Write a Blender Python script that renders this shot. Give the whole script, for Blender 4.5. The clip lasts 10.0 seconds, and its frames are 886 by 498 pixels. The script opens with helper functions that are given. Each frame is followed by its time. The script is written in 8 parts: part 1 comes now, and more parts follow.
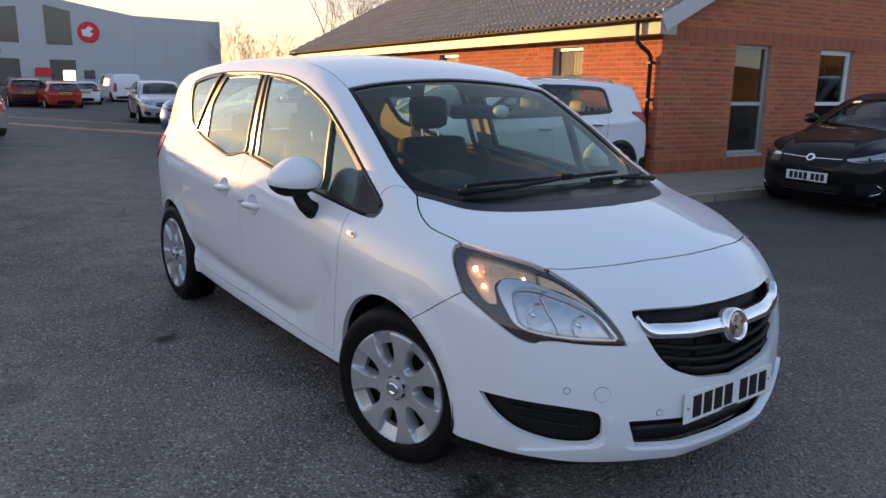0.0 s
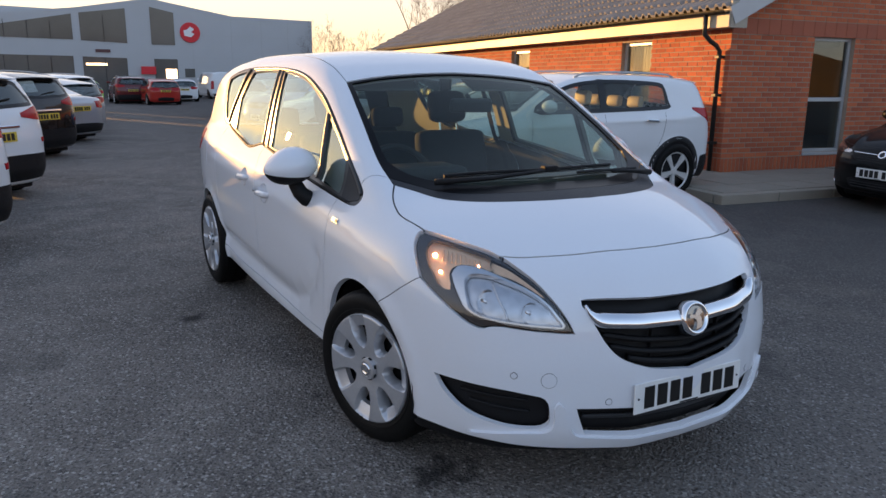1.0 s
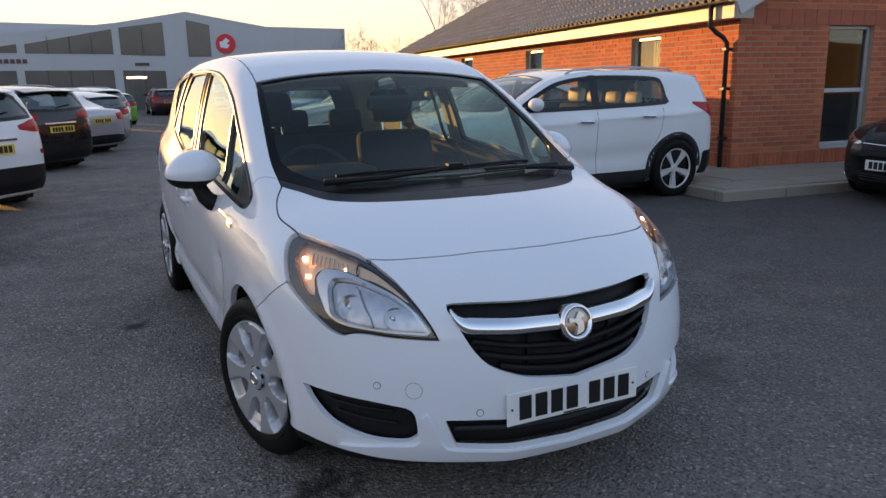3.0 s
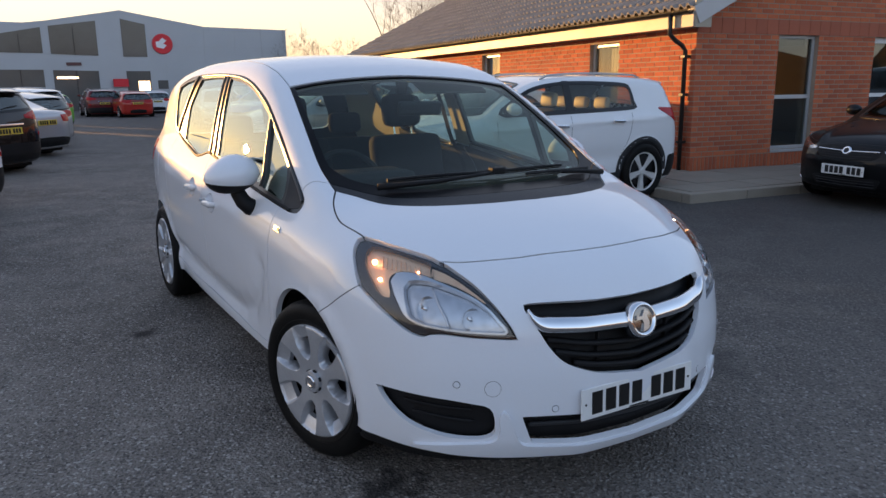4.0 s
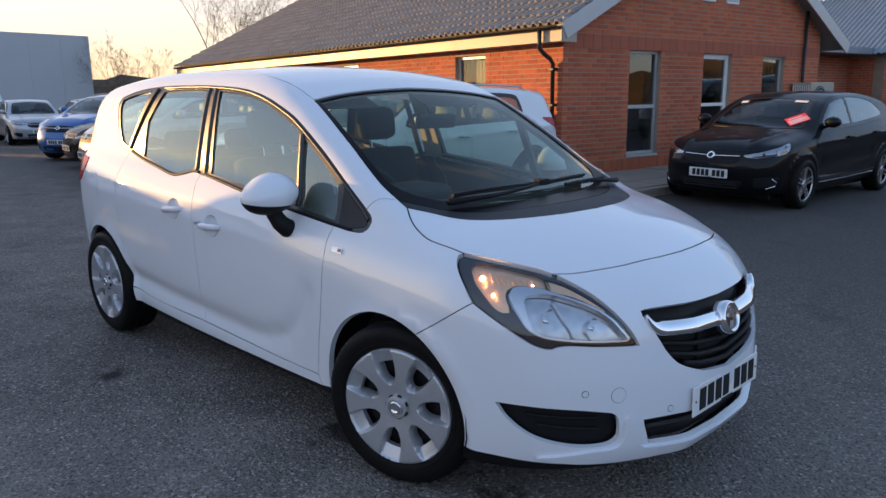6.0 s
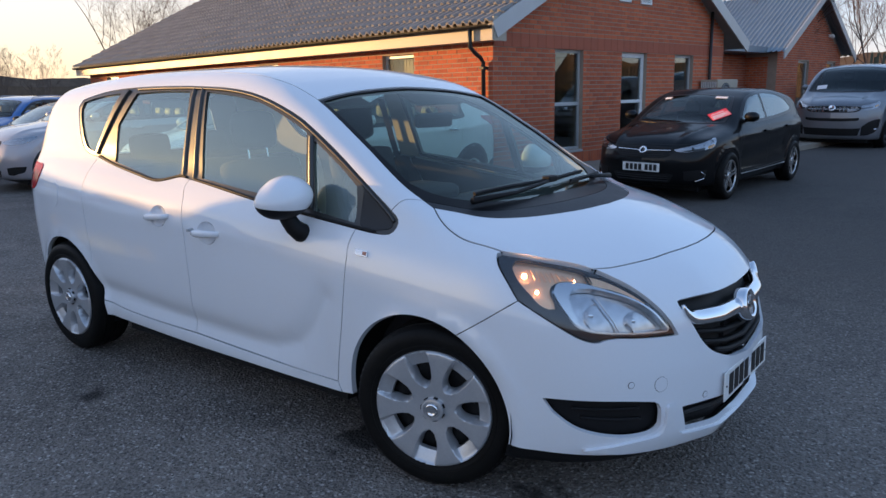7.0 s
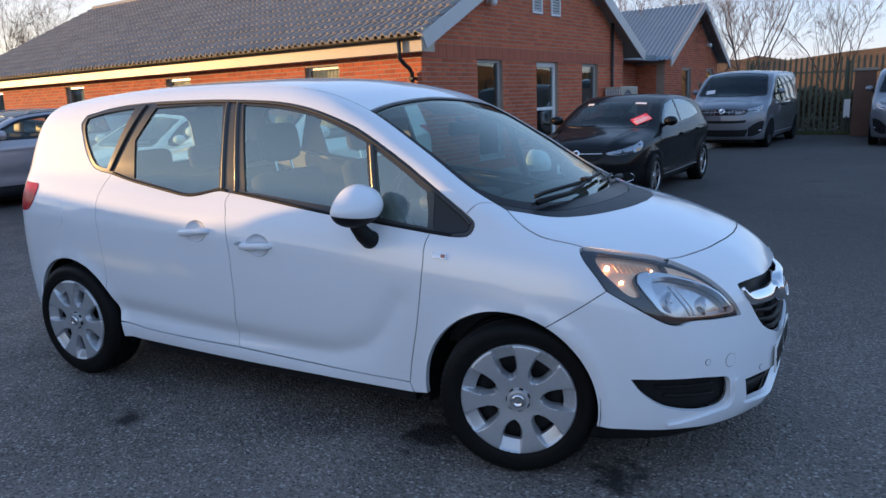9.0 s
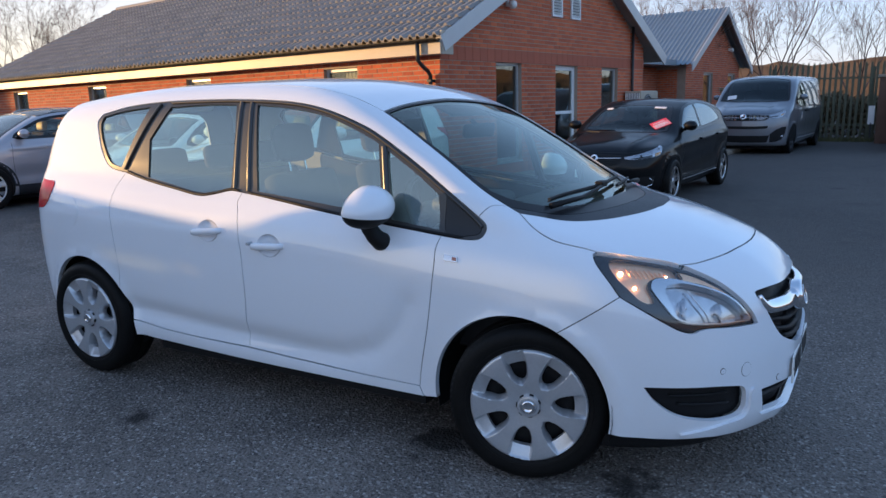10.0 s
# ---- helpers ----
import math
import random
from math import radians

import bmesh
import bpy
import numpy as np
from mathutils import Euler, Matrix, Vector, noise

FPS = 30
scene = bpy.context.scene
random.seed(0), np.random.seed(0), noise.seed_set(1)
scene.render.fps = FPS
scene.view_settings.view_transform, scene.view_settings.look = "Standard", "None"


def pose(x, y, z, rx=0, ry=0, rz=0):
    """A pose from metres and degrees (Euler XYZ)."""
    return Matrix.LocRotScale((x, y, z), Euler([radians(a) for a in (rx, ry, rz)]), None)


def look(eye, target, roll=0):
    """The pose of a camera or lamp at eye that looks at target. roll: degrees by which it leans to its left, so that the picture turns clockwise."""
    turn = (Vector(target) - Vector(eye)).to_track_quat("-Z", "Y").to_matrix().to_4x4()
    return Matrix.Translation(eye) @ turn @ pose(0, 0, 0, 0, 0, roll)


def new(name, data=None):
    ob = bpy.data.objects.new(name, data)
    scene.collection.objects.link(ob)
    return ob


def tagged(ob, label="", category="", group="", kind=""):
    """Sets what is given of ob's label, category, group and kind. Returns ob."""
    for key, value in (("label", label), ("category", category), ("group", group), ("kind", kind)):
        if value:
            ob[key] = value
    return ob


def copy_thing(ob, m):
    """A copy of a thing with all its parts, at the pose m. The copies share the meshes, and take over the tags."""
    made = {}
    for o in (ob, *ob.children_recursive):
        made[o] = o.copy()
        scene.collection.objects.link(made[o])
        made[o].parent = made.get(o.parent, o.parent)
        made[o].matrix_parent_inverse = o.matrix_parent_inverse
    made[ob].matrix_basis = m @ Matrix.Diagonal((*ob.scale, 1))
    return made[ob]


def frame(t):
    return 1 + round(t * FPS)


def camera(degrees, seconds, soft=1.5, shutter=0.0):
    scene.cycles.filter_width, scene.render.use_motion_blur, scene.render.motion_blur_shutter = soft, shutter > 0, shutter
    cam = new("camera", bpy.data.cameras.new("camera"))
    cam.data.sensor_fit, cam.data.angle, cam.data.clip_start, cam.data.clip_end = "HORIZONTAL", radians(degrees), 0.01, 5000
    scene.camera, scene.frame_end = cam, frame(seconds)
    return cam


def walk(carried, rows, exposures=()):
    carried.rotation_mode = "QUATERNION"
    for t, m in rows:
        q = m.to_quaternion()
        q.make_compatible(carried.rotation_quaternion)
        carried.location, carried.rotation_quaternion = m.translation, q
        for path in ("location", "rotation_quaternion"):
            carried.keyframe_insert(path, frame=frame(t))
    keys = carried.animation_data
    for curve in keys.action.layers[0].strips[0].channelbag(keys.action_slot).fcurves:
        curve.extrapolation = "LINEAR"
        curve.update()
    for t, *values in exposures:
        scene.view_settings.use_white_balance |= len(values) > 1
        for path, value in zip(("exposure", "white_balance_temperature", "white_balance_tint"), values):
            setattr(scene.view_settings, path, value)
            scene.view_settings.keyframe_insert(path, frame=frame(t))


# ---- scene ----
cam = camera(62.4, 10.0)
PATH = [
    (0, (-2.329, -2.224, 1.505), (-1.152, -0.674, 1.045), 1.2),
    (0.5, (-2.107, -2.378, 1.485), (-1.034, -0.755, 1.019), 1.2),
    (1, (-2.01, -2.562, 1.5), (-1.032, -0.882, 1.028), 0.9),
    (1.5, (-1.874, -2.71, 1.506), (-0.976, -0.989, 1.025), 0.5),
    (2, (-1.541, -2.734, 1.475), (-0.697, -0.984, 0.998), -0.1),
    (2.5, (-1.358, -2.723, 1.46), (-0.528, -0.964, 0.993), -0.4),
    (2.7, (-1.362, -2.73, 1.458), (-0.518, -0.977, 0.994), -0.6),
    (4, (-1.841, -2.569, 1.481), (-0.819, -0.911, 1.025), -0.3),
    (4.5, (-2.035, -2.356, 1.479), (-0.91, -0.765, 1.029), 0.1),
    (5, (-2.274, -2.233, 1.478), (-1.05, -0.715, 1.034), 0.3),
    (5.5, (-2.491, -2.108, 1.498), (-1.177, -0.665, 1.061), 0.2),
    (6.8, (-2.772, -1.622, 1.493), (-1.24, -0.412, 1.06), -0.6),
    (7, (-2.871, -1.566, 1.497), (-1.309, -0.396, 1.062), -0.6),
    (7.5, (-3.009, -1.425, 1.497), (-1.382, -0.347, 1.065), -1.0),
    (8, (-3.087, -1.222, 1.487), (-1.408, -0.223, 1.06), -1.3),
    (8.5, (-3.271, -1.095, 1.495), (-1.558, -0.152, 1.073), -1.5),
    (9, (-3.381, -1.039, 1.507), (-1.656, -0.114, 1.093), -1.5),
    (9.5, (-3.366, -1.041, 1.502), (-1.647, -0.105, 1.092), -1.3),
    (10, (-3.342, -1.045, 1.499), (-1.639, -0.078, 1.094), -1.0),
]
walk(cam, [(t, look(eye, target, roll)) for t, eye, target, roll in PATH],
     [(0.0, 2.12, 6700, 30), (2.5, 2.08, 6900, 30), (5.5, 2.04, 6350, 29), (7.5, 2.04, 5800, 26), (10.0, 2.08, 5600, 25)])

# ---- world, sun ----
SUN_TO = Vector((-0.358, 0.934, 0.079)).normalized()
world = bpy.data.worlds.new("world")
scene.world = world
world.use_nodes = True
wn = world.node_tree
sky = wn.nodes.new("ShaderNodeTexSky")
sky.sky_type, sky.sun_disc = "NISHITA", False
sky.sun_elevation, sky.sun_rotation = radians(4.5), radians(-21.0)
sky.air_density, sky.dust_density, sky.ozone_density = 1.0, 0.1, 1.5
# thin winter haze evens the clear sky out
haze = wn.nodes.new("ShaderNodeMix")
haze.data_type = "RGBA"
haze.inputs[0].default_value = 0.80
height_, low_haze, tint_ = wn.nodes.new("ShaderNodeSeparateXYZ"), wn.nodes.new("ShaderNodeMapRange"), wn.nodes.new("ShaderNodeMix")
wn.links.new(wn.nodes.new("ShaderNodeTexCoord").outputs["Generated"], height_.inputs[0])
wn.links.new(height_.outputs["Z"], low_haze.inputs[0])
low_haze.interpolation_type = "SMOOTHSTEP"
low_haze.inputs[1].default_value, low_haze.inputs[2].default_value = -0.02, 0.34
tint_.data_type = "RGBA"
# the low sky is warmer on the sun's side
along_, side_, glow_ = wn.nodes.new("ShaderNodeVectorMath"), wn.nodes.new("ShaderNodeMapRange"), wn.nodes.new("ShaderNodeMix")
along_.operation = "DOT_PRODUCT"
wn.links.new(wn.nodes.new("ShaderNodeTexCoord").outputs["Generated"], along_.inputs[0])
along_.inputs[1].default_value = SUN_TO
wn.links.new(along_.outputs["Value"], side_.inputs[0])
side_.interpolation_type = "SMOOTHSTEP"
side_.inputs[1].default_value, side_.inputs[2].default_value = -0.4, 0.6
glow_.data_type = "RGBA"
glow_.inputs[6].default_value, glow_.inputs[7].default_value = (1.00, 1.13, 1.24, 1), (1.56, 1.26, 0.88, 1)
wn.links.new(side_.outputs[0], glow_.inputs[0])
wn.links.new(glow_.outputs[2], tint_.inputs[6])
upper_ = wn.nodes.new("ShaderNodeMix")
upper_.data_type = "RGBA"
upper_.inputs[6].default_value, upper_.inputs[7].default_value = (0.78, 1.25, 1.66, 1), (1.08, 1.27, 1.36, 1)
wn.links.new(side_.outputs[0], upper_.inputs[0])
wn.links.new(upper_.outputs[2], tint_.inputs[7])
wn.links.new(low_haze.outputs[0], tint_.inputs[0])
high_, deep_ = wn.nodes.new("ShaderNodeMapRange"), wn.nodes.new("ShaderNodeMix")
wn.links.new(height_.outputs["Z"], high_.inputs[0])
high_.inputs[1].default_value, high_.inputs[2].default_value = 0.36, 0.95
deep_.data_type = "RGBA"
deep_.inputs[7].default_value = (0.34, 0.60, 0.90, 1)
wn.links.new(high_.outputs[0], deep_.inputs[0])
wn.links.new(tint_.outputs[2], deep_.inputs[6])
wn.links.new(deep_.outputs[2], haze.inputs[7])
wn.links.new(sky.outputs[0], haze.inputs[6])
wn.links.new(haze.outputs[2], wn.nodes["Background"].inputs[0])
wn.nodes["Background"].inputs[1].default_value = 0.15
sun = new("sun", bpy.data.lights.new("sun", "SUN"))
sun.data.energy, sun.data.angle, sun.data.color = 1.75, radians(0.6), (1.0, 0.58, 0.17)
sun.matrix_world = look((0, 0, 0), -SUN_TO)
scene.view_settings.exposure = 2.0

# ---- materials ----
def surf(name, col, rough=0.5, metal=0.0, var=0.12, scale=6.0, fine=90.0, bump=0.0, bscale=150.0, coat=0.0, trans=0.0,
         emit=0.0, ior=1.45, spec=0.5, rnd=0.0, isl=0.0, col2=None):
    """A painted or raw surface: base colour varied at two scales, roughness varied, fine bump."""
    m = bpy.data.materials.new(name)
    m.use_nodes = True
    t = m.node_tree
    b = t.nodes["Principled BSDF"]
    b.inputs["Base Color"].default_value = (*col, 1)
    b.inputs["Roughness"].default_value = rough
    b.inputs["Metallic"].default_value = metal
    b.inputs["Coat Weight"].default_value = coat
    b.inputs["Coat Roughness"].default_value = 0.03
    b.inputs["Transmission Weight"].default_value = trans
    b.inputs["IOR"].default_value = ior
    b.inputs["Specular IOR Level"].default_value = spec
    if emit:
        b.inputs["Emission Color"].default_value = (*col, 1)
        b.inputs["Emission Strength"].default_value = emit
    tc = t.nodes.new("ShaderNodeTexCoord")
    if var or rnd or isl:
        n1, n2 = t.nodes.new("ShaderNodeTexNoise"), t.nodes.new("ShaderNodeTexNoise")
        n1.inputs["Scale"].default_value, n2.inputs["Scale"].default_value = scale, fine
        n1.inputs["Detail"].default_value, n2.inputs["Detail"].default_value = 5, 3
        for n in (n1, n2):
            t.links.new(tc.outputs["Object"], n.inputs["Vector"])
        add = t.nodes.new("ShaderNodeMath")
        add.operation = "ADD"
        t.links.new(n1.outputs["Fac"], add.inputs[0])
        t.links.new(n2.outputs["Fac"], add.inputs[1])
        last = add
        for amount, node, out in ((rnd, "ShaderNodeObjectInfo", "Random"), (isl, "ShaderNodeNewGeometry", "Random Per Island")):
            if amount:
                o, mul = t.nodes.new(node), t.nodes.new("ShaderNodeMath")
                mul.operation = "MULTIPLY_ADD"
                t.links.new(o.outputs[out], mul.inputs[0])
                mul.inputs[1].default_value = amount
                t.links.new(last.outputs[0], mul.inputs[2])
                last = mul
        ramp = t.nodes.new("ShaderNodeMapRange")
        ramp.inputs[1].default_value = 0.55
        ramp.inputs[2].default_value = 1.45 + rnd + isl
        t.links.new(last.outputs[0], ramp.inputs[0])
        mix = t.nodes.new("ShaderNodeMix")
        mix.data_type = "RGBA"
        c2 = col2 or [min(1, c * (1 + var)) for c in col]
        c1 = col if col2 else [c * (1 - var) for c in col]
        mix.inputs[6].default_value, mix.inputs[7].default_value = (*c1, 1), (*c2, 1)
        t.links.new(ramp.outputs[0], mix.inputs[0])
        t.links.new(mix.outputs[2], b.inputs["Base Color"])
        rr = t.nodes.new("ShaderNodeMapRange")
        rr.inputs[3].default_value, rr.inputs[4].default_value = rough * 0.85, min(1, rough * 1.15)
        t.links.new(n1.outputs["Fac"], rr.inputs[0])
        t.links.new(rr.outputs[0], b.inputs["Roughness"])
    if bump:
        n3, bp = t.nodes.new("ShaderNodeTexNoise"), t.nodes.new("ShaderNodeBump")
        n3.inputs["Scale"].default_value, n3.inputs["Detail"].default_value = bscale, 4
        t.links.new(tc.outputs["Object"], n3.inputs["Vector"])
        t.links.new(n3.outputs["Fac"], bp.inputs["Height"])
        bp.inputs["Strength"].default_value, bp.inputs["Distance"].default_value = bump, 0.01
        t.links.new(bp.outputs[0], b.inputs["Normal"])
    return m


def glass(name, tint=(0.8, 0.85, 0.85), rough=0.0, clear=0.9, base=0.05, power=3.6):
    """A thin pane: tinted see-through with mirror gloss by Fresnel."""
    m = bpy.data.materials.new(name)
    m.use_nodes = True
    t = m.node_tree
    t.nodes.remove(t.nodes["Principled BSDF"])
    tr, gl, mx, lw, pw, ad = (t.nodes.new("ShaderNode" + k) for k in ("BsdfTransparent", "BsdfGlossy", "MixShader", "LayerWeight", "Math", "Math"))
    tr.inputs[0].default_value = (*[c * clear for c in tint], 1)
    gl.inputs["Roughness"].default_value = rough
    gl.inputs["Color"].default_value = (*[(0.4 + 0.6 * c / max(tint)) for c in tint], 1)
    lw.inputs[0].default_value = 0.5
    pw.operation, ad.operation = "POWER", "MULTIPLY_ADD"
    pw.inputs[1].default_value = power
    ad.inputs[1].default_value, ad.inputs[2].default_value = 1.0 - base, base
    t.links.new(lw.outputs["Facing"], pw.inputs[0])
    t.links.new(pw.outputs[0], ad.inputs[0])
    t.links.new(ad.outputs[0], mx.inputs[0])
    t.links.new(tr.outputs[0], mx.inputs[1])
    t.links.new(gl.outputs[0], mx.inputs[2])
    t.links.new(mx.outputs[0], t.nodes["Material Output"].inputs[0])
    return m


MORTAR = surf("mortar", (0.37, 0.28, 0.215), 0.95, var=0.2, bump=0.3)
BRICK = surf("red_brick", (0.235, 0.043, 0.023), 0.85, var=0.2, scale=9, fine=120, bump=0.4, bscale=160, rnd=0.9, isl=0.9, col2=(0.74, 0.185, 0.068))
SOLDIER = surf("smooth_band_brick", (0.42, 0.115, 0.06), 0.8, var=0.15, scale=5, bump=0.2, isl=0.3)
ROOFTILE = surf("grey_concrete_tile", (0.155, 0.150, 0.146), 0.75, var=0.3, scale=3, fine=60, bump=0.4, bscale=120, rnd=0.5, isl=0.5, col2=(0.38, 0.35, 0.32))
FASCIA = surf("cream_fascia_paint", (0.42, 0.36, 0.28), 0.45, var=0.12, scale=2)
BLACKPVC = surf("black_plastic", (0.02, 0.02, 0.02), 0.4, var=0.2)
ALU = surf("grey_window_frame", (0.45, 0.46, 0.47), 0.4, 0.3, var=0.06)
WFRAME = surf("white_window_frame", (0.75, 0.75, 0.74), 0.4, var=0.05)
PANE = glass("window_pane", (0.75, 0.8, 0.8))
BLIND = surf("cream_blind", (0.60, 0.56, 0.46), 0.8, var=0.08)
SATIN0 = surf("dark_metal", (0.05, 0.05, 0.055), 0.5, 0.3, var=0.2)
DARKROOM = surf("dim_interior_plaster", (0.35, 0.33, 0.30), 0.9, var=0.1)
CONCRETE = surf("concrete_paving", (0.27, 0.235, 0.19), 0.9, var=0.22, scale=2.5, fine=70, bump=0.35, rnd=0.3)
CLAD = surf("light_grey_cladding", (0.46, 0.475, 0.49), 0.45, 0.1, var=0.06, scale=0.6)
SHEETROOF = surf("blue_grey_sheet_roof", (0.22, 0.27, 0.31), 0.45, 0.2, var=0.15, scale=2)
FENCE = surf("green_painted_steel", (0.085, 0.095, 0.062), 0.6, var=0.3, scale=8)
BARK = surf("bare_bark", (0.13, 0.085, 0.066), 0.9, var=0.3, scale=12, bump=0.4)


def asphalt():
    m = bpy.data.materials.new("worn_asphalt")
    m.use_nodes = True
    t = m.node_tree
    b = t.nodes["Principled BSDF"]
    tc = t.nodes.new("ShaderNodeTexCoord")

    def noise_node(scale, detail=4, kind="ShaderNodeTexNoise"):
        n = t.nodes.new(kind)
        n.inputs["Scale"].default_value = scale
        if kind == "ShaderNodeTexNoise":
            n.inputs["Detail"].default_value = detail
        t.links.new(tc.outputs["Object"], n.inputs["Vector"])
        return n

    big, mid, grit, stone = noise_node(0.35, 5), noise_node(2.2, 6), noise_node(70, 4), noise_node(80, 0, "ShaderNodeTexVoronoi")
    mixes = []
    last = None
    for src, lo, hi, a, c in ((big, 0.35, 0.65, (0.095, 0.082, 0.074), (0.205, 0.178, 0.158)), (mid, 0.46, 0.62, None, (0.250, 0.218, 0.192)),
                              (grit, 0.5, 0.68, None, (0.32, 0.288, 0.257))):
        r = t.nodes.new("ShaderNodeMapRange")
        r.inputs[1].default_value, r.inputs[2].default_value = lo, hi
        r.inputs[4].default_value = 1.0 if a else 0.7
        t.links.new(src.outputs["Fac"], r.inputs[0])
        mx = t.nodes.new("ShaderNodeMix")
        mx.data_type = "RGBA"
        if a:
            mx.inputs[6].default_value = (*a, 1)
        else:
            t.links.new(last.outputs[2], mx.inputs[6])
        mx.inputs[7].default_value = (*c, 1)
        t.links.new(r.outputs[0], mx.inputs[0])
        last = mx
    # single stones, dark and pale
    chips = noise_node(92, 0, "ShaderNodeTexVoronoi")
    sep = t.nodes.new("ShaderNodeSeparateColor")
    t.links.new(chips.outputs["Color"], sep.inputs[0])
    for out, lo, hi, top, c in ((0, 0.80, 1.0, 0.75, (0.50, 0.47, 0.43)), (1, 0.62, 1.0, 0.65, (0.022, 0.021, 0.020))):
        r = t.nodes.new("ShaderNodeMapRange")
        r.inputs[1].default_value, r.inputs[2].default_value, r.inputs[4].default_value = lo, hi, top
        t.links.new(sep.outputs[out], r.inputs[0])
        mx = t.nodes.new("ShaderNodeMix")
        mx.data_type = "RGBA"
        t.links.new(last.outputs[2], mx.inputs[6])
        mx.inputs[7].default_value = (*c, 1)
        t.links.new(r.outputs[0], mx.inputs[0])
        last = mx
    # oil drips where cars stood
    for x, y, rad in ((-0.71, 0.46, 0.12), (-0.72, -0.38, 0.08), (-1.2, 1.9, 0.06), (0.5, -1.6, 0.05)):
        ds, nz, ad, r = (t.nodes.new("ShaderNode" + k) for k in ("VectorMath", "TexNoise", "Math", "MapRange"))
        ds.operation, ad.operation = "DISTANCE", "MULTIPLY_ADD"
        ds.inputs[1].default_value = (x, y, 0)
        nz.inputs["Scale"].default_value, nz.inputs["Detail"].default_value = 9, 5
        t.links.new(tc.outputs["Object"], ds.inputs[0])
        t.links.new(tc.outputs["Object"], nz.inputs["Vector"])
        t.links.new(nz.outputs["Fac"], ad.inputs[0])
        ad.inputs[1].default_value = -0.35
        t.links.new(ds.outputs["Value"], ad.inputs[2])
        r.inputs[1].default_value, r.inputs[2].default_value, r.inputs[3].default_value, r.inputs[4].default_value = rad - 0.20, rad - 0.12, 0.85, 0.0
        t.links.new(ad.outputs[0], r.inputs[0])
        mx = t.nodes.new("ShaderNodeMix")
        mx.data_type = "RGBA"
        t.links.new(last.outputs[2], mx.inputs[6])
        mx.inputs[7].default_value = (0.012, 0.011, 0.011, 1)
        t.links.new(r.outputs[0], mx.inputs[0])
        last = mx
    # dark damp patches
    wet = noise_node(1.1, 3)
    r = t.nodes.new("ShaderNodeMapRange")
    r.inputs[1].default_value, r.inputs[2].default_value, r.inputs[4].default_value = 0.62, 0.72, 0.55
    t.links.new(wet.outputs["Fac"], r.inputs[0])
    mx = t.nodes.new("ShaderNodeMix")
    mx.data_type = "RGBA"
    t.links.new(last.outputs[2], mx.inputs[6])
    mx.inputs[7].default_value = (0.036, 0.034, 0.034, 1)
    t.links.new(r.outputs[0], mx.inputs[0])
    last = mx
    # darker towards the office, with an uneven edge
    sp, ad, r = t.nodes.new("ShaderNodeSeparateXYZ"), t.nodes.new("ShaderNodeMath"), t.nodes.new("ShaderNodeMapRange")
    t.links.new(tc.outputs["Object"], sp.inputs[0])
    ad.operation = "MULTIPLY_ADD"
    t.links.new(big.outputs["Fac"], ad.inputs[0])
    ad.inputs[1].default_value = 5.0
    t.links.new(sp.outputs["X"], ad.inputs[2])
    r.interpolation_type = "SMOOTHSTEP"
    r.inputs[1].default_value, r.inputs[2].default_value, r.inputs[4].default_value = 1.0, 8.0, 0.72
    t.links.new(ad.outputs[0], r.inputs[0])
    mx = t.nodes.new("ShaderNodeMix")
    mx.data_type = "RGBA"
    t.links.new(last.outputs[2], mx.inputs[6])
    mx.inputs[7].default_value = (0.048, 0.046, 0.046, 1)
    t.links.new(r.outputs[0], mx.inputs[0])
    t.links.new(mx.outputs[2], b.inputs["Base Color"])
    b.inputs["Specular IOR Level"].default_value = 0.22
    rr = t.nodes.new("ShaderNodeMapRange")
    rr.inputs[3].default_value, rr.inputs[4].default_value = 0.62, 0.95
    t.links.new(mid.outputs["Fac"], rr.inputs[0])
    t.links.new(rr.outputs[0], b.inputs["Roughness"])
    ad = t.nodes.new("ShaderNodeMath")
    ad.operation = "MULTIPLY_ADD"
    t.links.new(stone.outputs["Distance"], ad.inputs[0])
    ad.inputs[1].default_value = 0.8
    t.links.new(grit.outputs["Fac"], ad.inputs[2])
    bp = t.nodes.new("ShaderNodeBump")
    bp.inputs["Strength"].default_value, bp.inputs["Distance"].default_value = 1.0, 0.010
    t.links.new(ad.outputs[0], bp.inputs["Height"])
    t.links.new(bp.outputs[0], b.inputs["Normal"])
    return m


ASPHALT = asphalt()


# ---- mesh helpers ----
def box(bm, x0, y0, z0, x1, y1, z1, m=None, bev=0.0):
    """A box in bm; bev: chamfer of its edges."""
    r = bmesh.ops.create_cube(bm, size=1.0, matrix=Matrix.LocRotScale(((x0 + x1) / 2, (y0 + y1) / 2, (z0 + z1) / 2), None, (x1 - x0, y1 - y0, z1 - z0)))
    vs = r["verts"]
    if bev:
        es = list({e for v in vs for e in v.link_edges})
        g = bmesh.ops.bevel(bm, geom=es, offset=bev, segments=2, affect="EDGES", profile=0.5)
        vs = list({v for f in g["faces"] for v in f.verts} | {v for v in vs if v.is_valid})
    if m is not None:
        bmesh.ops.transform(bm, matrix=m, verts=vs)
    return vs


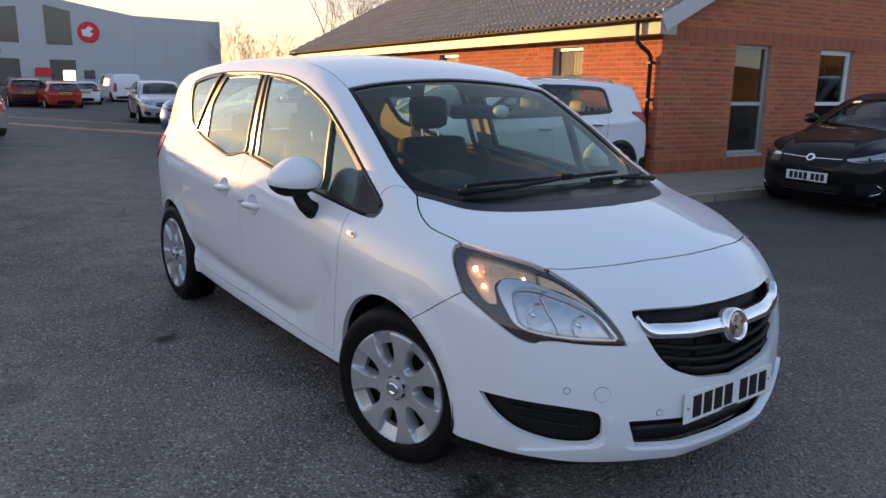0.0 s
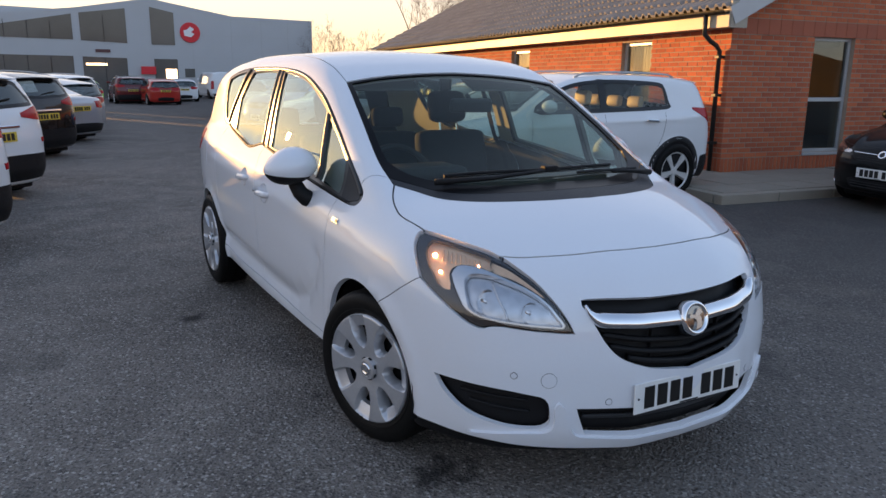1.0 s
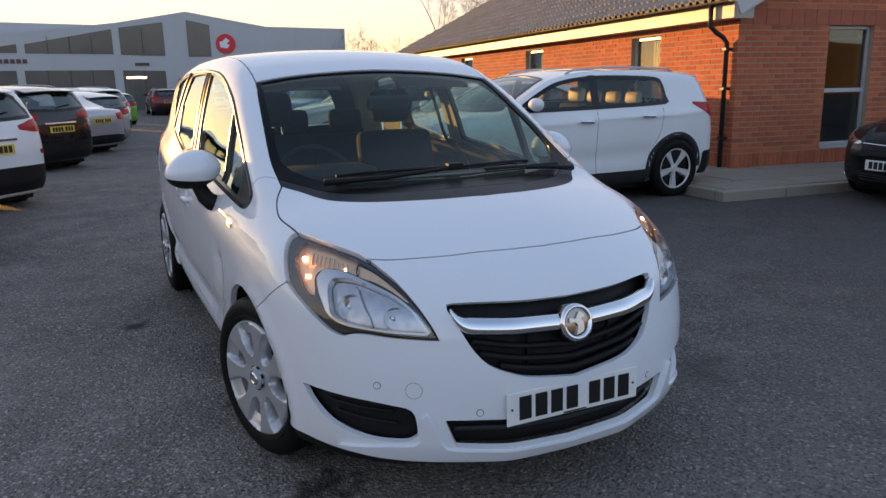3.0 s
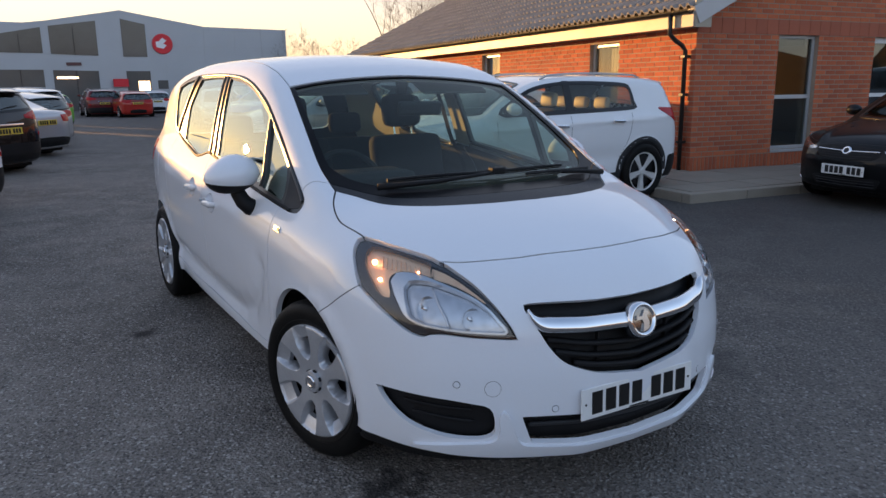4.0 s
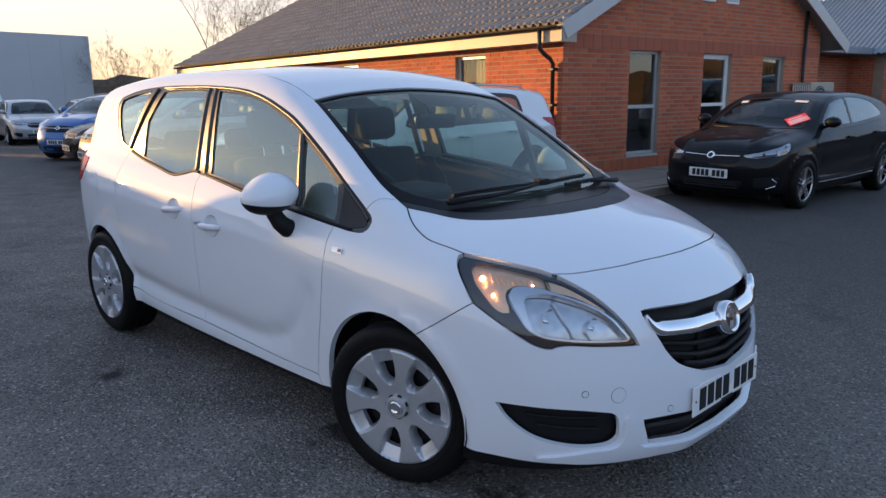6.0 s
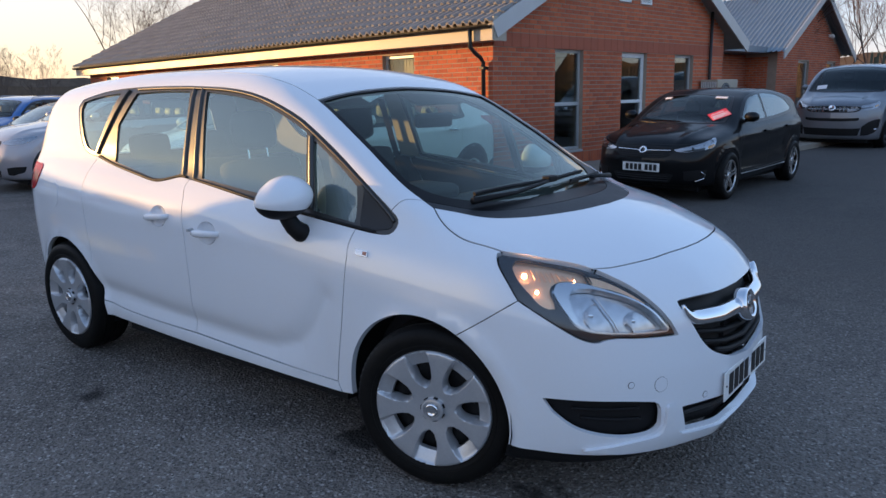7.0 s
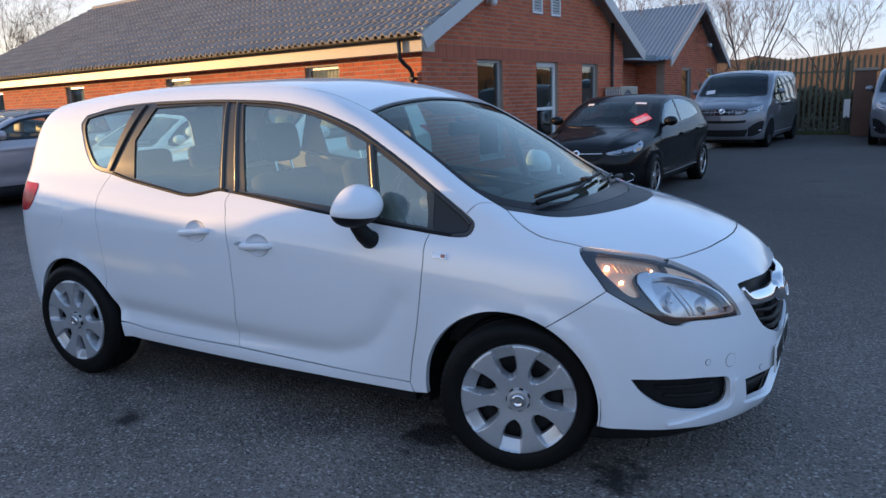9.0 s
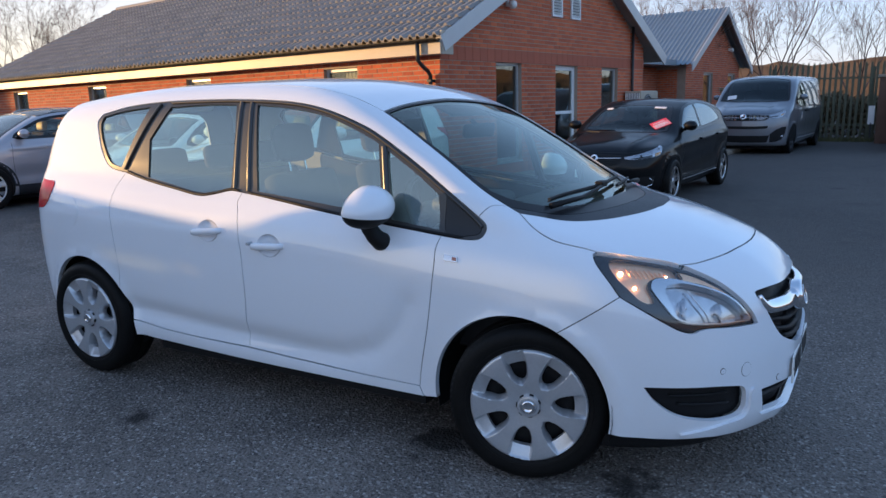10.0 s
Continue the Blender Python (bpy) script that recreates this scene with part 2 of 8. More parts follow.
def tube(bm, pts, r, n=10, cap=True, radii=None):
    """A round bar along points; its radius may change."""
    rings = []
    pts = [Vector(p) for p in pts]
    up = Vector((0, 0, 1))
    for i, p in enumerate(pts):
        d = (pts[min(i + 1, len(pts) - 1)] - pts[max(i - 1, 0)]).normalized()
        a = d.cross(up if abs(d.z) < 0.95 else Vector((1, 0, 0))).normalized()
        b = a.cross(d)
        rr = radii[i] if radii else r
        rings.append([bm.verts.new(p + rr * (math.cos(2 * math.pi * k / n) * a + math.sin(2 * math.pi * k / n) * b)) for k in range(n)])
    for A, Bq in zip(rings, rings[1:]):
        for k in range(n):
            bm.faces.new((A[k], A[(k + 1) % n], Bq[(k + 1) % n], Bq[k]))
    if cap:
        bm.faces.new(rings[0][::-1])
        bm.faces.new(rings[-1])


def spun(bm, prof, n=48, axis="x", centre=(0, 0, 0)):
    """A surface of revolution: prof is (radius, along) pairs."""
    rings = []
    for r, a in prof:
        ring = []
        for k in range(n):
            c, s = math.cos(2 * math.pi * k / n) * r, math.sin(2 * math.pi * k / n) * r
            q = (a, c, s) if axis == "x" else ((c, a, s) if axis == "y" else (c, s, a))
            ring.append(bm.verts.new(Vector(q) + Vector(centre)))
        rings.append(ring)
    for A, Bq in zip(rings, rings[1:]):
        for k in range(n):
            bm.faces.new((A[k], A[(k + 1) % n], Bq[(k + 1) % n], Bq[k]))
    return rings


def mesh_of(bm, name="mesh", smooth=False, mats=()):
    bmesh.ops.recalc_face_normals(bm, faces=bm.faces)
    me = bpy.data.meshes.new(name)
    bm.to_mesh(me)
    bm.free()
    for m in mats:
        me.materials.append(m)
    if smooth:
        me.shade_smooth()
    return me


def part(name, bm, material, parent=None, label="", smooth=False, at=None):
    """One mesh object, under a thing or on its own; its mesh is in the parent's space."""
    me = bm if isinstance(bm, bpy.types.Mesh) else mesh_of(bm, name, smooth)
    if not me.materials:
        me.materials.append(material)
    ob = new(name, me)
    if parent is not None:
        ob.parent = parent
    if at is not None:
        ob.matrix_basis = at
    if label:
        ob["label"] = label
    return ob


def thing(name, label, category, group="", kind="", at=None):
    ob = new(name)
    if at is not None:
        ob.matrix_basis = at
    return tagged(ob, label, category, group, kind)


# ---- ground ----
def fall(y):
    """The yard falls gently away to the north."""
    return -0.0135 * max(0.0, y - 3.0) if y < 90 else -1.175


bm = bmesh.new()
xs = [-1500, -300, -80] + [-40 + 4 * i for i in range(21)] + [80, 300, 1500]
ys = [-1500, -300, -60, -20, -8, 0, 2, 3, 4, 6, 9, 14, 20, 28, 36, 46, 56, 66, 78, 90, 300, 1500]
gv = [[bm.verts.new((x, y, fall(y))) for x in xs] for y in ys]
for a, b in zip(gv, gv[1:]):
    for i in range(len(xs) - 1):
        bm.faces.new((a[i], a[i + 1], b[i + 1], b[i]))
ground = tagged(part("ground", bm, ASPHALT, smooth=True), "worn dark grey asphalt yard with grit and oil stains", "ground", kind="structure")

# ---- office: brick building with a tiled roof ----
U, V = Vector((0.9906, -0.137, 0)), Vector((0.137, 0.9906, -0.0145)).normalized()
MB = Matrix.Translation((6.82, 4.88, 0)) @ Matrix((U, V, U.cross(V))).transposed().to_4x4()
GW, GL, WT, EAVE, RIDGE = 9.25, 16.6, 0.28, 2.36, 4.78
DU, DV, GE = 0.28, 0.01, 8.5  # wall planes inside the eaves and verge, east end
WIN_G = [(1.90, 0.34, 2.76, 2.10), (4.06, 0.31, 5.01, 2.10), (6.17, 1.05, 7.02, 2.09)]
WIN_S = [(1.83, 0.95, 2.66, 2.07), (6.05, 0.95, 6.91, 2.07), (10.25, 0.95, 11.1, 2.07), (14.45, 0.95, 15.3, 2.07)]


def gable_top(u):
    return EAVE - 0.06 + (GW / 2 - abs(u - GW / 2)) * 0.51


def wall_mesh(length, top, holes, to3, thick=WT, start=0.0, mid=None):
    """A wall of plain pieces round its openings; top(s) may slope. to3(s, d, z): place of a point d into the wall."""
    bm = bmesh.new()
    cuts = sorted({start, length, mid or length / 2} | {h[0] for h in holes} | {h[2] for h in holes})
    for a, b in zip(cuts, cuts[1:]):
        mid = (a + b) / 2
        spans, z = [], -0.6
        for h in sorted((h for h in holes if h[0] < mid < h[2]), key=lambda h: h[1]):
            spans.append((z, h[1], h[1]))
            z = h[3]
        spans.append((z, top(a + 1e-6), top(b - 1e-6)))
        for z0, za, zb in spans:
            p = [bm.verts.new(to3(*q)) for q in ((a, 0, z0), (b, 0, z0), (b, 0, zb), (a, 0, za), (a, thick, z0), (b, thick, z0), (b, thick, zb), (a, thick, za))]
            for f in ((0, 1, 2, 3), (7, 6, 5, 4), (0, 4, 5, 1), (1, 5, 6, 2), (2, 6, 7, 3), (3, 7, 4, 0)):
                bm.faces.new([p[i] for i in f])
    return bm


def on_gable(s, d, z):
    return (s, d + DV, z)


def on_side(s, d, z):
    return (d + DU, s, z)


def on_wing(s, d, z):
    return (s, d, z)


wall_gable = tagged(part("wall_south", wall_mesh(GE, gable_top, WIN_G, on_gable, start=DU, mid=GW / 2), MORTAR, at=MB), "red brick gable wall in shade", "wall", kind="structure")
wall_side = tagged(part("wall_west", wall_mesh(GL, lambda s: EAVE, WIN_S, on_side, start=DV + WT), MORTAR, at=MB), "red brick side wall lit orange by the low sun", "wall", kind="structure")
bm = bmesh.new()
box(bm, DU + WT, GL - WT, -0.6, GE, GL, EAVE)
tagged(part("wall_north", bm, MORTAR, at=MB), "plain brick end wall", "wall", kind="structure")
bm = bmesh.new()
box(bm, GE - WT, DV + WT, -0.6, GE, GL - WT, EAVE)
tagged(part("wall_east", bm, MORTAR, at=MB), "plain brick rear wall", "wall", kind="structure")
bm = bmesh.new()
box(bm, DU + WT, DV + WT, EAVE - 0.06, GE - WT, GL - WT, EAVE - 0.02)
tagged(part("ceiling", bm, DARKROOM, at=MB), "plain office ceiling", "ceiling", kind="structure")
bm = bmesh.new()
box(bm, DU + WT, DV + WT, 0.0, GE - WT, GL - WT, 0.15)
tagged(part("floor", bm, DARKROOM, at=MB), "dim office floor", "floor", kind="structure")
# smooth brick band above the windows, standing proud
bm = bmesh.new()
n = 0
s = DU
while s < GE - 0.02:
    box(bm, s + 0.004, DV - 0.012, 2.10, min(s + 0.221, GE), DV + 0.05, 2.32)
    s += 0.225
part("band", bm, SOLDIER, wall_gable, "smooth lighter red brick band")

# window units
def window(name, hole, to3, frame_mat, transom=None, blind=False, label="", f=0.055):
    s0, z0, s1, z1 = hole
    w = tagged(new(name), label, "window", kind="structure")
    w.matrix_basis = MB

    def bar(name, a, c, b, d, depth0=0.07, depth1=0.13, mat=frame_mat):
        bm = bmesh.new()
        p, q = to3(a, depth0, c), to3(b, depth1, d)
        box(bm, min(p[0], q[0]), min(p[1], q[1]), c, max(p[0], q[0]), max(p[1], q[1]), d, bev=0.004)
        return part(name, bm, mat, w)

    bar("window_frame", s0, z0, s0 + f, z1)
    bar("window_frame", s1 - f, z0, s1, z1)
    bar("window_frame", s0 + f, z1 - f, s1 - f, z1)
    bar("window_frame", s0 + f, z0, s1 - f, z0 + f)
    bar("window_sill", s0 - 0.005, z0 - 0.045, s1 + 0.005, z0 - 0.003, -0.018, 0.06)
    zs = [z0 + f, z1 - f]
    if transom:
        bar("transom", s0 + f, transom - 0.03, s1 - f, transom + 0.03)
        zs = [z0 + f, transom - 0.03, transom + 0.03, z1 - f]
    for za, zb in zip(zs[::2], zs[1::2]):
        bar("pane", s0 + f, za, s1 - f, zb, 0.095, 0.101, PANE).visible_shadow = False
    if blind:
        k = s0 + 0.06
        while k < s1 - 0.1:
            bar("slat", k, z0 + 0.1, k + 0.075, z1 - 0.06, 0.20, 0.206, BLIND)
            k += 0.088
    return w


for i, h in enumerate(WIN_G):
    window("window_%d" % (i + 1), h, on_gable, WFRAME if i == 1 else ALU, 1.16, False,
           "tall narrow window, %s frame with a transom" % ("white" if i == 1 else "grey"), 0.095 if i == 1 else 0.05)
for i, h in enumerate(WIN_S):
    window("window_%d" % (i + 4), h, on_side, ALU, None, True, "narrow side window with cream vertical blinds")

# roof: two slopes, eaves, verges
SL = math.atan(0.51)
OV, VG = 0.02, 0.25


def roof_pt(s, r, h=0.0, side=0):
    """s along the ridge, r down from the ridge to the eave (metres on the slope), h above the slope."""
    u = GW / 2 - r * math.cos(SL) - h * math.sin(SL)
    z = RIDGE - r * math.sin(SL) + h * math.cos(SL)
    return (u if side == 0 else GW - u, s, z)


RL = (GW / 2 + OV) / math.cos(SL)
for side, nm in ((0, "roof_west"), (1, "roof_east")):
    bm = bmesh.new()
    p = [bm.verts.new(roof_pt(s, r, h, side)) for s, r, h in ((-VG, 0, -0.02), (GL + VG, 0, -0.02), (GL + VG, RL, -0.02), (-VG, RL, -0.02),
                                                         (-VG, 0, -0.14), (GL + VG, 0, -0.14), (GL + VG, RL, -0.14), (-VG, RL, -0.14))]
    for f in ((0, 1, 2, 3), (7, 6, 5, 4), (0, 4, 5, 1), (1, 5, 6, 2), (2, 6, 7, 3), (3, 7, 4, 0)):
        bm.faces.new([p[i] for i in f])
    rf = tagged(part(nm, bm, ROOFTILE if side else FASCIA, at=MB), "pitched roof of grey ribbed concrete tiles", "roof", kind="structure")
    if side == 0:
        roof_west = rf
bm = bmesh.new()
tube(bm, [(GW / 2, -VG - 0.02, RIDGE + 0.02), (GW / 2, GL + VG + 0.02, RIDGE + 0.02)], 0.11, 12)
part("ridge_tile", bm, ROOFTILE, roof_west)
# fascia and verge boards
bm = bmesh.new()
fz = RIDGE - RL * math.sin(SL)
box(bm, -OV - 0.02, -VG, fz - 0.25, -OV + 0.005, GL + VG, fz - 0.005, bev=0.004)
part("fascia", bm, FASCIA, roof_west, "white fascia board")
bm = bmesh.new()
box(bm, -OV + 0.01, -VG + 0.03, fz - 0.24, DU, GL + VG, fz - 0.22)
part("soffit", bm, FASCIA, roof_west)
bm = bmesh.new()
box(bm, -OV + 0.005, -VG - 0.01, fz - 0.255, DU, -VG + 0.02, fz + 0.10)
part("box_end", bm, FASCIA, roof_west)
for side in (0, 1):
    bm = bmesh.new()
    q = []
    for s in (-VG - 0.03, -VG + 0.002):
        q += [bm.verts.new(roof_pt(s, r, h, side)) for r, h in ((0, 0.03), (RL + 0.03, 0.03), (RL + 0.03, -0.22), (0, -0.22))]
    for f in ((0, 1, 2, 3), (7, 6, 5, 4), (0, 4, 5, 1), (1, 5, 6, 2), (2, 6, 7, 3), (3, 7, 4, 0)):
        bm.faces.new([q[i] for i in f])
    part("verge_board", bm, ALU, roof_west, "pale grey sloping verge board")
# gutter and downpipe
gut = thing("gutter", "black half-round gutter with a downpipe at the corner", "gutter", at=MB)
bm = bmesh.new()
n = 8
rows_ = []
for s in (-VG, GL + VG):
    rows_.append([bm.verts.new((-OV - 0.075 + 0.055 * math.cos(a), s, fz - 0.02 + 0.055 * math.sin(a))) for a in [math.pi + math.pi * k / n for k in range(n + 1)]])
for k in range(n):
    bm.faces.new((rows_[0][k], rows_[0][k + 1], rows_[1][k + 1], rows_[1][k]))
bmesh.ops.solidify(bm, geom=bm.faces[:], thickness=0.006)
part("trough", bm, BLACKPVC, gut)
bm = bmesh.new()
tube(bm, [(-OV - 0.075, 0.16, fz - 0.06), (-OV - 0.075, 0.16, fz - 0.33), (0.02, 0.16, fz - 0.42), (0.14, 0.16, fz - 0.48), (DU - 0.07, 0.16, fz - 0.56), (DU - 0.07, 0.16, 0.06)], 0.034, 12)
part("downpipe", bm, BLACKPVC, gut, smooth=True)
for z in (0.5, 1.2, 1.75):
    bm = bmesh.new()
    box(bm, DU - 0.115, 0.115, z, DU, 0.205, z + 0.04, bev=0.004)
    part("bracket", bm, BLACKPVC, gut)
gut2 = thing("downpipe", "black downpipe down the gable wall", "downpipe", at=MB)
bm = bmesh.new()
tube(bm, [(7.73, DV - 0.06, gable_top(7.73)), (7.73, DV - 0.06, 0.06)], 0.035, 12)
part("pipe", bm, BLACKPVC, gut2, smooth=True)
# louvred vents high in the gable
for u0 in (3.9, 4.68):
    vent = thing("wall_vent", "white louvred vent high in the brick gable", "vent", "gable vents", at=MB @ pose(0, DV - 0.006, 0))
    bm = bmesh.new()
    box(bm, u0, -0.03, 3.02, u0 + 0.4, 0.0, 3.06)
    box(bm, u0, -0.03, 3.40, u0 + 0.4, 0.0, 3.44)
    box(bm, u0, -0.03, 3.06, u0 + 0.04, 0.0, 3.40)
    box(bm, u0 + 0.36, -0.03, 3.06, u0 + 0.4, 0.0, 3.40)
    part("frame", bm, WFRAME, vent)
    bm = bmesh.new()
    box(bm, u0 + 0.04, -0.004, 3.06, u0 + 0.36, 0.0, 3.40)
    part("backing", bm, BLACKPVC, vent)
    for k in range(6):
        bm = bmesh.new()
        box(bm, -0.16, -0.002, -0.022, 0.16, 0.002, 0.022, pose(u0 + 0.2, -0.016, 3.09 + 0.056 * k, 35))
        part("slat", bm, WFRAME, vent)
# security lights on the gables
for u_, z_, y_ in ((2.28, 3.11, DV), (19.95, 3.10, 1.36)):
    lampo = thing("security_light", "small white security light high on a brick gable", "light", "gable security lights", at=MB @ pose(u_, y_, z_))
    bm = bmesh.new()
    box(bm, -0.05, -0.06, -0.05, 0.05, -0.004, 0.05, bev=0.012)
    part("mount", bm, WFRAME, lampo)
    bm = bmesh.new()
    spun(bm, [(0.001, -0.19), (0.05, -0.185), (0.075, -0.15), (0.07, -0.09), (0.035, -0.06), (0.03, -0.04)], 20, "y", (0, 0, -0.02))
    part("head", bm, WFRAME, lampo, smooth=True)
# air conditioner on the ground beside the gable
ac = thing("air_conditioner", "white outdoor air-conditioning unit with a front grille", "air conditioner", at=MB @ pose(7.3, -0.45, 0.07))
bm = bmesh.new()
box(bm, 0, 0, 0.75, 1.05, 0.4, 1.5, bev=0.02)
part("case", bm, FASCIA, ac)
bm = bmesh.new()
box(bm, -0.004, 0.03, 0.80, -0.001, 0.37, 1.45)
part("coil_panel", bm, SATIN0, ac, "dark coil behind the side slats")
for k in range(9):
    bm = bmesh.new()
    box(bm, -0.022, 0.03 + 0.0395 * k, 0.80, -0.006, 0.050 + 0.0395 * k, 1.45, bev=0.002)
    part("slat", bm, WFRAME, ac)
for k in range(4):
    bm = bmesh.new()
    rr_ = 0.08 + 0.065 * k
    tube(bm, [(0.42 + rr_ * math.cos(a), -0.012, 1.125 + rr_ * math.sin(a)) for a in [2 * math.pi * j / 32 for j in range(33)]], 0.005, 6, False)
    part("fan_guard_ring", bm, ALU, ac)
bm = bmesh.new()
spun(bm, [(0.001, -0.003), (0.30, -0.003), (0.305, 0.002)], 36, "y", (0.42, 0, 1.125))
part("fan_opening", bm, SATIN0, ac)
for x in (0.12, 0.85):
    bm = bmesh.new()
    box(bm, x, 0.05, 0.0, x + 0.06, 0.6, 0.75)
    part("leg", bm, ALU, ac)

# ---- second, lower wing with a sheet-metal roof ----
MB2 = MB @ pose(15.39, 1.36, 0)
W2, L2 = 6.0, 9.0
HOLES2 = [(1.8, 0.5, 2.8, 2.2), (4.6, 0.5, 5.5, 2.2)]
wall_wing = tagged(part("wall_wing_south", wall_mesh(W2, lambda u: 2.55 + (W2 / 2 - abs(u - W2 / 2)) * 0.587, HOLES2, on_wing), MORTAR, at=MB2),
                   "red brick gable wall of the far wing", "wall", kind="structure")
bm = bmesh.new()
box(bm, 0, WT, -0.3, WT, L2, 2.5)
box(bm, W2 - WT, WT, -0.3, W2, L2, 2.5)
wall_wing_side = tagged(part("wall_wing_west", bm, MORTAR, at=MB2), "red brick side wall of the far wing", "wall", kind="structure")
bm = bmesh.new()
box(bm, -6.4, 1.0, -0.3, 0.0, 1.28, 2.4)
wall_link = tagged(part("wall_link", bm, MORTAR, at=MB2), "short red brick linking wall", "wall", kind="structure")
for i, h in enumerate(HOLES2):
    w = window("window_%d" % (i + 8), h, on_wing, ALU, None, False, "tall grey-framed window in the far wing")
    w.matrix_basis = MB2
SL2 = math.atan(0.587)
R2 = (W2 / 2 + 0.45) / math.cos(SL2)
for side in (0, 1):
    bm = bmesh.new()
    nr = 60
    # sheet ribs run down the slope
    prev = None
    step = (L2 + 0.36) / nr
    for k in range(nr + 1):
        s = -0.36 + k * step
        for ds, hh in ((0, 0), (0.3, 0), (0.4, 0.035), (0.6, 0.035), (0.7, 0)):
            line = []
            for r in (0, R2):
                u = W2 / 2 - r * math.cos(SL2)
                line.append(bm.verts.new((u if side == 0 else W2 - u, s + ds * step, 2.70 + (W2 / 2) * 0.587 - r * math.sin(SL2) + hh)))
            if prev:
                bm.faces.new((prev[0], line[0], line[1], prev[1]))
            prev = line
    rw = tagged(part("roof_wing_%s" % ("west" if side == 0 else "east"), bm, SHEETROOF, at=MB2), "blue-grey profiled sheet roof", "roof", kind="structure")
    bm = bmesh.new()
    q = []
    for s in (-0.40, -0.36):
        for r, h in ((0, 0.05), (R2 + 0.03, 0.05), (R2 + 0.03, -0.2), (0, -0.2)):
            u = W2 / 2 - r * math.cos(SL2)
            q.append(bm.verts.new((u if side == 0 else W2 - u, s, 2.70 + (W2 / 2) * 0.587 - r * math.sin(SL2) + h)))
    for f in ((0, 1, 2, 3), (7, 6, 5, 4), (0, 4, 5, 1), (1, 5, 6, 2), (2, 6, 7, 3), (3, 7, 4, 0)):
        bm.faces.new([q[i] for i in f])
    part("verge_board", bm, ALU, rw)
bm = bmesh.new()
box(bm, -6.6, 0.2, 2.42, 0.1, 4.5, 2.6)
tagged(part("roof_link", bm, SHEETROOF, at=MB2), "flat grey roof over the linking wall", "roof", kind="structure")

# ---- pavement and kerb ----
pav = tagged(new("pavement"), "raised concrete pavement round the brick building", "pavement", kind="structure")
pav.matrix_basis = MB
bm = bmesh.new()
box(bm, -1.23, -1.71, -0.2, 13.0, DV + 0.1, 0.072)
box(bm, -1.23, DV + 0.1, -0.2, DU + 0.1, GL, 0.072)
part("bed", bm, CONCRETE, pav)

# ---- dealership across the yard ----
DY, DZ = 58.0, -0.74
deal = thing("dealership_building", "two-storey showroom clad in light grey panels with dark glazing", "building", at=pose(0.95, 0, -0.5))
DGLASS = surf("dark_showroom_glazing", (0.13, 0.125, 0.115), 0.12, var=0.4, scale=0.3, spec=0.5)


def slab(name, outline, y0, y1, mat, parent, label=""):
    """A flat-fronted block from an outline in x and z."""
    bm = bmesh.new()
    fr = [bm.verts.new((x, y0, z)) for x, z in outline]
    bk = [bm.verts.new((x, y1, z)) for x, z in outline]
    bm.faces.new(fr)
    bm.faces.new(bk[::-1])
    for i in range(len(fr)):
        j = (i + 1) % len(fr)
        bm.faces.new((fr[j], fr[i], bk[i], bk[j]))
    return part(name, bm, mat, parent, label)


slab("wall", [(-9.6, DZ - 1), (19.3, DZ - 1), (19.3, 5.88), (12.7, 5.95), (9.6, 6.45), (6.6, 6.95), (1.6, 6.05), (-6.5, 5.05), (-9.6, 4.68)], DY, DY + 26, CLAD, deal)
slab("upper_block", [(-8.5, 3), (1.6, 3), (1.6, 6.25), (-8.5, 6.39)], DY + 6, DY + 20, CLAD, deal)
for nm, o in (("window", [(-7.2, 3.9), (-4.9, 3.9), (-4.9, 4.5), (-7.2, 4.15)]), ("window", [(-4.4, 3.87), (1.3, 3.82), (1.3, 5.6), (-4.4, 4.5)]),
              ("window", [(1.8, 3.78), (4.9, 3.68), (4.9, 6.15), (1.8, 5.7)]), ("window", [(6.6, 3.63), (8.3, 3.63), (8.3, 6.0), (6.6, 6.35)]),
              ("shop_window", [(-8.3, DZ), (-5.1, DZ), (-5.1, 2.7), (-8.3, 2.7)]), ("shop_window", [(-4.6, DZ), (1.2, DZ), (1.2, 2.68), (-4.6, 2.7)]),
              ("shop_window", [(1.8, DZ), (4.8, DZ), (4.8, 2.6), (1.8, 2.66)]), ("door", [(6.7, DZ), (8.4, DZ), (8.4, 2.59), (6.7, 2.59)]),
              ("window", [(8.9, 1.25), (9.65, 1.25), (9.65, 1.9), (8.9, 1.9)])):
    w = slab(nm, o, DY - 0.03, DY + 0.1, DGLASS, deal)
    xa, xb = min(p[0] for p in o), max(p[0] for p in o)
    za, zb = min(p[1] for p in o), max(p[1] for p in o)
    k = max(1, round((xb - xa) / 1.6))
    for i in range(1, k):
        x = xa + (xb - xa) * i / k
        bm = bmesh.new()
        box(bm, x - 0.02, DY - 0.06, za, x + 0.02, DY - 0.028, zb - (0.55 if zb > 3 else 0.02))
        part("mullion", bm, BLACKPVC, w)
for x in (9.6, 12.6, 15.0, 17.2):
    bm = bmesh.new()
    box(bm, x, DY - 0.015, DZ, x + 0.03, DY, 5.85)
    part("panel_joint", bm, ALU, deal)
for z in (2.7, 4.4):
    bm = bmesh.new()
    box(bm, 8.6, DY - 0.012, z, 19.3, DY, z + 0.03)
    part("panel_joint", bm, ALU, deal)
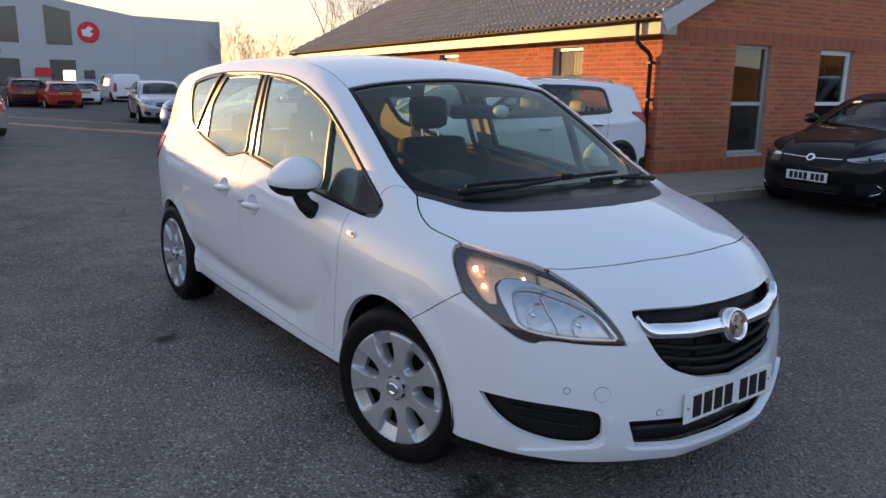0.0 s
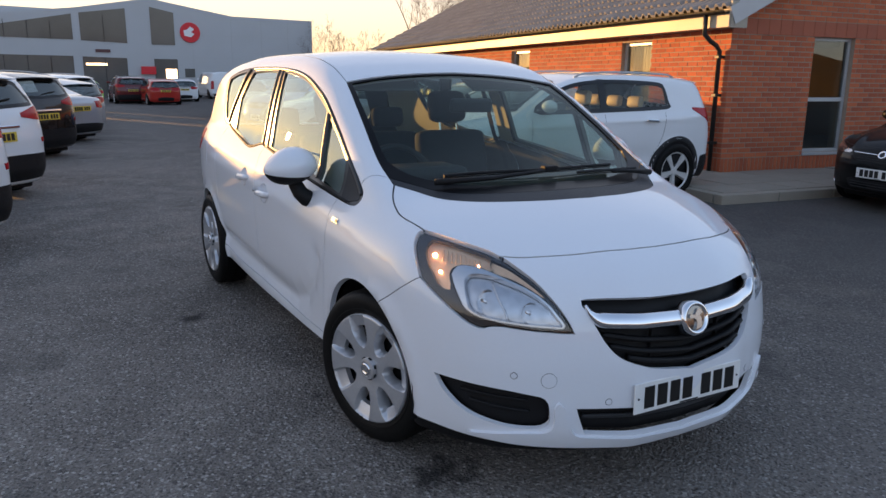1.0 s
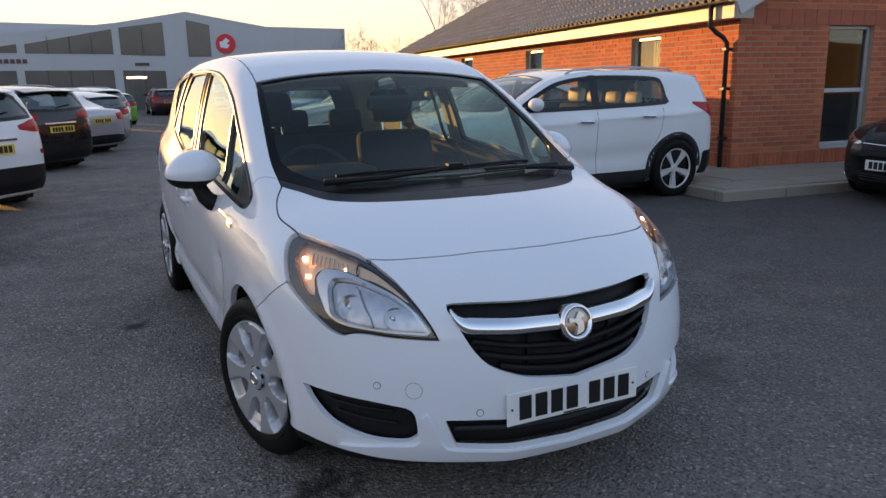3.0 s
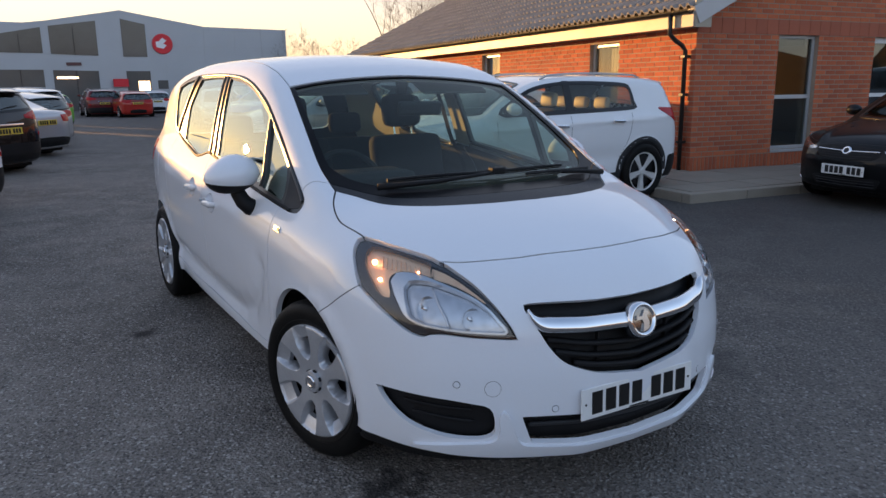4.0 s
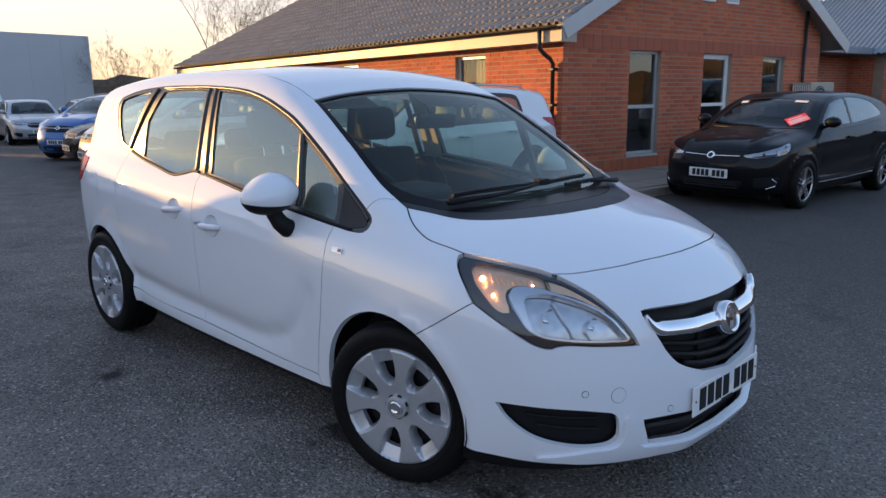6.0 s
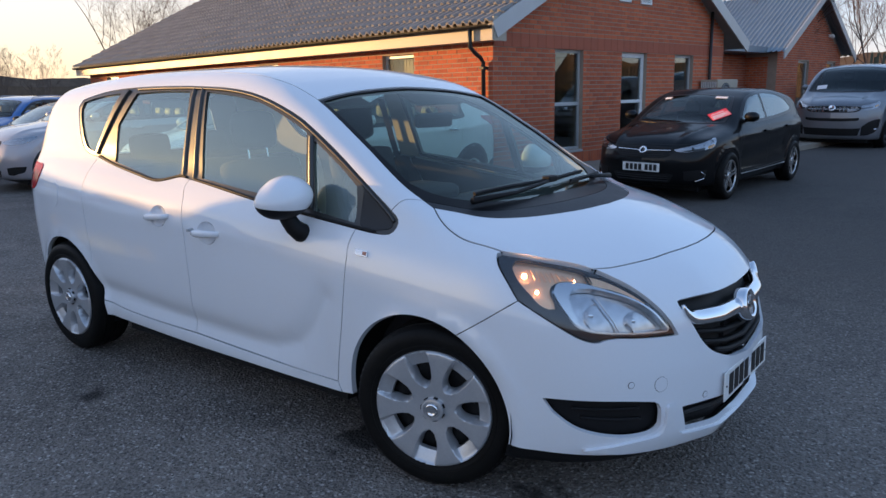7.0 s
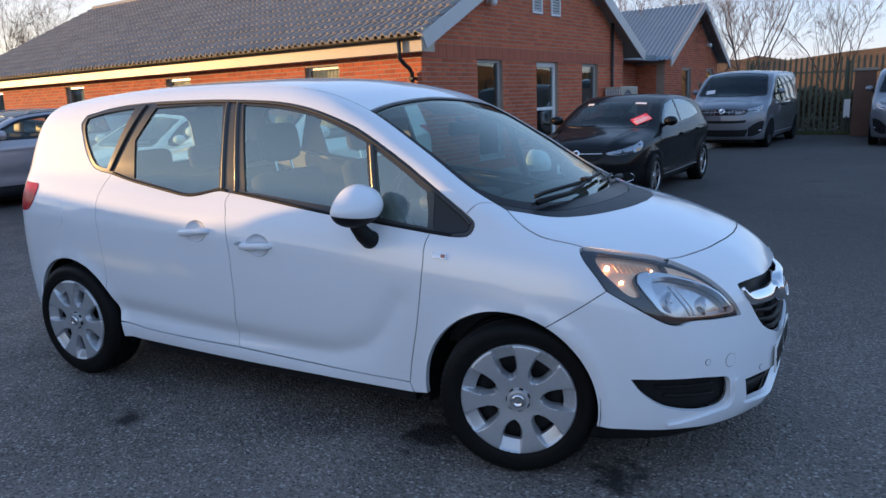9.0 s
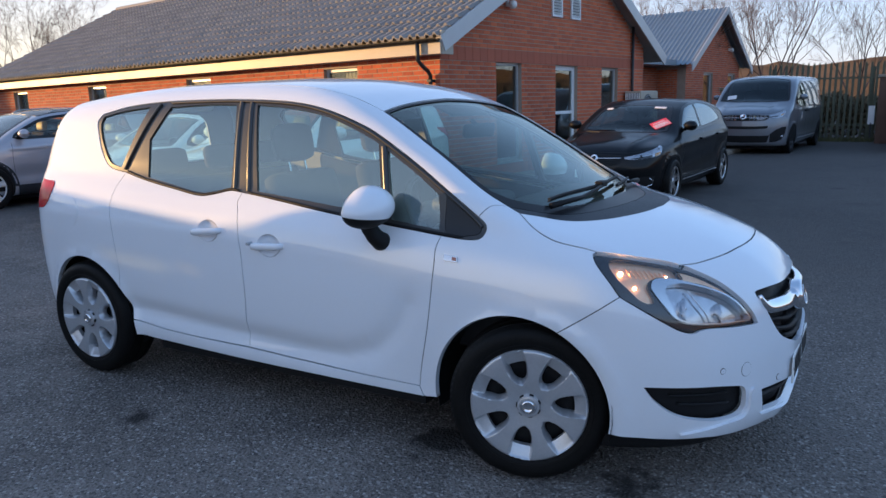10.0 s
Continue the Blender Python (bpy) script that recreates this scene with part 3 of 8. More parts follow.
# lit strip in the showroom and a lit doorway
LITW = surf("warm_lit_room", (1.0, 0.72, 0.35), 0.5, emit=1.2, var=0)
slab("light_strip", [(2.0, 2.05), (3.4, 2.05), (3.4, 2.2), (2.0, 2.2)], DY - 0.05, DY - 0.032, LITW, deal, "glowing strip light")
slab("lit_doorway", [(7.5, 1.1), (8.3, 1.1), (8.3, 1.85), (7.5, 1.85)], DY - 0.05, DY - 0.032, LITW, deal)
REDSIGN = surf("red_sign", (0.75, 0.03, 0.04), 0.4, var=0.05)
slab("sign", [(5.7, 1.45), (6.75, 1.45), (6.75, 2.02), (5.7, 2.02)], DY - 0.25, DY - 0.13, REDSIGN, deal, "red projecting sign")
WHITEP = surf("white_panel", (0.8, 0.8, 0.8), 0.4, var=0.04)
bm = bmesh.new()
spun(bm, [(0.001, DY - 0.12), (0.72, DY - 0.12), (0.75, DY - 0.08), (0.75, DY)], 40, "y", (9.45, 0, 4.6))
lg = part("round_emblem", bm, REDSIGN, deal, "round red and white emblem", smooth=False)
slab("emblem_shape", [(9.0, 4.35), (9.5, 4.25), (9.75, 4.5), (9.5, 4.62), (9.75, 4.85), (9.45, 5.05), (9.2, 4.8), (8.95, 4.75)], DY - 0.14, DY - 0.12, WHITEP, lg)
BRANDBAR = surf("dark_letters", (0.12, 0.05, 0.05), 0.5, var=0)
for k in range(8):
    slab("letter_bar", [(-7.3 + 0.38 * k, 3.2), (-7.02 + 0.38 * k, 3.2), (-7.02 + 0.38 * k, 3.48), (-7.3 + 0.38 * k, 3.48)], DY - 0.06, DY, BRANDBAR, deal)
slab("letter_bar", [(2.7, 2.98), (3.7, 2.98), (3.7, 3.2), (2.7, 3.2)], DY - 0.06, DY, BRANDBAR, deal)

from mathutils.geometry import delaunay_2d_cdt

# ---- car bodies: an outer shape from a few profiles, cut into panels ----
def curve(*pts):
    """A smooth profile through (position, value) pairs, flat beyond its ends."""
    p = np.array(pts, float)
    x, y = p[:, 0], p[:, 1]
    h = np.diff(x)
    d = np.diff(y) / h
    m = np.zeros(len(x))
    m[0], m[-1] = d[0], d[-1]
    for i in range(1, len(x) - 1):
        m[i] = 0 if d[i - 1] * d[i] <= 0 else (h[i - 1] + h[i]) / (h[i] / d[i - 1] + h[i - 1] / d[i])
    t = np.linspace(x[0], x[-1], 1500)
    k = np.clip(np.searchsorted(x, t) - 1, 0, len(h) - 1)
    s = (t - x[k]) / h[k]
    v = ((2 * s**3 - 3 * s**2 + 1) * y[k] + (s**3 - 2 * s**2 + s) * h[k] * m[k] + (-2 * s**3 + 3 * s**2) * y[k + 1] + (s**3 - s**2) * h[k] * m[k + 1])
    return lambda q: np.interp(q, t, v)


def smax(a, b, k):
    h = np.clip(0.5 + 0.5 * (a - b) / k, 0, 1)
    return b + (a - b) * h + k * h * (1 - h)


class Shell:
    """The outer shape of a car: nose at -y, right side at -x. value() is below 0 inside it."""

    def __init__(s, section, taper, drop, roofline, crown, nose, bow, tail, tail_bow, floor, kt=0.12, kf=0.2, kr=0.2, extra=None, ridge=None):
        s.section, s.taper, s.drop, s.roofline, s.crown = section, taper, drop, roofline, crown
        s.nose, s.bow, s.tail, s.tail_bow, s.floor = nose, bow, tail, tail_bow, floor
        s.kt, s.kf, s.kr, s.extra, s.ridge = kt, kf, kr, extra, ridge

    def value(s, p):
        x, y, z = np.abs(p[:, 0]), p[:, 1], p[:, 2]
        w = s.section(z + s.drop(y)) - s.taper(y)
        if s.extra:
            w = w + s.extra(y, z)
        side = x - w
        top = z - s.roofline(y) + s.crown(y) * x**2
        if s.ridge:
            top = top - s.ridge(x, y)
        f = smax(side, top, s.kt(y) if callable(s.kt) else s.kt)
        f = smax(f, s.nose(z) + s.bow(x) - y, s.kf)
        f = smax(f, y - s.tail(z) + s.tail_bow(x), s.kr)
        return smax(f, s.floor - z, 0.04)

    def normal(s, p):
        e = 2e-3
        g = np.stack([s.value(p + e * np.eye(3)[i]) - s.value(p - e * np.eye(3)[i]) for i in range(3)], 1)
        return g / np.maximum(np.linalg.norm(g, axis=1, keepdims=True), 1e-9)

    def project(s, p):
        """Nearest places on the shape."""
        p = np.array(p, float)
        for _ in range(12):
            e = 2e-3
            g = np.stack([s.value(p + e * np.eye(3)[i]) - s.value(p - e * np.eye(3)[i]) for i in range(3)], 1) / (2 * e)
            p = p - 0.8 * s.value(p)[:, None] * g / np.maximum((g * g).sum(1), 0.05)[:, None]
        return p

    def cast(s, a, b):
        """Where the ways from a (inside) to b (outside) leave the shape."""
        lo, hi = np.zeros(len(a)), np.ones(len(a))
        for _ in range(34):
            m = (lo + hi) / 2
            inside = s.value(a + m[:, None] * (b - a)) < 0
            lo, hi = np.where(inside, m, lo), np.where(inside, hi, m)
        return a + ((lo + hi) / 2)[:, None] * (b - a)


CHARTS = {
    # to the chart's plane, and the way (inside, outside) through a point of it
    "side": (lambda p: p[:, [1, 2]], lambda q: (np.c_[0 * q[:, 0] - 0.02, q], np.c_[0 * q[:, 0] - 1.4, q])),
    "rail": (lambda p: np.c_[p[:, 1], 0.8 * np.arctan2(p[:, 2] - 0.85, -p[:, 0])],
             lambda q: (np.c_[0 * q[:, 0], q[:, 0], 0 * q[:, 0] + 0.85], np.c_[-1.5 * np.cos(q[:, 1] / 0.8), q[:, 0], 0.85 + 1.5 * np.sin(q[:, 1] / 0.8)])),
    "top": (lambda p: p[:, [0, 1]], lambda q: (np.c_[q, 0 * q[:, 0] + 0.45], np.c_[q, 0 * q[:, 0] + 2.6])),
    "front": (lambda p: np.c_[np.arctan2(-p[:, 0], 0.45 - p[:, 1]), p[:, 2]],
              lambda q: (np.c_[0 * q[:, 0], 0 * q[:, 0] + 0.45, q[:, 1]], np.c_[-2.5 * np.sin(q[:, 0]), 0.45 - 2.5 * np.cos(q[:, 0]), q[:, 1]])),
}


def lift(shell, chart, q):
    a, b = CHARTS[chart][1](np.atleast_2d(np.array(q, float)))
    return shell.cast(a, b)


def spline(pts, n=8):
    """A smooth open line through control points."""
    p = np.array(pts, float)
    e = np.vstack([2 * p[0] - p[1], p, 2 * p[-1] - p[-2]])
    out = []
    for i in range(1, len(e) - 2):
        for k in range(n):
            s = k / n
            out.append(0.5 * (2 * e[i] + (e[i + 1] - e[i - 1]) * s + (2 * e[i - 1] - 5 * e[i] + 4 * e[i + 1] - e[i + 2]) * s * s
                              + (3 * e[i] - e[i - 1] - 3 * e[i + 1] + e[i + 2]) * s**3))
    out.append(p[-1])
    return np.array(out)


def evenly(p, step):
    """The same line with points at even steps."""
    d = np.r_[0, np.cumsum(np.linalg.norm(np.diff(p, axis=0), axis=1))]
    n = max(2, int(round(d[-1] / step)) + 1)
    t = np.linspace(0, d[-1], n)
    return np.stack([np.interp(t, d, p[:, i]) for i in range(p.shape[1])], 1)


def edge(shell, chart, pts, step=0.018, straight=False):
    """A seam on the shape, as places in space, from control points in a chart."""
    q = np.array(pts, float)
    if chart == "front":
        q = np.c_[np.radians(q[:, 0]), q[:, 1]]
    if chart == "rail":
        chart = "side"
    q = q if straight else spline(q)
    if straight:
        q = np.vstack([np.linspace(a, b, 12)[:-1] for a, b in zip(q, q[1:])] + [q[-1:]])
    return evenly(lift(shell, chart, q), step)


def ring(*edges):
    """Edges joined end to end into one loop, each turned round where needed."""
    edges = [np.array(e) for e in edges]
    out = edges[0]
    nxt = edges[1]
    if min(np.linalg.norm(out[0] - nxt[0]), np.linalg.norm(out[0] - nxt[-1])) < min(np.linalg.norm(out[-1] - nxt[0]), np.linalg.norm(out[-1] - nxt[-1])):
        out = out[::-1]
    out = list(out)
    for e in edges[1:]:
        if np.linalg.norm(e[-1] - out[-1]) < np.linalg.norm(e[0] - out[-1]):
            e = e[::-1]
        out += list(e[1:] if np.linalg.norm(e[0] - out[-1]) < 0.02 else e)
    if np.linalg.norm(out[0] - out[-1]) < 0.006:
        out.pop()
    return np.array(out)


def mirrored(p):
    return np.array(p) * (-1, 1, 1)


def inside(poly, q):
    x, y = q[:, 0], q[:, 1]
    r = np.zeros(len(q), bool)
    a = poly
    b = np.roll(poly, -1, 0)
    for (x0, y0), (x1, y1) in zip(a, b):
        c = (y0 > y) != (y1 > y)
        r ^= c & (x < (x1 - x0) * (y - y0) / (y1 - y0 + 1e-12) + x0)
    return r


def shrink(poly, d):
    """A loop moved inwards by d."""
    area = np.sum(poly[:, 0] * np.roll(poly[:, 1], -1) - np.roll(poly[:, 0], -1) * poly[:, 1])
    t = np.roll(poly, -1, 0) - np.roll(poly, 1, 0)
    t = t / np.maximum(np.linalg.norm(t, axis=1, keepdims=True), 1e-9)
    n = np.stack([-t[:, 1], t[:, 0]], 1) * (1 if area > 0 else -1)
    return poly + d * n


def panel_mesh(shell, chart, loop, holes=(), off=0.0, rim=0.022, gap=0.0020, step=0.035, flat=None):
    """A panel of the shape inside a loop (places in space), with holes, set off along the normal, its edges turned in by rim."""
    to2 = CHARTS[chart][0]
    scale = np.array([0.9, 1.0]) if chart == "front" else np.array([1.0, 1.0])
    loops = [shrink(to2(np.array(loop)) * scale, gap)] + [shrink(to2(np.array(h)) * scale, -gap) for h in holes]
    lo, hi = loops[0].min(0), loops[0].max(0)
    gx, gy = np.meshgrid(np.arange(lo[0] + step / 2, hi[0], step), np.arange(lo[1] + step / 2, hi[1], step))
    gx[1::2] += step / 2
    g = np.c_[gx.ravel(), gy.ravel()]
    ok = inside(loops[0], g)
    for h in loops[1:]:
        ok &= ~inside(h, g)
    g = g[ok]
    allb = np.vstack(loops)
    if len(g):
        near = np.array([np.min(np.hypot(*(allb - p).T)) for p in g])
        g = g[near > 0.45 * step]
    verts = np.vstack([allb, g]) if len(g) else allb
    edges, k = [], 0
    for l in loops:
        edges += [(k + i, k + (i + 1) % len(l)) for i in range(len(l))]
        k += len(l)
    v2, e2, f2, ov, oe, of = delaunay_2d_cdt([Vector(p) for p in verts], edges, [], 0, 1e-6)
    v2 = np.array([tuple(v) for v in v2])
    cen = np.array([v2[list(f)].mean(0) for f in f2])
    keep = inside(loops[0], cen)
    for h in loops[1:]:
        keep &= ~inside(h, cen)
    faces = [list(f) for f, kf in zip(f2, keep) if kf]
    p3 = lift(shell, chart, v2 / scale)
    nn = shell.normal(p3)
    base = p3 + nn * off
    out, norms, fs = [tuple(v) for v in base], [tuple(v) for v in nn], []
    for f in faces:
        a, b, c = base[f[0]], base[f[1]], base[f[2]]
        fs.append(f if np.dot(np.cross(b - a, c - a), nn[f[0]]) > 0 else f[::-1])
    if rim:
        k = 0
        for li, l in enumerate(loops):
            ids = [ov_i for ov_i in range(len(l))]
            q = lift(shell, chart, l / scale)
            qn = shell.normal(q)
            q0 = q + qn * off
            q1 = q + qn * (off - rim)
            tang = np.roll(q0, -1, 0) - np.roll(q0, 1, 0)
            side = np.cross(tang, qn)
            side /= np.maximum(np.linalg.norm(side, axis=1, keepdims=True), 1e-9)
            cin = q0.mean(0)
            if li == 0 and np.mean(np.sum(side * (q0 - cin), 1)) < 0 or li and np.mean(np.sum(side * (q0 - cin), 1)) > 0:
                side = -side
            s0 = len(out)
            out += [tuple(v) for v in q0] + [tuple(v) for v in q1]
            norms += [tuple(v) for v in side] * 2
            m = len(l)
            for i in range(m):
                j = (i + 1) % m
                fq = [s0 + i, s0 + j, s0 + m + j, s0 + m + i]
                a, b, c = (np.array(out[t]) for t in fq[:3])
                fs.append(fq if np.dot(np.cross(b - a, c - a), side[i]) > 0 else fq[::-1])
    return out, fs, norms


def to_mesh(data, name, flip=False):
    v, f, n = data
    if flip:
        v, n, f = [(-a, b, c) for a, b, c in v], [(-a, b, c) for a, b, c in n], [q[::-1] for q in f]
    me = bpy.data.meshes.new(name)
    me.from_pydata(v, [], f)
    me.shade_smooth()
    me.normals_split_custom_set_from_vertices(n)
    return me


def panel(name, mat, parent, shell, chart, loop, both=False, label="", **k):
    """A body panel as a part; both: its mirror image on the other side as well."""
    data = panel_mesh(shell, chart, loop, **k)
    made = [part(name, to_mesh(data, name), mat, parent, label)]
    if both:
        made.append(part(name, to_mesh(data, name, True), mat, parent, label))
    return made

# ---- the white car ----
def seg_dist(y, z, pts):
    """Distance from (y, z) to a polyline."""
    best = np.full(np.shape(y), 9.0)
    for (a, b), (c, d) in zip(pts, pts[1:]):
        t = np.clip(((y - a) * (c - a) + (z - b) * (d - b)) / ((c - a) ** 2 + (d - b) ** 2), 0, 1)
        best = np.minimum(best, np.hypot(y - a - t * (c - a), z - b - t * (d - b)))
    return best


WB, HUB = 2.644, 0.315
CREASE = [(2.35, 0.43), (1.6, 0.395), (1.0, 0.375), (0.86, 0.385), (0.70, 0.44), (0.60, 0.53), (0.53, 0.66)]


def sculpt(y, z):
    """Door hollow along the crease, wheel-arch lips."""
    d = -(0.017 + 0.008 * np.clip((y - 0.6) / 0.4, 0, 1)) * np.exp(-((seg_dist(y, z, CREASE) / 0.055) ** 1.8))
    for yc in (0.0, WB):
        r = np.hypot(y - yc, z - HUB)
        d = d + 0.014 * np.exp(-(((r - 0.36) / 0.04) ** 2))
    return d


WHITE_SHELL = Shell(
    section=curve((0.10, 0.76), (0.17, 0.82), (0.24, 0.858), (0.30, 0.872), (0.45, 0.884), (0.60, 0.897), (0.75, 0.905), (0.86, 0.905), (0.95, 0.890),
                  (1.02, 0.856), (1.09, 0.815), (1.2, 0.785), (1.35, 0.742), (1.5, 0.690), (1.65, 0.63)),
    taper=curve((-1.0, 0.26), (-0.7, 0.16), (-0.45, 0.085), (-0.2, 0.045), (0.1, 0.028), (0.4, 0.018), (0.9, 0.006), (1.5, 0.0), (2.2, 0.004), (2.7, 0.025), (3.1, 0.07), (3.4, 0.13)),
    drop=curve((-0.9, 0.16), (-0.2, 0.14), (0.25, 0.10), (0.7, 0.05), (1.2, 0.01), (1.6, 0.0), (2.3, -0.03), (3.0, -0.05)),
    roofline=curve((-0.95, 0.70), (-0.84, 0.80), (-0.72, 0.872), (-0.5, 0.945), (-0.2, 1.02), (-0.02, 1.05), (0.2, 1.14), (0.5, 1.315), (0.8, 1.475), (1.0, 1.552), (1.25, 1.597),
                   (1.6, 1.615), (2.1, 1.61), (2.6, 1.58), (3.0, 1.535), (3.3, 1.48), (3.5, 1.4)),
    crown=curve((-0.9, 0.22), (-0.5, 0.20), (0.0, 0.12), (0.5, 0.10), (0.9, 0.09), (1.6, 0.10), (3.0, 0.11)),
    nose=curve((0.10, -0.72), (0.20, -0.82), (0.30, -0.865), (0.40, -0.875), (0.50, -0.872), (0.60, -0.857), (0.70, -0.832), (0.78, -0.785), (0.86, -0.71), (0.95, -0.55)),
    bow=curve((0.0, 0.0), (0.2, 0.006), (0.35, 0.052), (0.5, 0.120), (0.65, 0.220), (0.8, 0.40), (0.92, 0.65)),
    tail=curve((0.2, 3.26), (0.35, 3.37), (0.6, 3.40), (0.9, 3.39), (1.1, 3.34), (1.3, 3.26), (1.5, 3.14), (1.65, 3.0)),
    tail_bow=curve((0.0, 0.0), (0.3, 0.02), (0.6, 0.10), (0.8, 0.24), (0.95, 0.45)),
    floor=0.17, kt=curve((-0.8, 0.10), (-0.2, 0.09), (0.2, 0.06), (0.9, 0.09), (1.6, 0.11), (3.2, 0.13)), kf=0.10, kr=0.10, extra=sculpt)

PAINT = surf("white_car_paint", (0.77, 0.795, 0.835), 0.55, var=0.012, scale=1.5, coat=1.0, spec=0.15)
PAINT.node_tree.nodes["Principled BSDF"].inputs["Coat IOR"].default_value = 1.62
TRIM = surf("black_window_trim", (0.028, 0.027, 0.026), 0.3, var=0.1, spec=0.7)
FRIT = surf("black_glass_border", (0.006, 0.006, 0.007), 0.3, var=0.1, spec=0.12)
GRAIN = surf("grained_black_plastic", (0.010, 0.010, 0.011), 0.55, var=0.15, bump=0.15, bscale=500, spec=0.25)
SATIN = surf("dark_grey_plastic", (0.026, 0.027, 0.030), 0.5, spec=0.35, var=0.1, bump=0.1, bscale=400)
RUBBER = surf("tyre_rubber", (0.0085, 0.0082, 0.008), 0.5, var=0.3, scale=14, bump=0.1, spec=0.12)
SILVER = surf("silver_wheel_cover", (0.54, 0.55, 0.57), 0.33, 0.6, var=0.08, scale=9, coat=0.3)
CHROME = surf("chrome", (0.82, 0.83, 0.85), 0.05, 1.0, var=0)
FROST = surf("silvered_reflector", (0.46, 0.47, 0.50), 0.16, 0.92, var=0.3, scale=10, fine=40, bump=0.35, bscale=9)
CARGLASS = glass("car_glass", (0.80, 0.97, 0.88), 0.0, 0.95, 0.22)
SCREENGLASS = glass("windscreen_glass", (0.60, 0.72, 0.68), 0.0, 0.90, 0.03, 5.0)
LENS = glass("clear_lens", (0.98, 0.98, 0.98), 0.0, 0.98, 0.06)
BEZEL = surf("grey_lamp_bezel", (0.035, 0.036, 0.040), 0.22, 0.2, var=0.15, scale=30)
AMBER = surf("amber_lens", (0.85, 0.42, 0.12), 0.15, var=0.1, scale=90, trans=0.5)
REDLENS = surf("red_lens", (0.42, 0.006, 0.010), 0.2, var=0.2, scale=40, spec=0.3)
CLOTH = surf("charcoal_seat_cloth", (0.032, 0.032, 0.036), 0.9, var=0.25, fine=300, bump=0.3, bscale=700)
DASH = surf("dark_dashboard", (0.03, 0.03, 0.032), 0.6, var=0.15, bump=0.2, bscale=600)
BEIGE = surf("pale_headliner", (0.55, 0.52, 0.45), 0.85, var=0.06)
PLATE_W = surf("white_number_plate", (0.78, 0.78, 0.76), 0.35, var=0.05, scale=20)
PLATE_Y = surf("yellow_number_plate", (0.70, 0.50, 0.06), 0.35, var=0.05, scale=20)
INK = surf("black_characters", (0.01, 0.01, 0.01), 0.4, var=0)

S = WHITE_SHELL
car = thing("white_car", "white five-door people carrier with silver wheel covers, parked on asphalt", "car")

# seams, side (y, z), front (degrees, z), top (x, y)
AL1 = edge(S, "side", [(0.209, 0.990), (0.214, 0.968), (0.234, 0.950), (0.293, 0.947), (0.392, 0.955)])
AL2 = edge(S, "side", [(0.392, 0.955), (0.631, 0.981), (0.921, 1.012), (1.214, 1.049), (1.40, 1.071), (1.471, 1.077)])
AL3 = edge(S, "side", [(1.471, 1.077), (1.549, 1.083), (1.66, 1.060), (1.743, 1.053), (1.877, 1.069), (2.145, 1.108), (2.315, 1.142)])
AL4 = edge(S, "side", [(2.315, 1.142), (2.425, 1.158), (2.489, 1.188), (2.553, 1.264), (2.596, 1.344), (2.618, 1.40), (2.585, 1.441)])
AT = edge(S, "side", [(2.585, 1.441), (2.37, 1.481), (2.102, 1.503), (1.821, 1.509), (1.551, 1.507), (1.267, 1.493), (1.063, 1.459), (0.869, 1.398), (0.745, 1.343),
                      (0.565, 1.241), (0.418, 1.145), (0.315, 1.077), (0.25, 1.034)])
AT2 = edge(S, "side", [(0.25, 1.034), (0.216, 1.008), (0.209, 0.990)])
SEAM_F = edge(S, "side", [(0.392, 0.955), (0.403, 0.912), (0.400, 0.816), (0.428, 0.604), (0.472, 0.402), (0.487, 0.309)])
SEAM_B = edge(S, "side", [(1.471, 1.077), (1.482, 1.037), (1.453, 0.97), (1.424, 0.80), (1.426, 0.573), (1.452, 0.393), (1.445, 0.330)])
SEAM_R = edge(S, "side", [(2.315, 1.142), (2.352, 1.08), (2.362, 1.002), (2.350, 0.872), (2.336, 0.723), (2.322, 0.60), (2.290, 0.50)])
BOT1 = edge(S, "side", [(0.487, 0.309), (0.964, 0.314), (1.445, 0.330)])
BOT2 = edge(S, "side", [(1.445, 0.330), (1.79, 0.331), (2.05, 0.335), (2.196, 0.352)])


def arc(yc, r, a0, a1, zc=0.315, n=24):
    return [(yc + r * math.cos(radians(a0 + (a1 - a0) * k / n)), zc + r * math.sin(radians(a0 + (a1 - a0) * k / n))) for k in range(n + 1)]


ARF, ARR = 0.362, 0.362
FY, RY = 0.045, 2.635
ARCH_F1 = edge(S, "side", arc(FY, ARF, -7, 118))
ARCH_F2 = edge(S, "side", arc(FY, ARF, 118, 190))
ARCH_R = edge(S, "side", arc(RY, ARR, -5, 144))
ARCH_R2 = edge(S, "side", arc(RY, ARR, 144, 173))
ARCH_R3 = edge(S, "side", arc(RY, ARR, 173, 187))
f1, f2 = ARCH_F1[0], ARCH_F1[-1]
SILL_END = edge(S, "side", [(0.487, 0.309), (0.470, 0.262), (f1[1], f1[2])], straight=True)
r1, r2, r3 = ARCH_R2[0], ARCH_R2[-1], ARCH_R3[-1]
SEAM_R = edge(S, "side", [(2.315, 1.142), (2.352, 1.08), (2.362, 1.002), (2.350, 0.872), (2.336, 0.723), (2.335, 0.62), (r1[1], r1[2])])
BOT2 = edge(S, "side", [(1.445, 0.330), (1.79, 0.331), (2.05, 0.338), (r2[1], r2[2])])
SILL_LOW = edge(S, "side", [(0.470, 0.262), (1.4, 0.260), (r3[1], r3[2])])
SILL_FR = edge(S, "side", [(0.487, 0.309), (0.470, 0.262)], straight=True)
SEAM_BUMP = edge(S, "side", [(f2[1], f2[2]), (-0.239, 0.712), (-0.335, 0.782)])
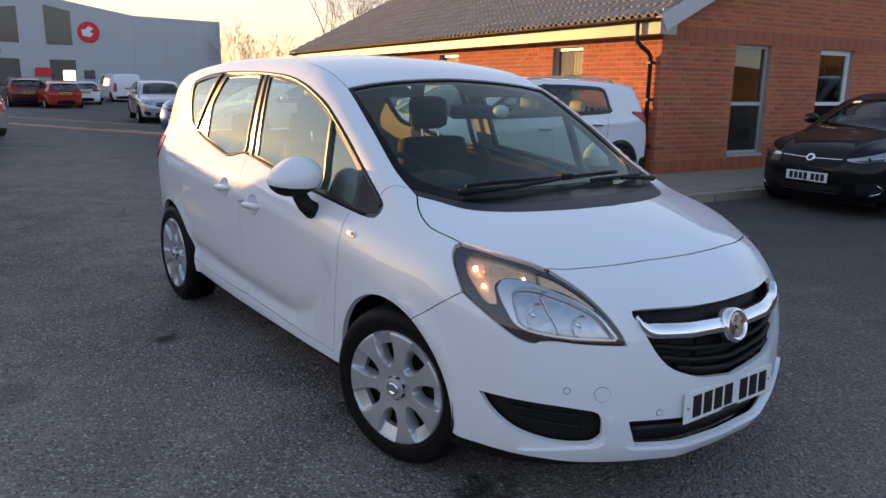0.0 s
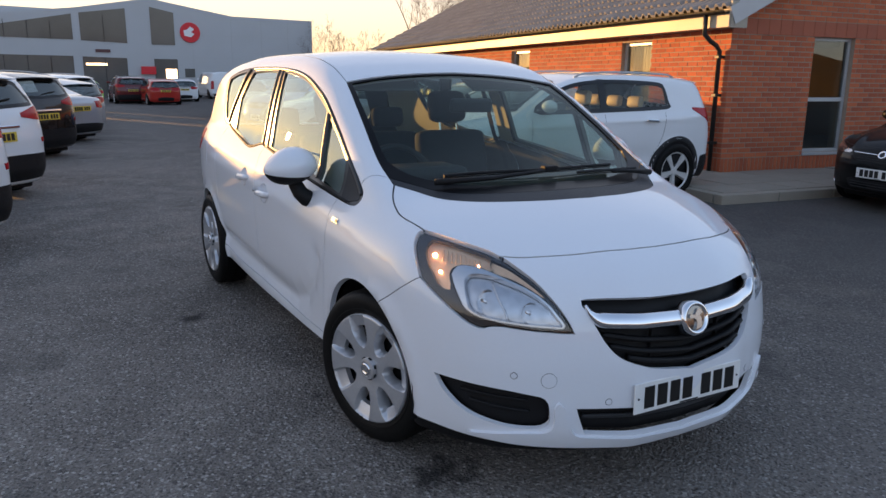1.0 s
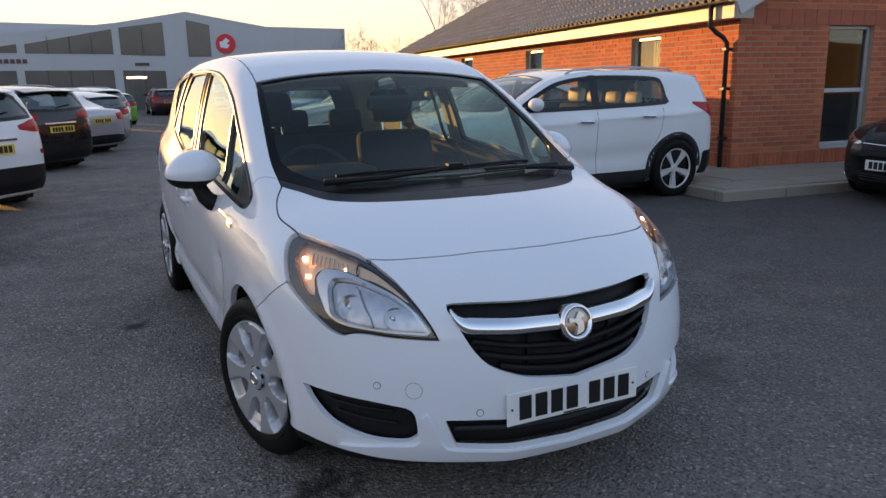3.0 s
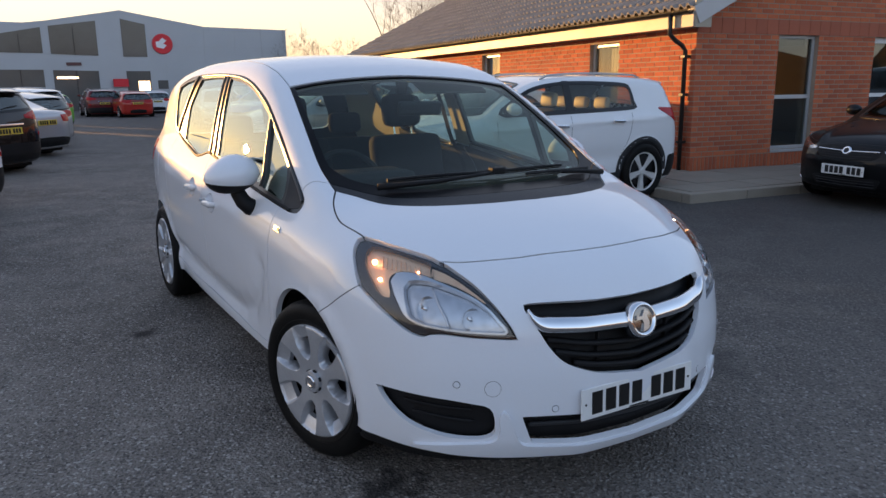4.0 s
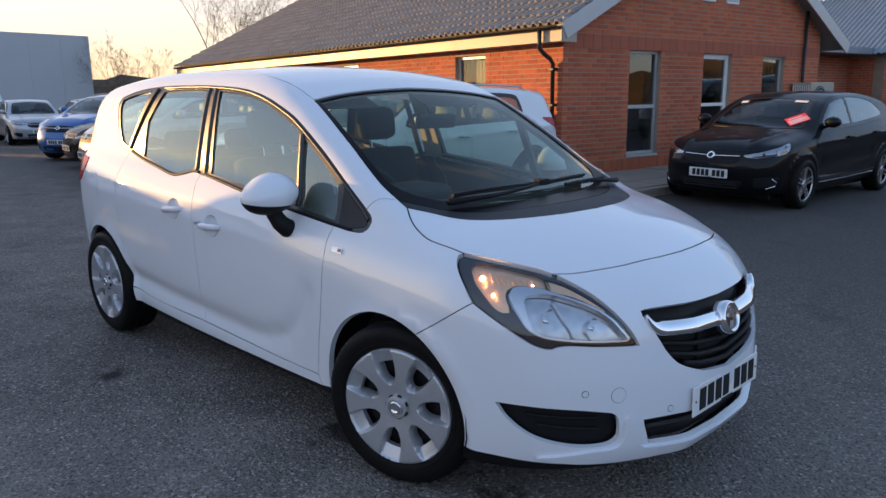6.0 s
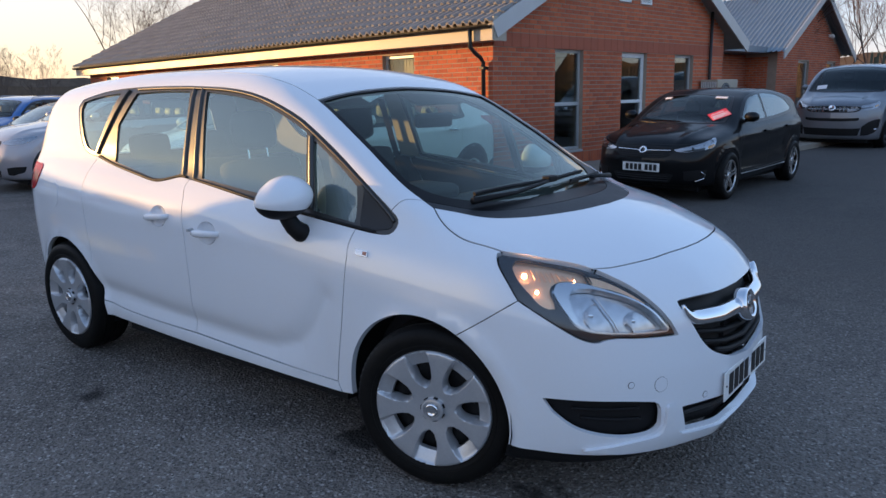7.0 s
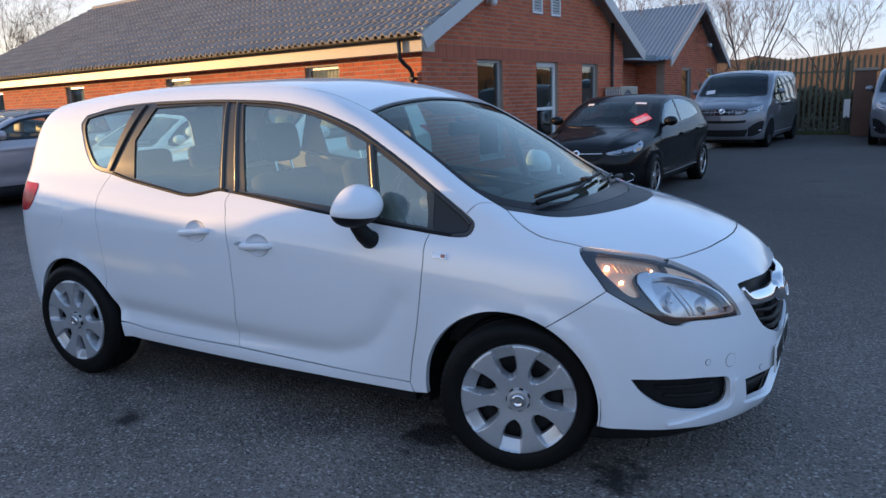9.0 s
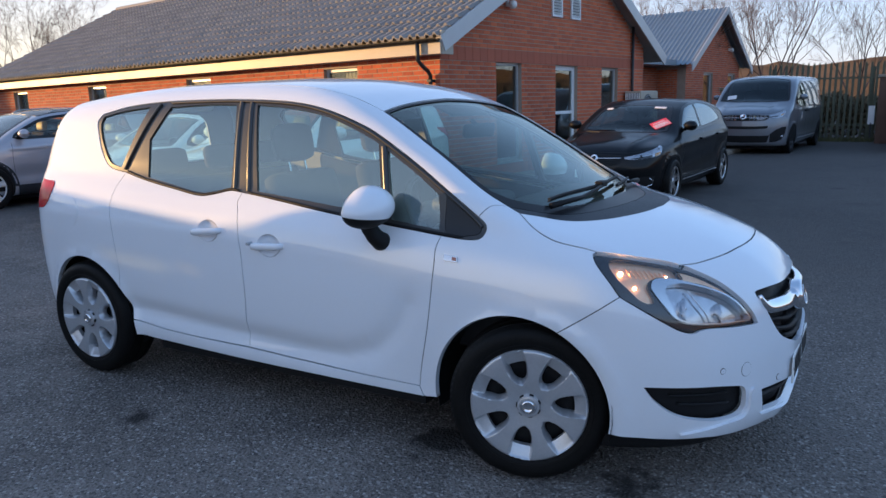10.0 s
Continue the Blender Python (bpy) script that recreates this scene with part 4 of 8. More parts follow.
HL_REAR = edge(S, "front", [(45.9, 0.782), (47.3, 0.835), (48.6, 0.885), (48.6, 0.917), (47.6, 0.925)])
hr = HL_REAR[-1]
HL_TOP = edge(S, "front", [(47.6, 0.925), (42.8, 0.914), (34.6, 0.886), (31.7, 0.869)])
HL_INNER = edge(S, "front", [(31.7, 0.869), (30.2, 0.858), (26.4, 0.812), (23.4, 0.750), (21.4, 0.690), (20.3, 0.643)])
HL_LOW = edge(S, "front", [(20.3, 0.643), (26.9, 0.652), (31.0, 0.660), (33.2, 0.656), (34.4, 0.648), (36.6, 0.660), (39.2, 0.692), (42.0, 0.730), (45.9, 0.782)])
BON_SIDE = edge(S, "top", [(hr[0], hr[1]), (-0.752, -0.09), (-0.748, -0.02), (-0.728, 0.05), (-0.690, 0.113)])
BON_FRONT = edge(S, "top", [(HL_INNER[0][0], HL_INNER[0][1]), (-0.50, -0.541), (-0.34, -0.603), (-0.17, -0.637), (0.0, -0.648)])
BON_REAR = edge(S, "top", [(-0.690, 0.113), (-0.625, 0.045), (-0.54, -0.075), (-0.40, -0.175), (-0.2, -0.245), (0.0, -0.268)])
GL_LOW = edge(S, "top", [(-0.690, 0.165), (-0.62, 0.10), (-0.50, -0.01), (-0.35, -0.085), (-0.17, -0.135), (0.0, -0.15)])
WS_SIDE = edge(S, "top", [(-0.690, 0.165), (-0.684, 0.299), (-0.645, 0.569), (-0.606, 0.806)])
WS_TOP = edge(S, "top", [(-0.606, 0.806), (-0.4, 0.828), (0.0, 0.845)])
COWL_END = edge(S, "top", [(-0.690, 0.113), (-0.690, 0.165)], straight=True)
APIL = edge(S, "side", [(AT[-1][1], AT[-1][2]), (0.21, 1.075), (WS_SIDE[0][1], WS_SIDE[0][2])])
ROOF_SEAM = edge(S, "top", [(-0.606, 0.806), (-0.600, 1.1), (-0.590, 1.6), (-0.575, 2.2), (-0.55, 2.98)])
TAILCUT = edge(S, "side", [(2.98, ROOF_SEAM[-1][2]), (3.03, 1.40), (3.07, 1.15), (3.09, 0.9), (3.09, 0.6), (3.07, 0.35), (3.05, 0.27)])
r0 = ARCH_R[0]
REARBOT = edge(S, "side", [(3.05, 0.27), (r0[1], r0[2])], straight=True)
f3 = ARCH_F2[-1]
BUMP_LOW = edge(S, "front", [(math.degrees(math.atan2(-f3[0], 0.45 - f3[1])), f3[2]), (44.7, 0.246), (39.5, 0.240), (33.4, 0.232), (27.5, 0.224), (18, 0.220), (9, 0.210), (0, 0.205)])


def sym(*edges):
    """A loop from the right half's edges and their mirror images."""
    half = list(ring(*edges)) if len(edges) > 1 else list(edges[0])
    if abs(half[0][0]) > abs(half[-1][0]):
        half = half[::-1]
    other = [p * (-1, 1, 1) for p in half[::-1]]
    out = half + other
    q = [out[0]]
    for p in out[1:]:
        if np.linalg.norm(p - q[-1]) > 0.004:
            q.append(p)
    if np.linalg.norm(q[0] - q[-1]) < 0.004:
        q.pop()
    return np.array(q)


# hand cups behind the door handles
HANDLES = ((1.262, 0.852, -4.0), (1.645, 0.893, -6.0))


def cup_outline(yc, zc):
    return [(yc - 0.012 + 0.066 * math.cos(a), zc + 0.003 + 0.050 * math.sin(a)) for a in [2 * math.pi * k / 40 for k in range(40)]]


CUPS = [lift(S, "side", cup_outline(yc, zc)) for yc, zc, _ in HANDLES]
# painted panels
panel("front_door", PAINT, car, S, "rail", ring(SEAM_F, BOT1, SEAM_B, AL2), True, holes=[CUPS[0]], step=0.02)
panel("rear_door", PAINT, car, S, "rail", ring(SEAM_B, BOT2, ARCH_R2, SEAM_R, AL3), True, holes=[CUPS[1]], step=0.02)
panel("wing", PAINT, car, S, "rail", ring(SEAM_F, SILL_END, ARCH_F1, SEAM_BUMP, HL_REAR, BON_SIDE, COWL_END, APIL, AT2, AL1), True)
panel("sill", PAINT, car, S, "rail", ring(SILL_FR, SILL_LOW, ARCH_R3, BOT2, BOT1), True, rim=0.05)
panel("body_side", PAINT, car, S, "rail", ring(APIL, WS_SIDE, ROOF_SEAM, TAILCUT, REARBOT, ARCH_R, SEAM_R, AL4, AT), True)
panel("roof", PAINT, car, S, "top", sym(WS_TOP, ROOF_SEAM, edge(S, "top", [(-0.55, 2.98), (0, 2.98)])), gap=0.003)
panel("bonnet", PAINT, car, S, "top", sym(BON_REAR, BON_SIDE, HL_TOP, BON_FRONT), gap=0.0025)
# black tubes fill the gaps as seals and paint in their deep shade
for nm, e in (("bonnet_seal", BON_FRONT), ("bonnet_seal", BON_SIDE), ("door_seal", SEAM_F), ("door_seal", SEAM_B), ("door_seal", SEAM_R), ("bumper_seal", SEAM_BUMP)):
    e = evenly(np.array(e), 0.02)
    e = e - 0.0062 * S.normal(e)
    for sx in (1, -1):
        bm = bmesh.new()
        tube(bm, [Vector(p * (sx, 1, 1)) for p in e], 0.0034, 6)
        part(nm, bm, GRAIN, car, smooth=True)
panel("cowl", SATIN, car, S, "top", sym(GL_LOW, COWL_END, BON_REAR), off=-0.004, gap=0.001)
GRILLE = sym(edge(S, "front", [(0, 0.744), (6, 0.747), (11.5, 0.753), (17.7, 0.753), (19.0, 0.749), (18.9, 0.736)]),
             edge(S, "front", [(18.9, 0.736), (17.0, 0.667), (15.4, 0.608), (13.3, 0.560), (10, 0.528), (6.5, 0.506), (0, 0.484)]))
FOG = edge(S, "front", [(42.2, 0.450), (37.5, 0.447), (31.0, 0.440), (26.5, 0.426), (24.8, 0.417), (24.0, 0.395), (23.7, 0.345), (23.9, 0.318), (25.7, 0.300),
                        (30.5, 0.304), (36.4, 0.335), (40.2, 0.392), (42.2, 0.450)])[:-1]
LOWG = sym(edge(S, "front", [(0, 0.372), (10, 0.374), (19.6, 0.379)]), edge(S, "front", [(19.6, 0.379), (19.0, 0.34), (18.0, 0.280)]),
           edge(S, "front", [(18.0, 0.280), (15, 0.272), (10, 0.263), (0, 0.248)]))
bump_holes = [GRILLE, FOG, mirrored(FOG), LOWG]
panel("front_bumper", PAINT, car, S, "front", sym(BON_FRONT, HL_INNER, HL_LOW, SEAM_BUMP, ARCH_F2, BUMP_LOW), holes=bump_holes, rim=0.020, gap=0.0015)

# rear end
CHARTS["back"] = (lambda p: np.c_[np.arctan2(-p[:, 0], p[:, 1] - 2.5), p[:, 2]],
                  lambda q: (np.c_[0 * q[:, 0], 0 * q[:, 0] + 2.5, q[:, 1]], np.c_[-2.0 * np.sin(q[:, 0]), 2.5 + 2.0 * np.cos(q[:, 0]), q[:, 1]]))
lowb = lift(S, "back", [(np.arctan2(0.75, 0.6) * k / 10, 0.275) for k in range(10, -1, -1)])
topb = np.array([(x, 2.98, float(lift(S, "top", [(x, 2.98)])[0][2])) for x in np.linspace(-0.55, 0, 10)])
def back_loop(pts, mid):
    """A loop on the tailgate from points (x, z)."""
    h = lift(S, "back", [(np.arctan2(x, 0.72), z) for x, z in pts])
    return evenly(np.vstack([h, mirrored(h[::-1]), h[:1]]), mid)[:-1]


REAR_GLASS = back_loop([(0, 1.445), (0.3, 1.44), (0.50, 1.42), (0.56, 1.36), (0.60, 1.15), (0.55, 1.09), (0.3, 1.075), (0, 1.07)], 0.04)
panel("tailgate", PAINT, car, S, "back", sym(topb, TAILCUT, lowb), holes=[REAR_GLASS], gap=0.002)
for ob in panel("rear_screen", CARGLASS, car, S, "back", REAR_GLASS, off=-0.008, rim=0.0, gap=-0.004, step=0.06):
    ob.visible_shadow = False
bm = bmesh.new()
box(bm, -0.46, 2.99, 1.435, 0.46, 3.165, 1.495, bev=0.022)
part("spoiler", bm, PAINT, car)
LAMP_B = edge(S, "side", [(2.985, 1.075), (2.93, 1.072), (2.918, 1.03), (2.945, 0.965), (2.995, 0.925), (3.07, 0.915)])
panel("tail_lamp", REDLENS, car, S, "rail", np.vstack([LAMP_B, edge(S, "side", [(3.08, 0.94), (3.07, 1.08)])]), True, off=0.004, rim=0.01)
fu = [(2.73 + 0.085 * math.cos(a), 0.92 + 0.085 * math.sin(a)) for a in [2 * math.pi * k / 36 for k in range(36)]]
fl = lift(S, "side", fu)
panel("fuel_flap", PAINT, car, S, "rail", fl, off=0.0015, rim=0.006)

# side glass and its trim
GF = ring(edge(S, "side", [(1.462, 1.482), (1.255, 1.464), (1.054, 1.428), (0.861, 1.360), (0.752, 1.312)]), edge(S, "side", [(0.752, 1.312), (0.69, 1.02)], straight=True),
          edge(S, "side", [(0.69, 1.02), (0.934, 1.046), (1.19, 1.071), (1.386, 1.088)]), edge(S, "side", [(1.386, 1.088), (1.462, 1.482)]))
GQ = ring(edge(S, "side", [(0.700, 1.281), (0.559, 1.197), (0.437, 1.113)]), edge(S, "side", [(0.437, 1.113), (0.412, 0.978)], straight=True),
          edge(S, "side", [(0.412, 0.978), (0.636, 1.006)], straight=True), edge(S, "side", [(0.636, 1.006), (0.700, 1.281)], straight=True))
SAIL = edge(S, "side", [(0.400, 1.120), (0.314, 1.060), (0.248, 1.012), (0.230, 0.985), (0.253, 0.965), (0.378, 0.969), (0.400, 1.120)])[:-1]
GR = ring(edge(S, "side", [(2.050, 1.476), (1.809, 1.486), (1.596, 1.484)]), edge(S, "side", [(1.596, 1.484), (1.570, 1.322), (1.555, 1.10)]),
          edge(S, "side", [(1.555, 1.10), (1.66, 1.076), (1.757, 1.070), (1.9, 1.09), (2.141, 1.126)]), edge(S, "side", [(2.141, 1.126), (2.165, 1.313)], straight=True),
          edge(S, "side", [(2.165, 1.313), (2.050, 1.476)], straight=True))
GC = ring(edge(S, "side", [(2.575, 1.428), (2.42, 1.457), (2.205, 1.478)]), edge(S, "side", [(2.205, 1.478), (2.28, 1.342), (2.362, 1.168)]),
          edge(S, "side", [(2.362, 1.168), (2.43, 1.180), (2.477, 1.206), (2.550, 1.300), (2.587, 1.38), (2.575, 1.428)]))
WINDOWS = [GF, GQ, SAIL, GR, GC]
panel("window_trim", TRIM, car, S, "rail", ring(AL1, AL2, AL3, AL4, AT, AT2), True, holes=WINDOWS, off=-0.003, rim=0.02, gap=0.001)
panel("mirror_base", SATIN, car, S, "rail", SAIL, True, off=-0.002, rim=0.012, gap=0.001)
for nm, g in (("front_window", GF), ("quarterlight", GQ), ("rear_window", GR), ("rear_quarter_window", GC)):
    for ob in panel(nm, CARGLASS, car, S, "rail", g, True, off=-0.010, rim=0.0, gap=-0.004, step=0.06):
        ob.visible_shadow = False
# division strips standing proud, catching the light
def strip(name, pts, w, mat, off=0.002, both=True):
    """A raised strip along a line on the car's side."""
    e = edge(S, "side", pts, 0.02)
    t = np.gradient(e, axis=0)
    n = S.normal(e)
    sd = np.cross(t, n)
    sd /= np.linalg.norm(sd, axis=1, keepdims=True)
    for flip in (1, -1) if both else (1,):
        bm = bmesh.new()
        rows = []
        for p, nn, s in zip(e, n, sd):
            rows.append([bm.verts.new(Vector((p + s * a * w + nn * (b + off)) * (flip, 1, 1))) for a, b in ((-0.5, -0.008), (-0.42, 0.002), (0, 0.005), (0.42, 0.002), (0.5, -0.008))])
        for A, Bq in zip(rows, rows[1:]):
            for k in range(4):
                bm.faces.new((A[k], A[k + 1], Bq[k + 1], Bq[k]))
        part(name, bm, mat, car, smooth=True)


strip("window_divider", [(0.722, 1.30), (0.662, 1.01)], 0.028, TRIM)
strip("window_seal", [(2.125, 1.492), (2.222, 1.342), (2.325, 1.158)][::-1], 0.016, TRIM, 0.004)
strip("pillar_strip", [(1.500, 1.50), (1.440, 1.085)], 0.022, TRIM, 0.001)
strip("pillar_strip", [(1.565, 1.50), (1.528, 1.095)], 0.022, TRIM, 0.001)
strip("belt_moulding", [(0.30, 0.952), (0.631, 0.986), (0.921, 1.017), (1.214, 1.054), (1.43, 1.078)], 0.014, GRAIN, 0.001)
strip("belt_moulding", [(1.50, 1.086), (1.555, 1.088), (1.66, 1.065), (1.743, 1.058), (1.877, 1.074), (2.145, 1.113), (2.30, 1.147)], 0.014, GRAIN, 0.001)
strip("roof_frame_strip", [(2.05, 1.497), (1.809, 1.501), (1.551, 1.500), (1.267, 1.485), (1.063, 1.450), (0.869, 1.387), (0.745, 1.331), (0.565, 1.227), (0.43, 1.140), (0.33, 1.072), (0.262, 1.024), (0.228, 0.995)], 0.016, TRIM, 0.001)

# windscreen, with its dark border
WS = sym(GL_LOW, WS_SIDE, WS_TOP)
inner = sym(edge(S, "top", [(0, -0.045), (-0.20, -0.035), (-0.36, 0.01), (-0.50, 0.08), (-0.60, 0.165), (-0.648, 0.26)]), edge(S, "top", [(-0.648, 0.26), (-0.644, 0.33), (-0.616, 0.56), (-0.584, 0.790)]),
            edge(S, "top", [(-0.584, 0.790), (-0.4, 0.812), (0, 0.828)]))
panel("windscreen_border", FRIT, car, S, "top", WS, holes=[inner], off=-0.004, rim=0.008, gap=0.002, step=0.06)
panel("windscreen", SCREENGLASS, car, S, "top", WS, off=-0.009, rim=0.0, gap=0.006, step=0.08)[0].visible_shadow = False


# ---- wheels, shared by all cars ----
def flat_mesh(loop, holes, step, depth, rim=0.0):
    """A dished disc in the y-z plane with holes; depth(r, a) gives its x."""
    loops = [np.array(loop)] + [np.array(h) for h in holes]
    lo, hi = loops[0].min(0), loops[0].max(0)
    gx, gy = np.meshgrid(np.arange(lo[0], hi[0], step), np.arange(lo[1], hi[1], step))
    gx[1::2] += step / 2
    g = np.c_[gx.ravel(), gy.ravel()]
    ok = inside(loops[0], g)
    for h in loops[1:]:
        ok &= ~inside(h, g)
    g = g[ok]
    allb = np.vstack(loops)
    near = np.array([np.min(np.hypot(*(allb - p).T)) for p in g])
    verts = np.vstack([allb, g[near > 0.4 * step]])
    es, k = [], 0
    for l in loops:
        es += [(k + i, k + (i + 1) % len(l)) for i in range(len(l))]
        k += len(l)
    v2, _, f2, *_rest = delaunay_2d_cdt([Vector(p) for p in verts], es, [], 0, 1e-6)
    v2 = np.array([tuple(v) for v in v2])
    x = depth(np.hypot(v2[:, 0], v2[:, 1]), np.arctan2(v2[:, 1], v2[:, 0]))
    v = [(a, b, c) for a, (b, c) in zip(x, v2)]
    fs = []
    mids = np.array([v2[list(f)].mean(0) for f in f2])
    keep = inside(loops[0], mids)
    for h in loops[1:]:
        keep &= ~inside(h, mids)
    for f, ok_ in zip(f2, keep):
        if ok_:
            a, b, d = (v2[i] for i in f)
            fs.append(list(f) if np.cross(b - a, d - a) < 0 else list(f)[::-1])
    if rim:
        for l in loops:
            xr = depth(np.hypot(l[:, 0], l[:, 1]), np.arctan2(l[:, 1], l[:, 0]))
            s0, m = len(v), len(l)
            v += [(a, b, c) for a, (b, c) in zip(xr, l)] + [(a + rim, b, c) for a, (b, c) in zip(xr, l)]
            fs += [[s0 + i, s0 + (i + 1) % m, s0 + m + (i + 1) % m, s0 + m + i] for i in range(m)]
    me = bpy.data.meshes.new("disc")
    me.from_pydata(v, [], fs)
    b2 = bmesh.new()
    b2.from_mesh(me)
    bmesh.ops.remove_doubles(b2, verts=b2.verts[:], dist=1e-5)
    b2.to_mesh(me)
    b2.free()
    me.shade_smooth()
    me.set_sharp_from_angle(angle=radians(40))
    return me


def tyre_mesh(R, w, rim_r):
    """A tyre with shoulder blocks and tread grooves, its outer side at -x."""
    bm = bmesh.new()
    h = w / 2
    prof = [(rim_r - 0.012, -h + 0.02), (rim_r, -h + 0.006), (rim_r + 0.012, -h - 0.001), (rim_r + 0.02, -h - 0.003), (rim_r + 0.022, -h - 0.001), ((R + rim_r) / 2, -h - 0.006), (R - 0.028, -h),
            (R - 0.014, -h + 0.010), (R - 0.005, -h + 0.02), (R, -h + 0.034)]
    for g in (-0.5, 0.0, 0.5):
        c = g * w * 0.55
        prof += [(R, c - 0.006), (R - 0.007, c - 0.004), (R - 0.007, c + 0.004), (R, c + 0.006)]
    prof += [(R, h - 0.034), (R - 0.006, h - 0.015), (R - 0.03, h), (rim_r, h - 0.01)]
    n = 144
    rings = spun(bm, prof, n, "x")
    for k in range(n):
        if k % 2:
            for j in (8, 9):
                v = rings[j][k]
                v.co.y *= 0.975
                v.co.z *= 0.975
    me = mesh_of(bm, "tyre", True)
    me.set_sharp_from_angle(angle=radians(38))
    return me


def seven_cover(R):
    """The silver seven-spoke cover of radius R: broad spokes between scooped openings."""
    def half(r):
        return np.interp(r / R, [0.36, 0.44, 0.55, 0.7, 0.85, 1.0], [0.0, 0.095, 0.155, 0.190, 0.205, 0.205]) * R

    def depth(r, a):
        q = (a - math.pi / 2 + 0.29 + math.pi / 7) % (2 * math.pi / 7) - math.pi / 7
        s = np.clip((half(r) - np.abs(q) * r) / 0.010, 0, 1)
        s = s * s * (3 - 2 * s) * np.clip((r / R - 0.36) / 0.07, 0, 1)
        base = np.interp(r / R, [0, 0.2, 0.55, 0.85, 0.96, 0.985, 1.0], [-0.090, -0.094, -0.103, -0.108, -0.108, -0.104, -0.094])
        return base + 0.034 * s * np.interp(r / R, [0.4, 0.70, 0.955, 0.975], [0.7, 1, 0.30, 0.0])

    holes = []
    for k in range(7):
        a0 = math.pi / 2 - 0.29 + 2 * math.pi * k / 7
        ctl = [(0.425, 0.0), (0.45, 0.055), (0.53, 0.112), (0.64, 0.138), (0.735, 0.150), (0.755, 0.135), (0.765, 0.0), (0.755, -0.135), (0.735, -0.150), (0.64, -0.138), (0.53, -0.112), (0.45, -0.055), (0.425, 0.0)]
        p = spline(ctl, 5)[:-1] * R
        holes.append(np.c_[p[:, 0] * math.cos(a0) - p[:, 1] * math.sin(a0), p[:, 0] * math.sin(a0) + p[:, 1] * math.cos(a0)])
    loop = [(R * math.cos(2 * math.pi * k / 90), R * math.sin(2 * math.pi * k / 90)) for k in range(90)]
    return flat_mesh(loop, holes, 0.0048, depth, 0.022)


def alloy(R, n, width=0.30, twin=0.0, flare=0.6):
    """An open alloy wheel with n spokes."""
    bm = bmesh.new()
    spun(bm, [(R, -0.085), (R - 0.004, -0.1), (R - 0.012, -0.1), (R - 0.020, -0.086)], 56)
    for k in range(n):
        for t in ((-twin, twin) if twin else (0,)):
            m = Matrix.Rotation(2 * math.pi * k / n, 4, "X") @ Matrix.Translation((0, t, 0))
            vs = []
            for r, w, d in ((0.03, flare, -0.082), (R * 0.5, (flare + 0.9) / 2, -0.085), (R - 0.012, 1.0, -0.095)):
                vs.append([bm.verts.new(m @ Vector((x, s * w * width * R / 2 * (0.5 if twin else 1), r))) for x, s in ((d, -0.7), (d, 0.7), (d + 0.03, 1), (d + 0.03, -1))])
            for a, b in zip(vs, vs[1:]):
                for i in range(4):
                    bm.faces.new((a[i], a[(i + 1) % 4], b[(i + 1) % 4], b[i]))
    spun(bm, [(0.001, -0.09), (0.04, -0.09), (0.05, -0.08), (0.05, -0.03)], 20)
    me = mesh_of(bm, "alloy", True)
    me.set_sharp_from_angle(angle=radians(30))
    return me


def backing_mesh(R):
    bm = bmesh.new()
    spun(bm, [(0.001, -0.035), (R * 0.55, -0.035), (R * 0.62, -0.045), (R * 0.97, -0.03), (R * 0.97, 0.09), (0.001, 0.09)], 40)
    return mesh_of(bm, "wheel", True)


def cap_mesh(r, x):
    bm = bmesh.new()
    spun(bm, [(0.001, x - 0.012), (r * 0.62, x - 0.011), (r * 0.68, x - 0.007), (r * 0.74, x - 0.013), (r * 0.95, x - 0.011), (r, x - 0.004), (r, x + 0.01)], 28)
    me = mesh_of(bm, "cap", True)
    me.set_sharp_from_angle(angle=radians(30))
    return me


def add_wheels(parent, spots, tyre, rim, rim_mat, backing, cap=None, steer=0.0, steer_front=(), rim_name="rim"):
    """Four wheels at (x, y, z); the right ones face -x, the left ones +x."""
    for i, (x, y, z) in enumerate(spots):
        turn = steer if i in steer_front else 0.0
        m = pose(x, y, z, 0, 0, turn) @ pose(0, 0, 0, 37 * i, 0, 0 if x < 0 else 180)
        w = part("wheel", backing, GRAIN, parent, at=m)
        part("tyre", tyre, RUBBER, w)
        part(rim_name, rim, rim_mat, w)
        if cap:
            part("centre_cap", cap, SILVER, w, "ringed silver centre cap")
            part("cap_emblem", EMBLEM, CHROME, w, "round chrome emblem")
            for k in range(7):
                part("cap_notch", NOTCH, GRAIN, w, at=Matrix.Rotation(2 * math.pi * (k + 0.3) / 7, 4, "X"))


bm = bmesh.new()
box(bm, -0.1030, -0.0085, 0.0385, -0.092, 0.0085, 0.0485, None, 0.002)
NOTCH = mesh_of(bm, "cap_notch")
bm = bmesh.new()
spun(bm, [(0.001, -0.112), (0.008, -0.113), (0.013, -0.111), (0.017, -0.116), (0.023, -0.117), (0.027, -0.112), (0.027, -0.10)], 28)
EMBLEM = mesh_of(bm, "cap_emblem", True)
EMBLEM.materials.append(CHROME)
NOTCH.materials.append(GRAIN)
TY1, COVER, BACK1, CAP1 = tyre_mesh(0.320, 0.205, 0.229), seven_cover(0.231), backing_mesh(0.229), cap_mesh(0.045, -0.098)
for me, mm in ((TY1, RUBBER), (COVER, SILVER), (BACK1, GRAIN), (CAP1, SILVER)):
    me.materials.append(mm)
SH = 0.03
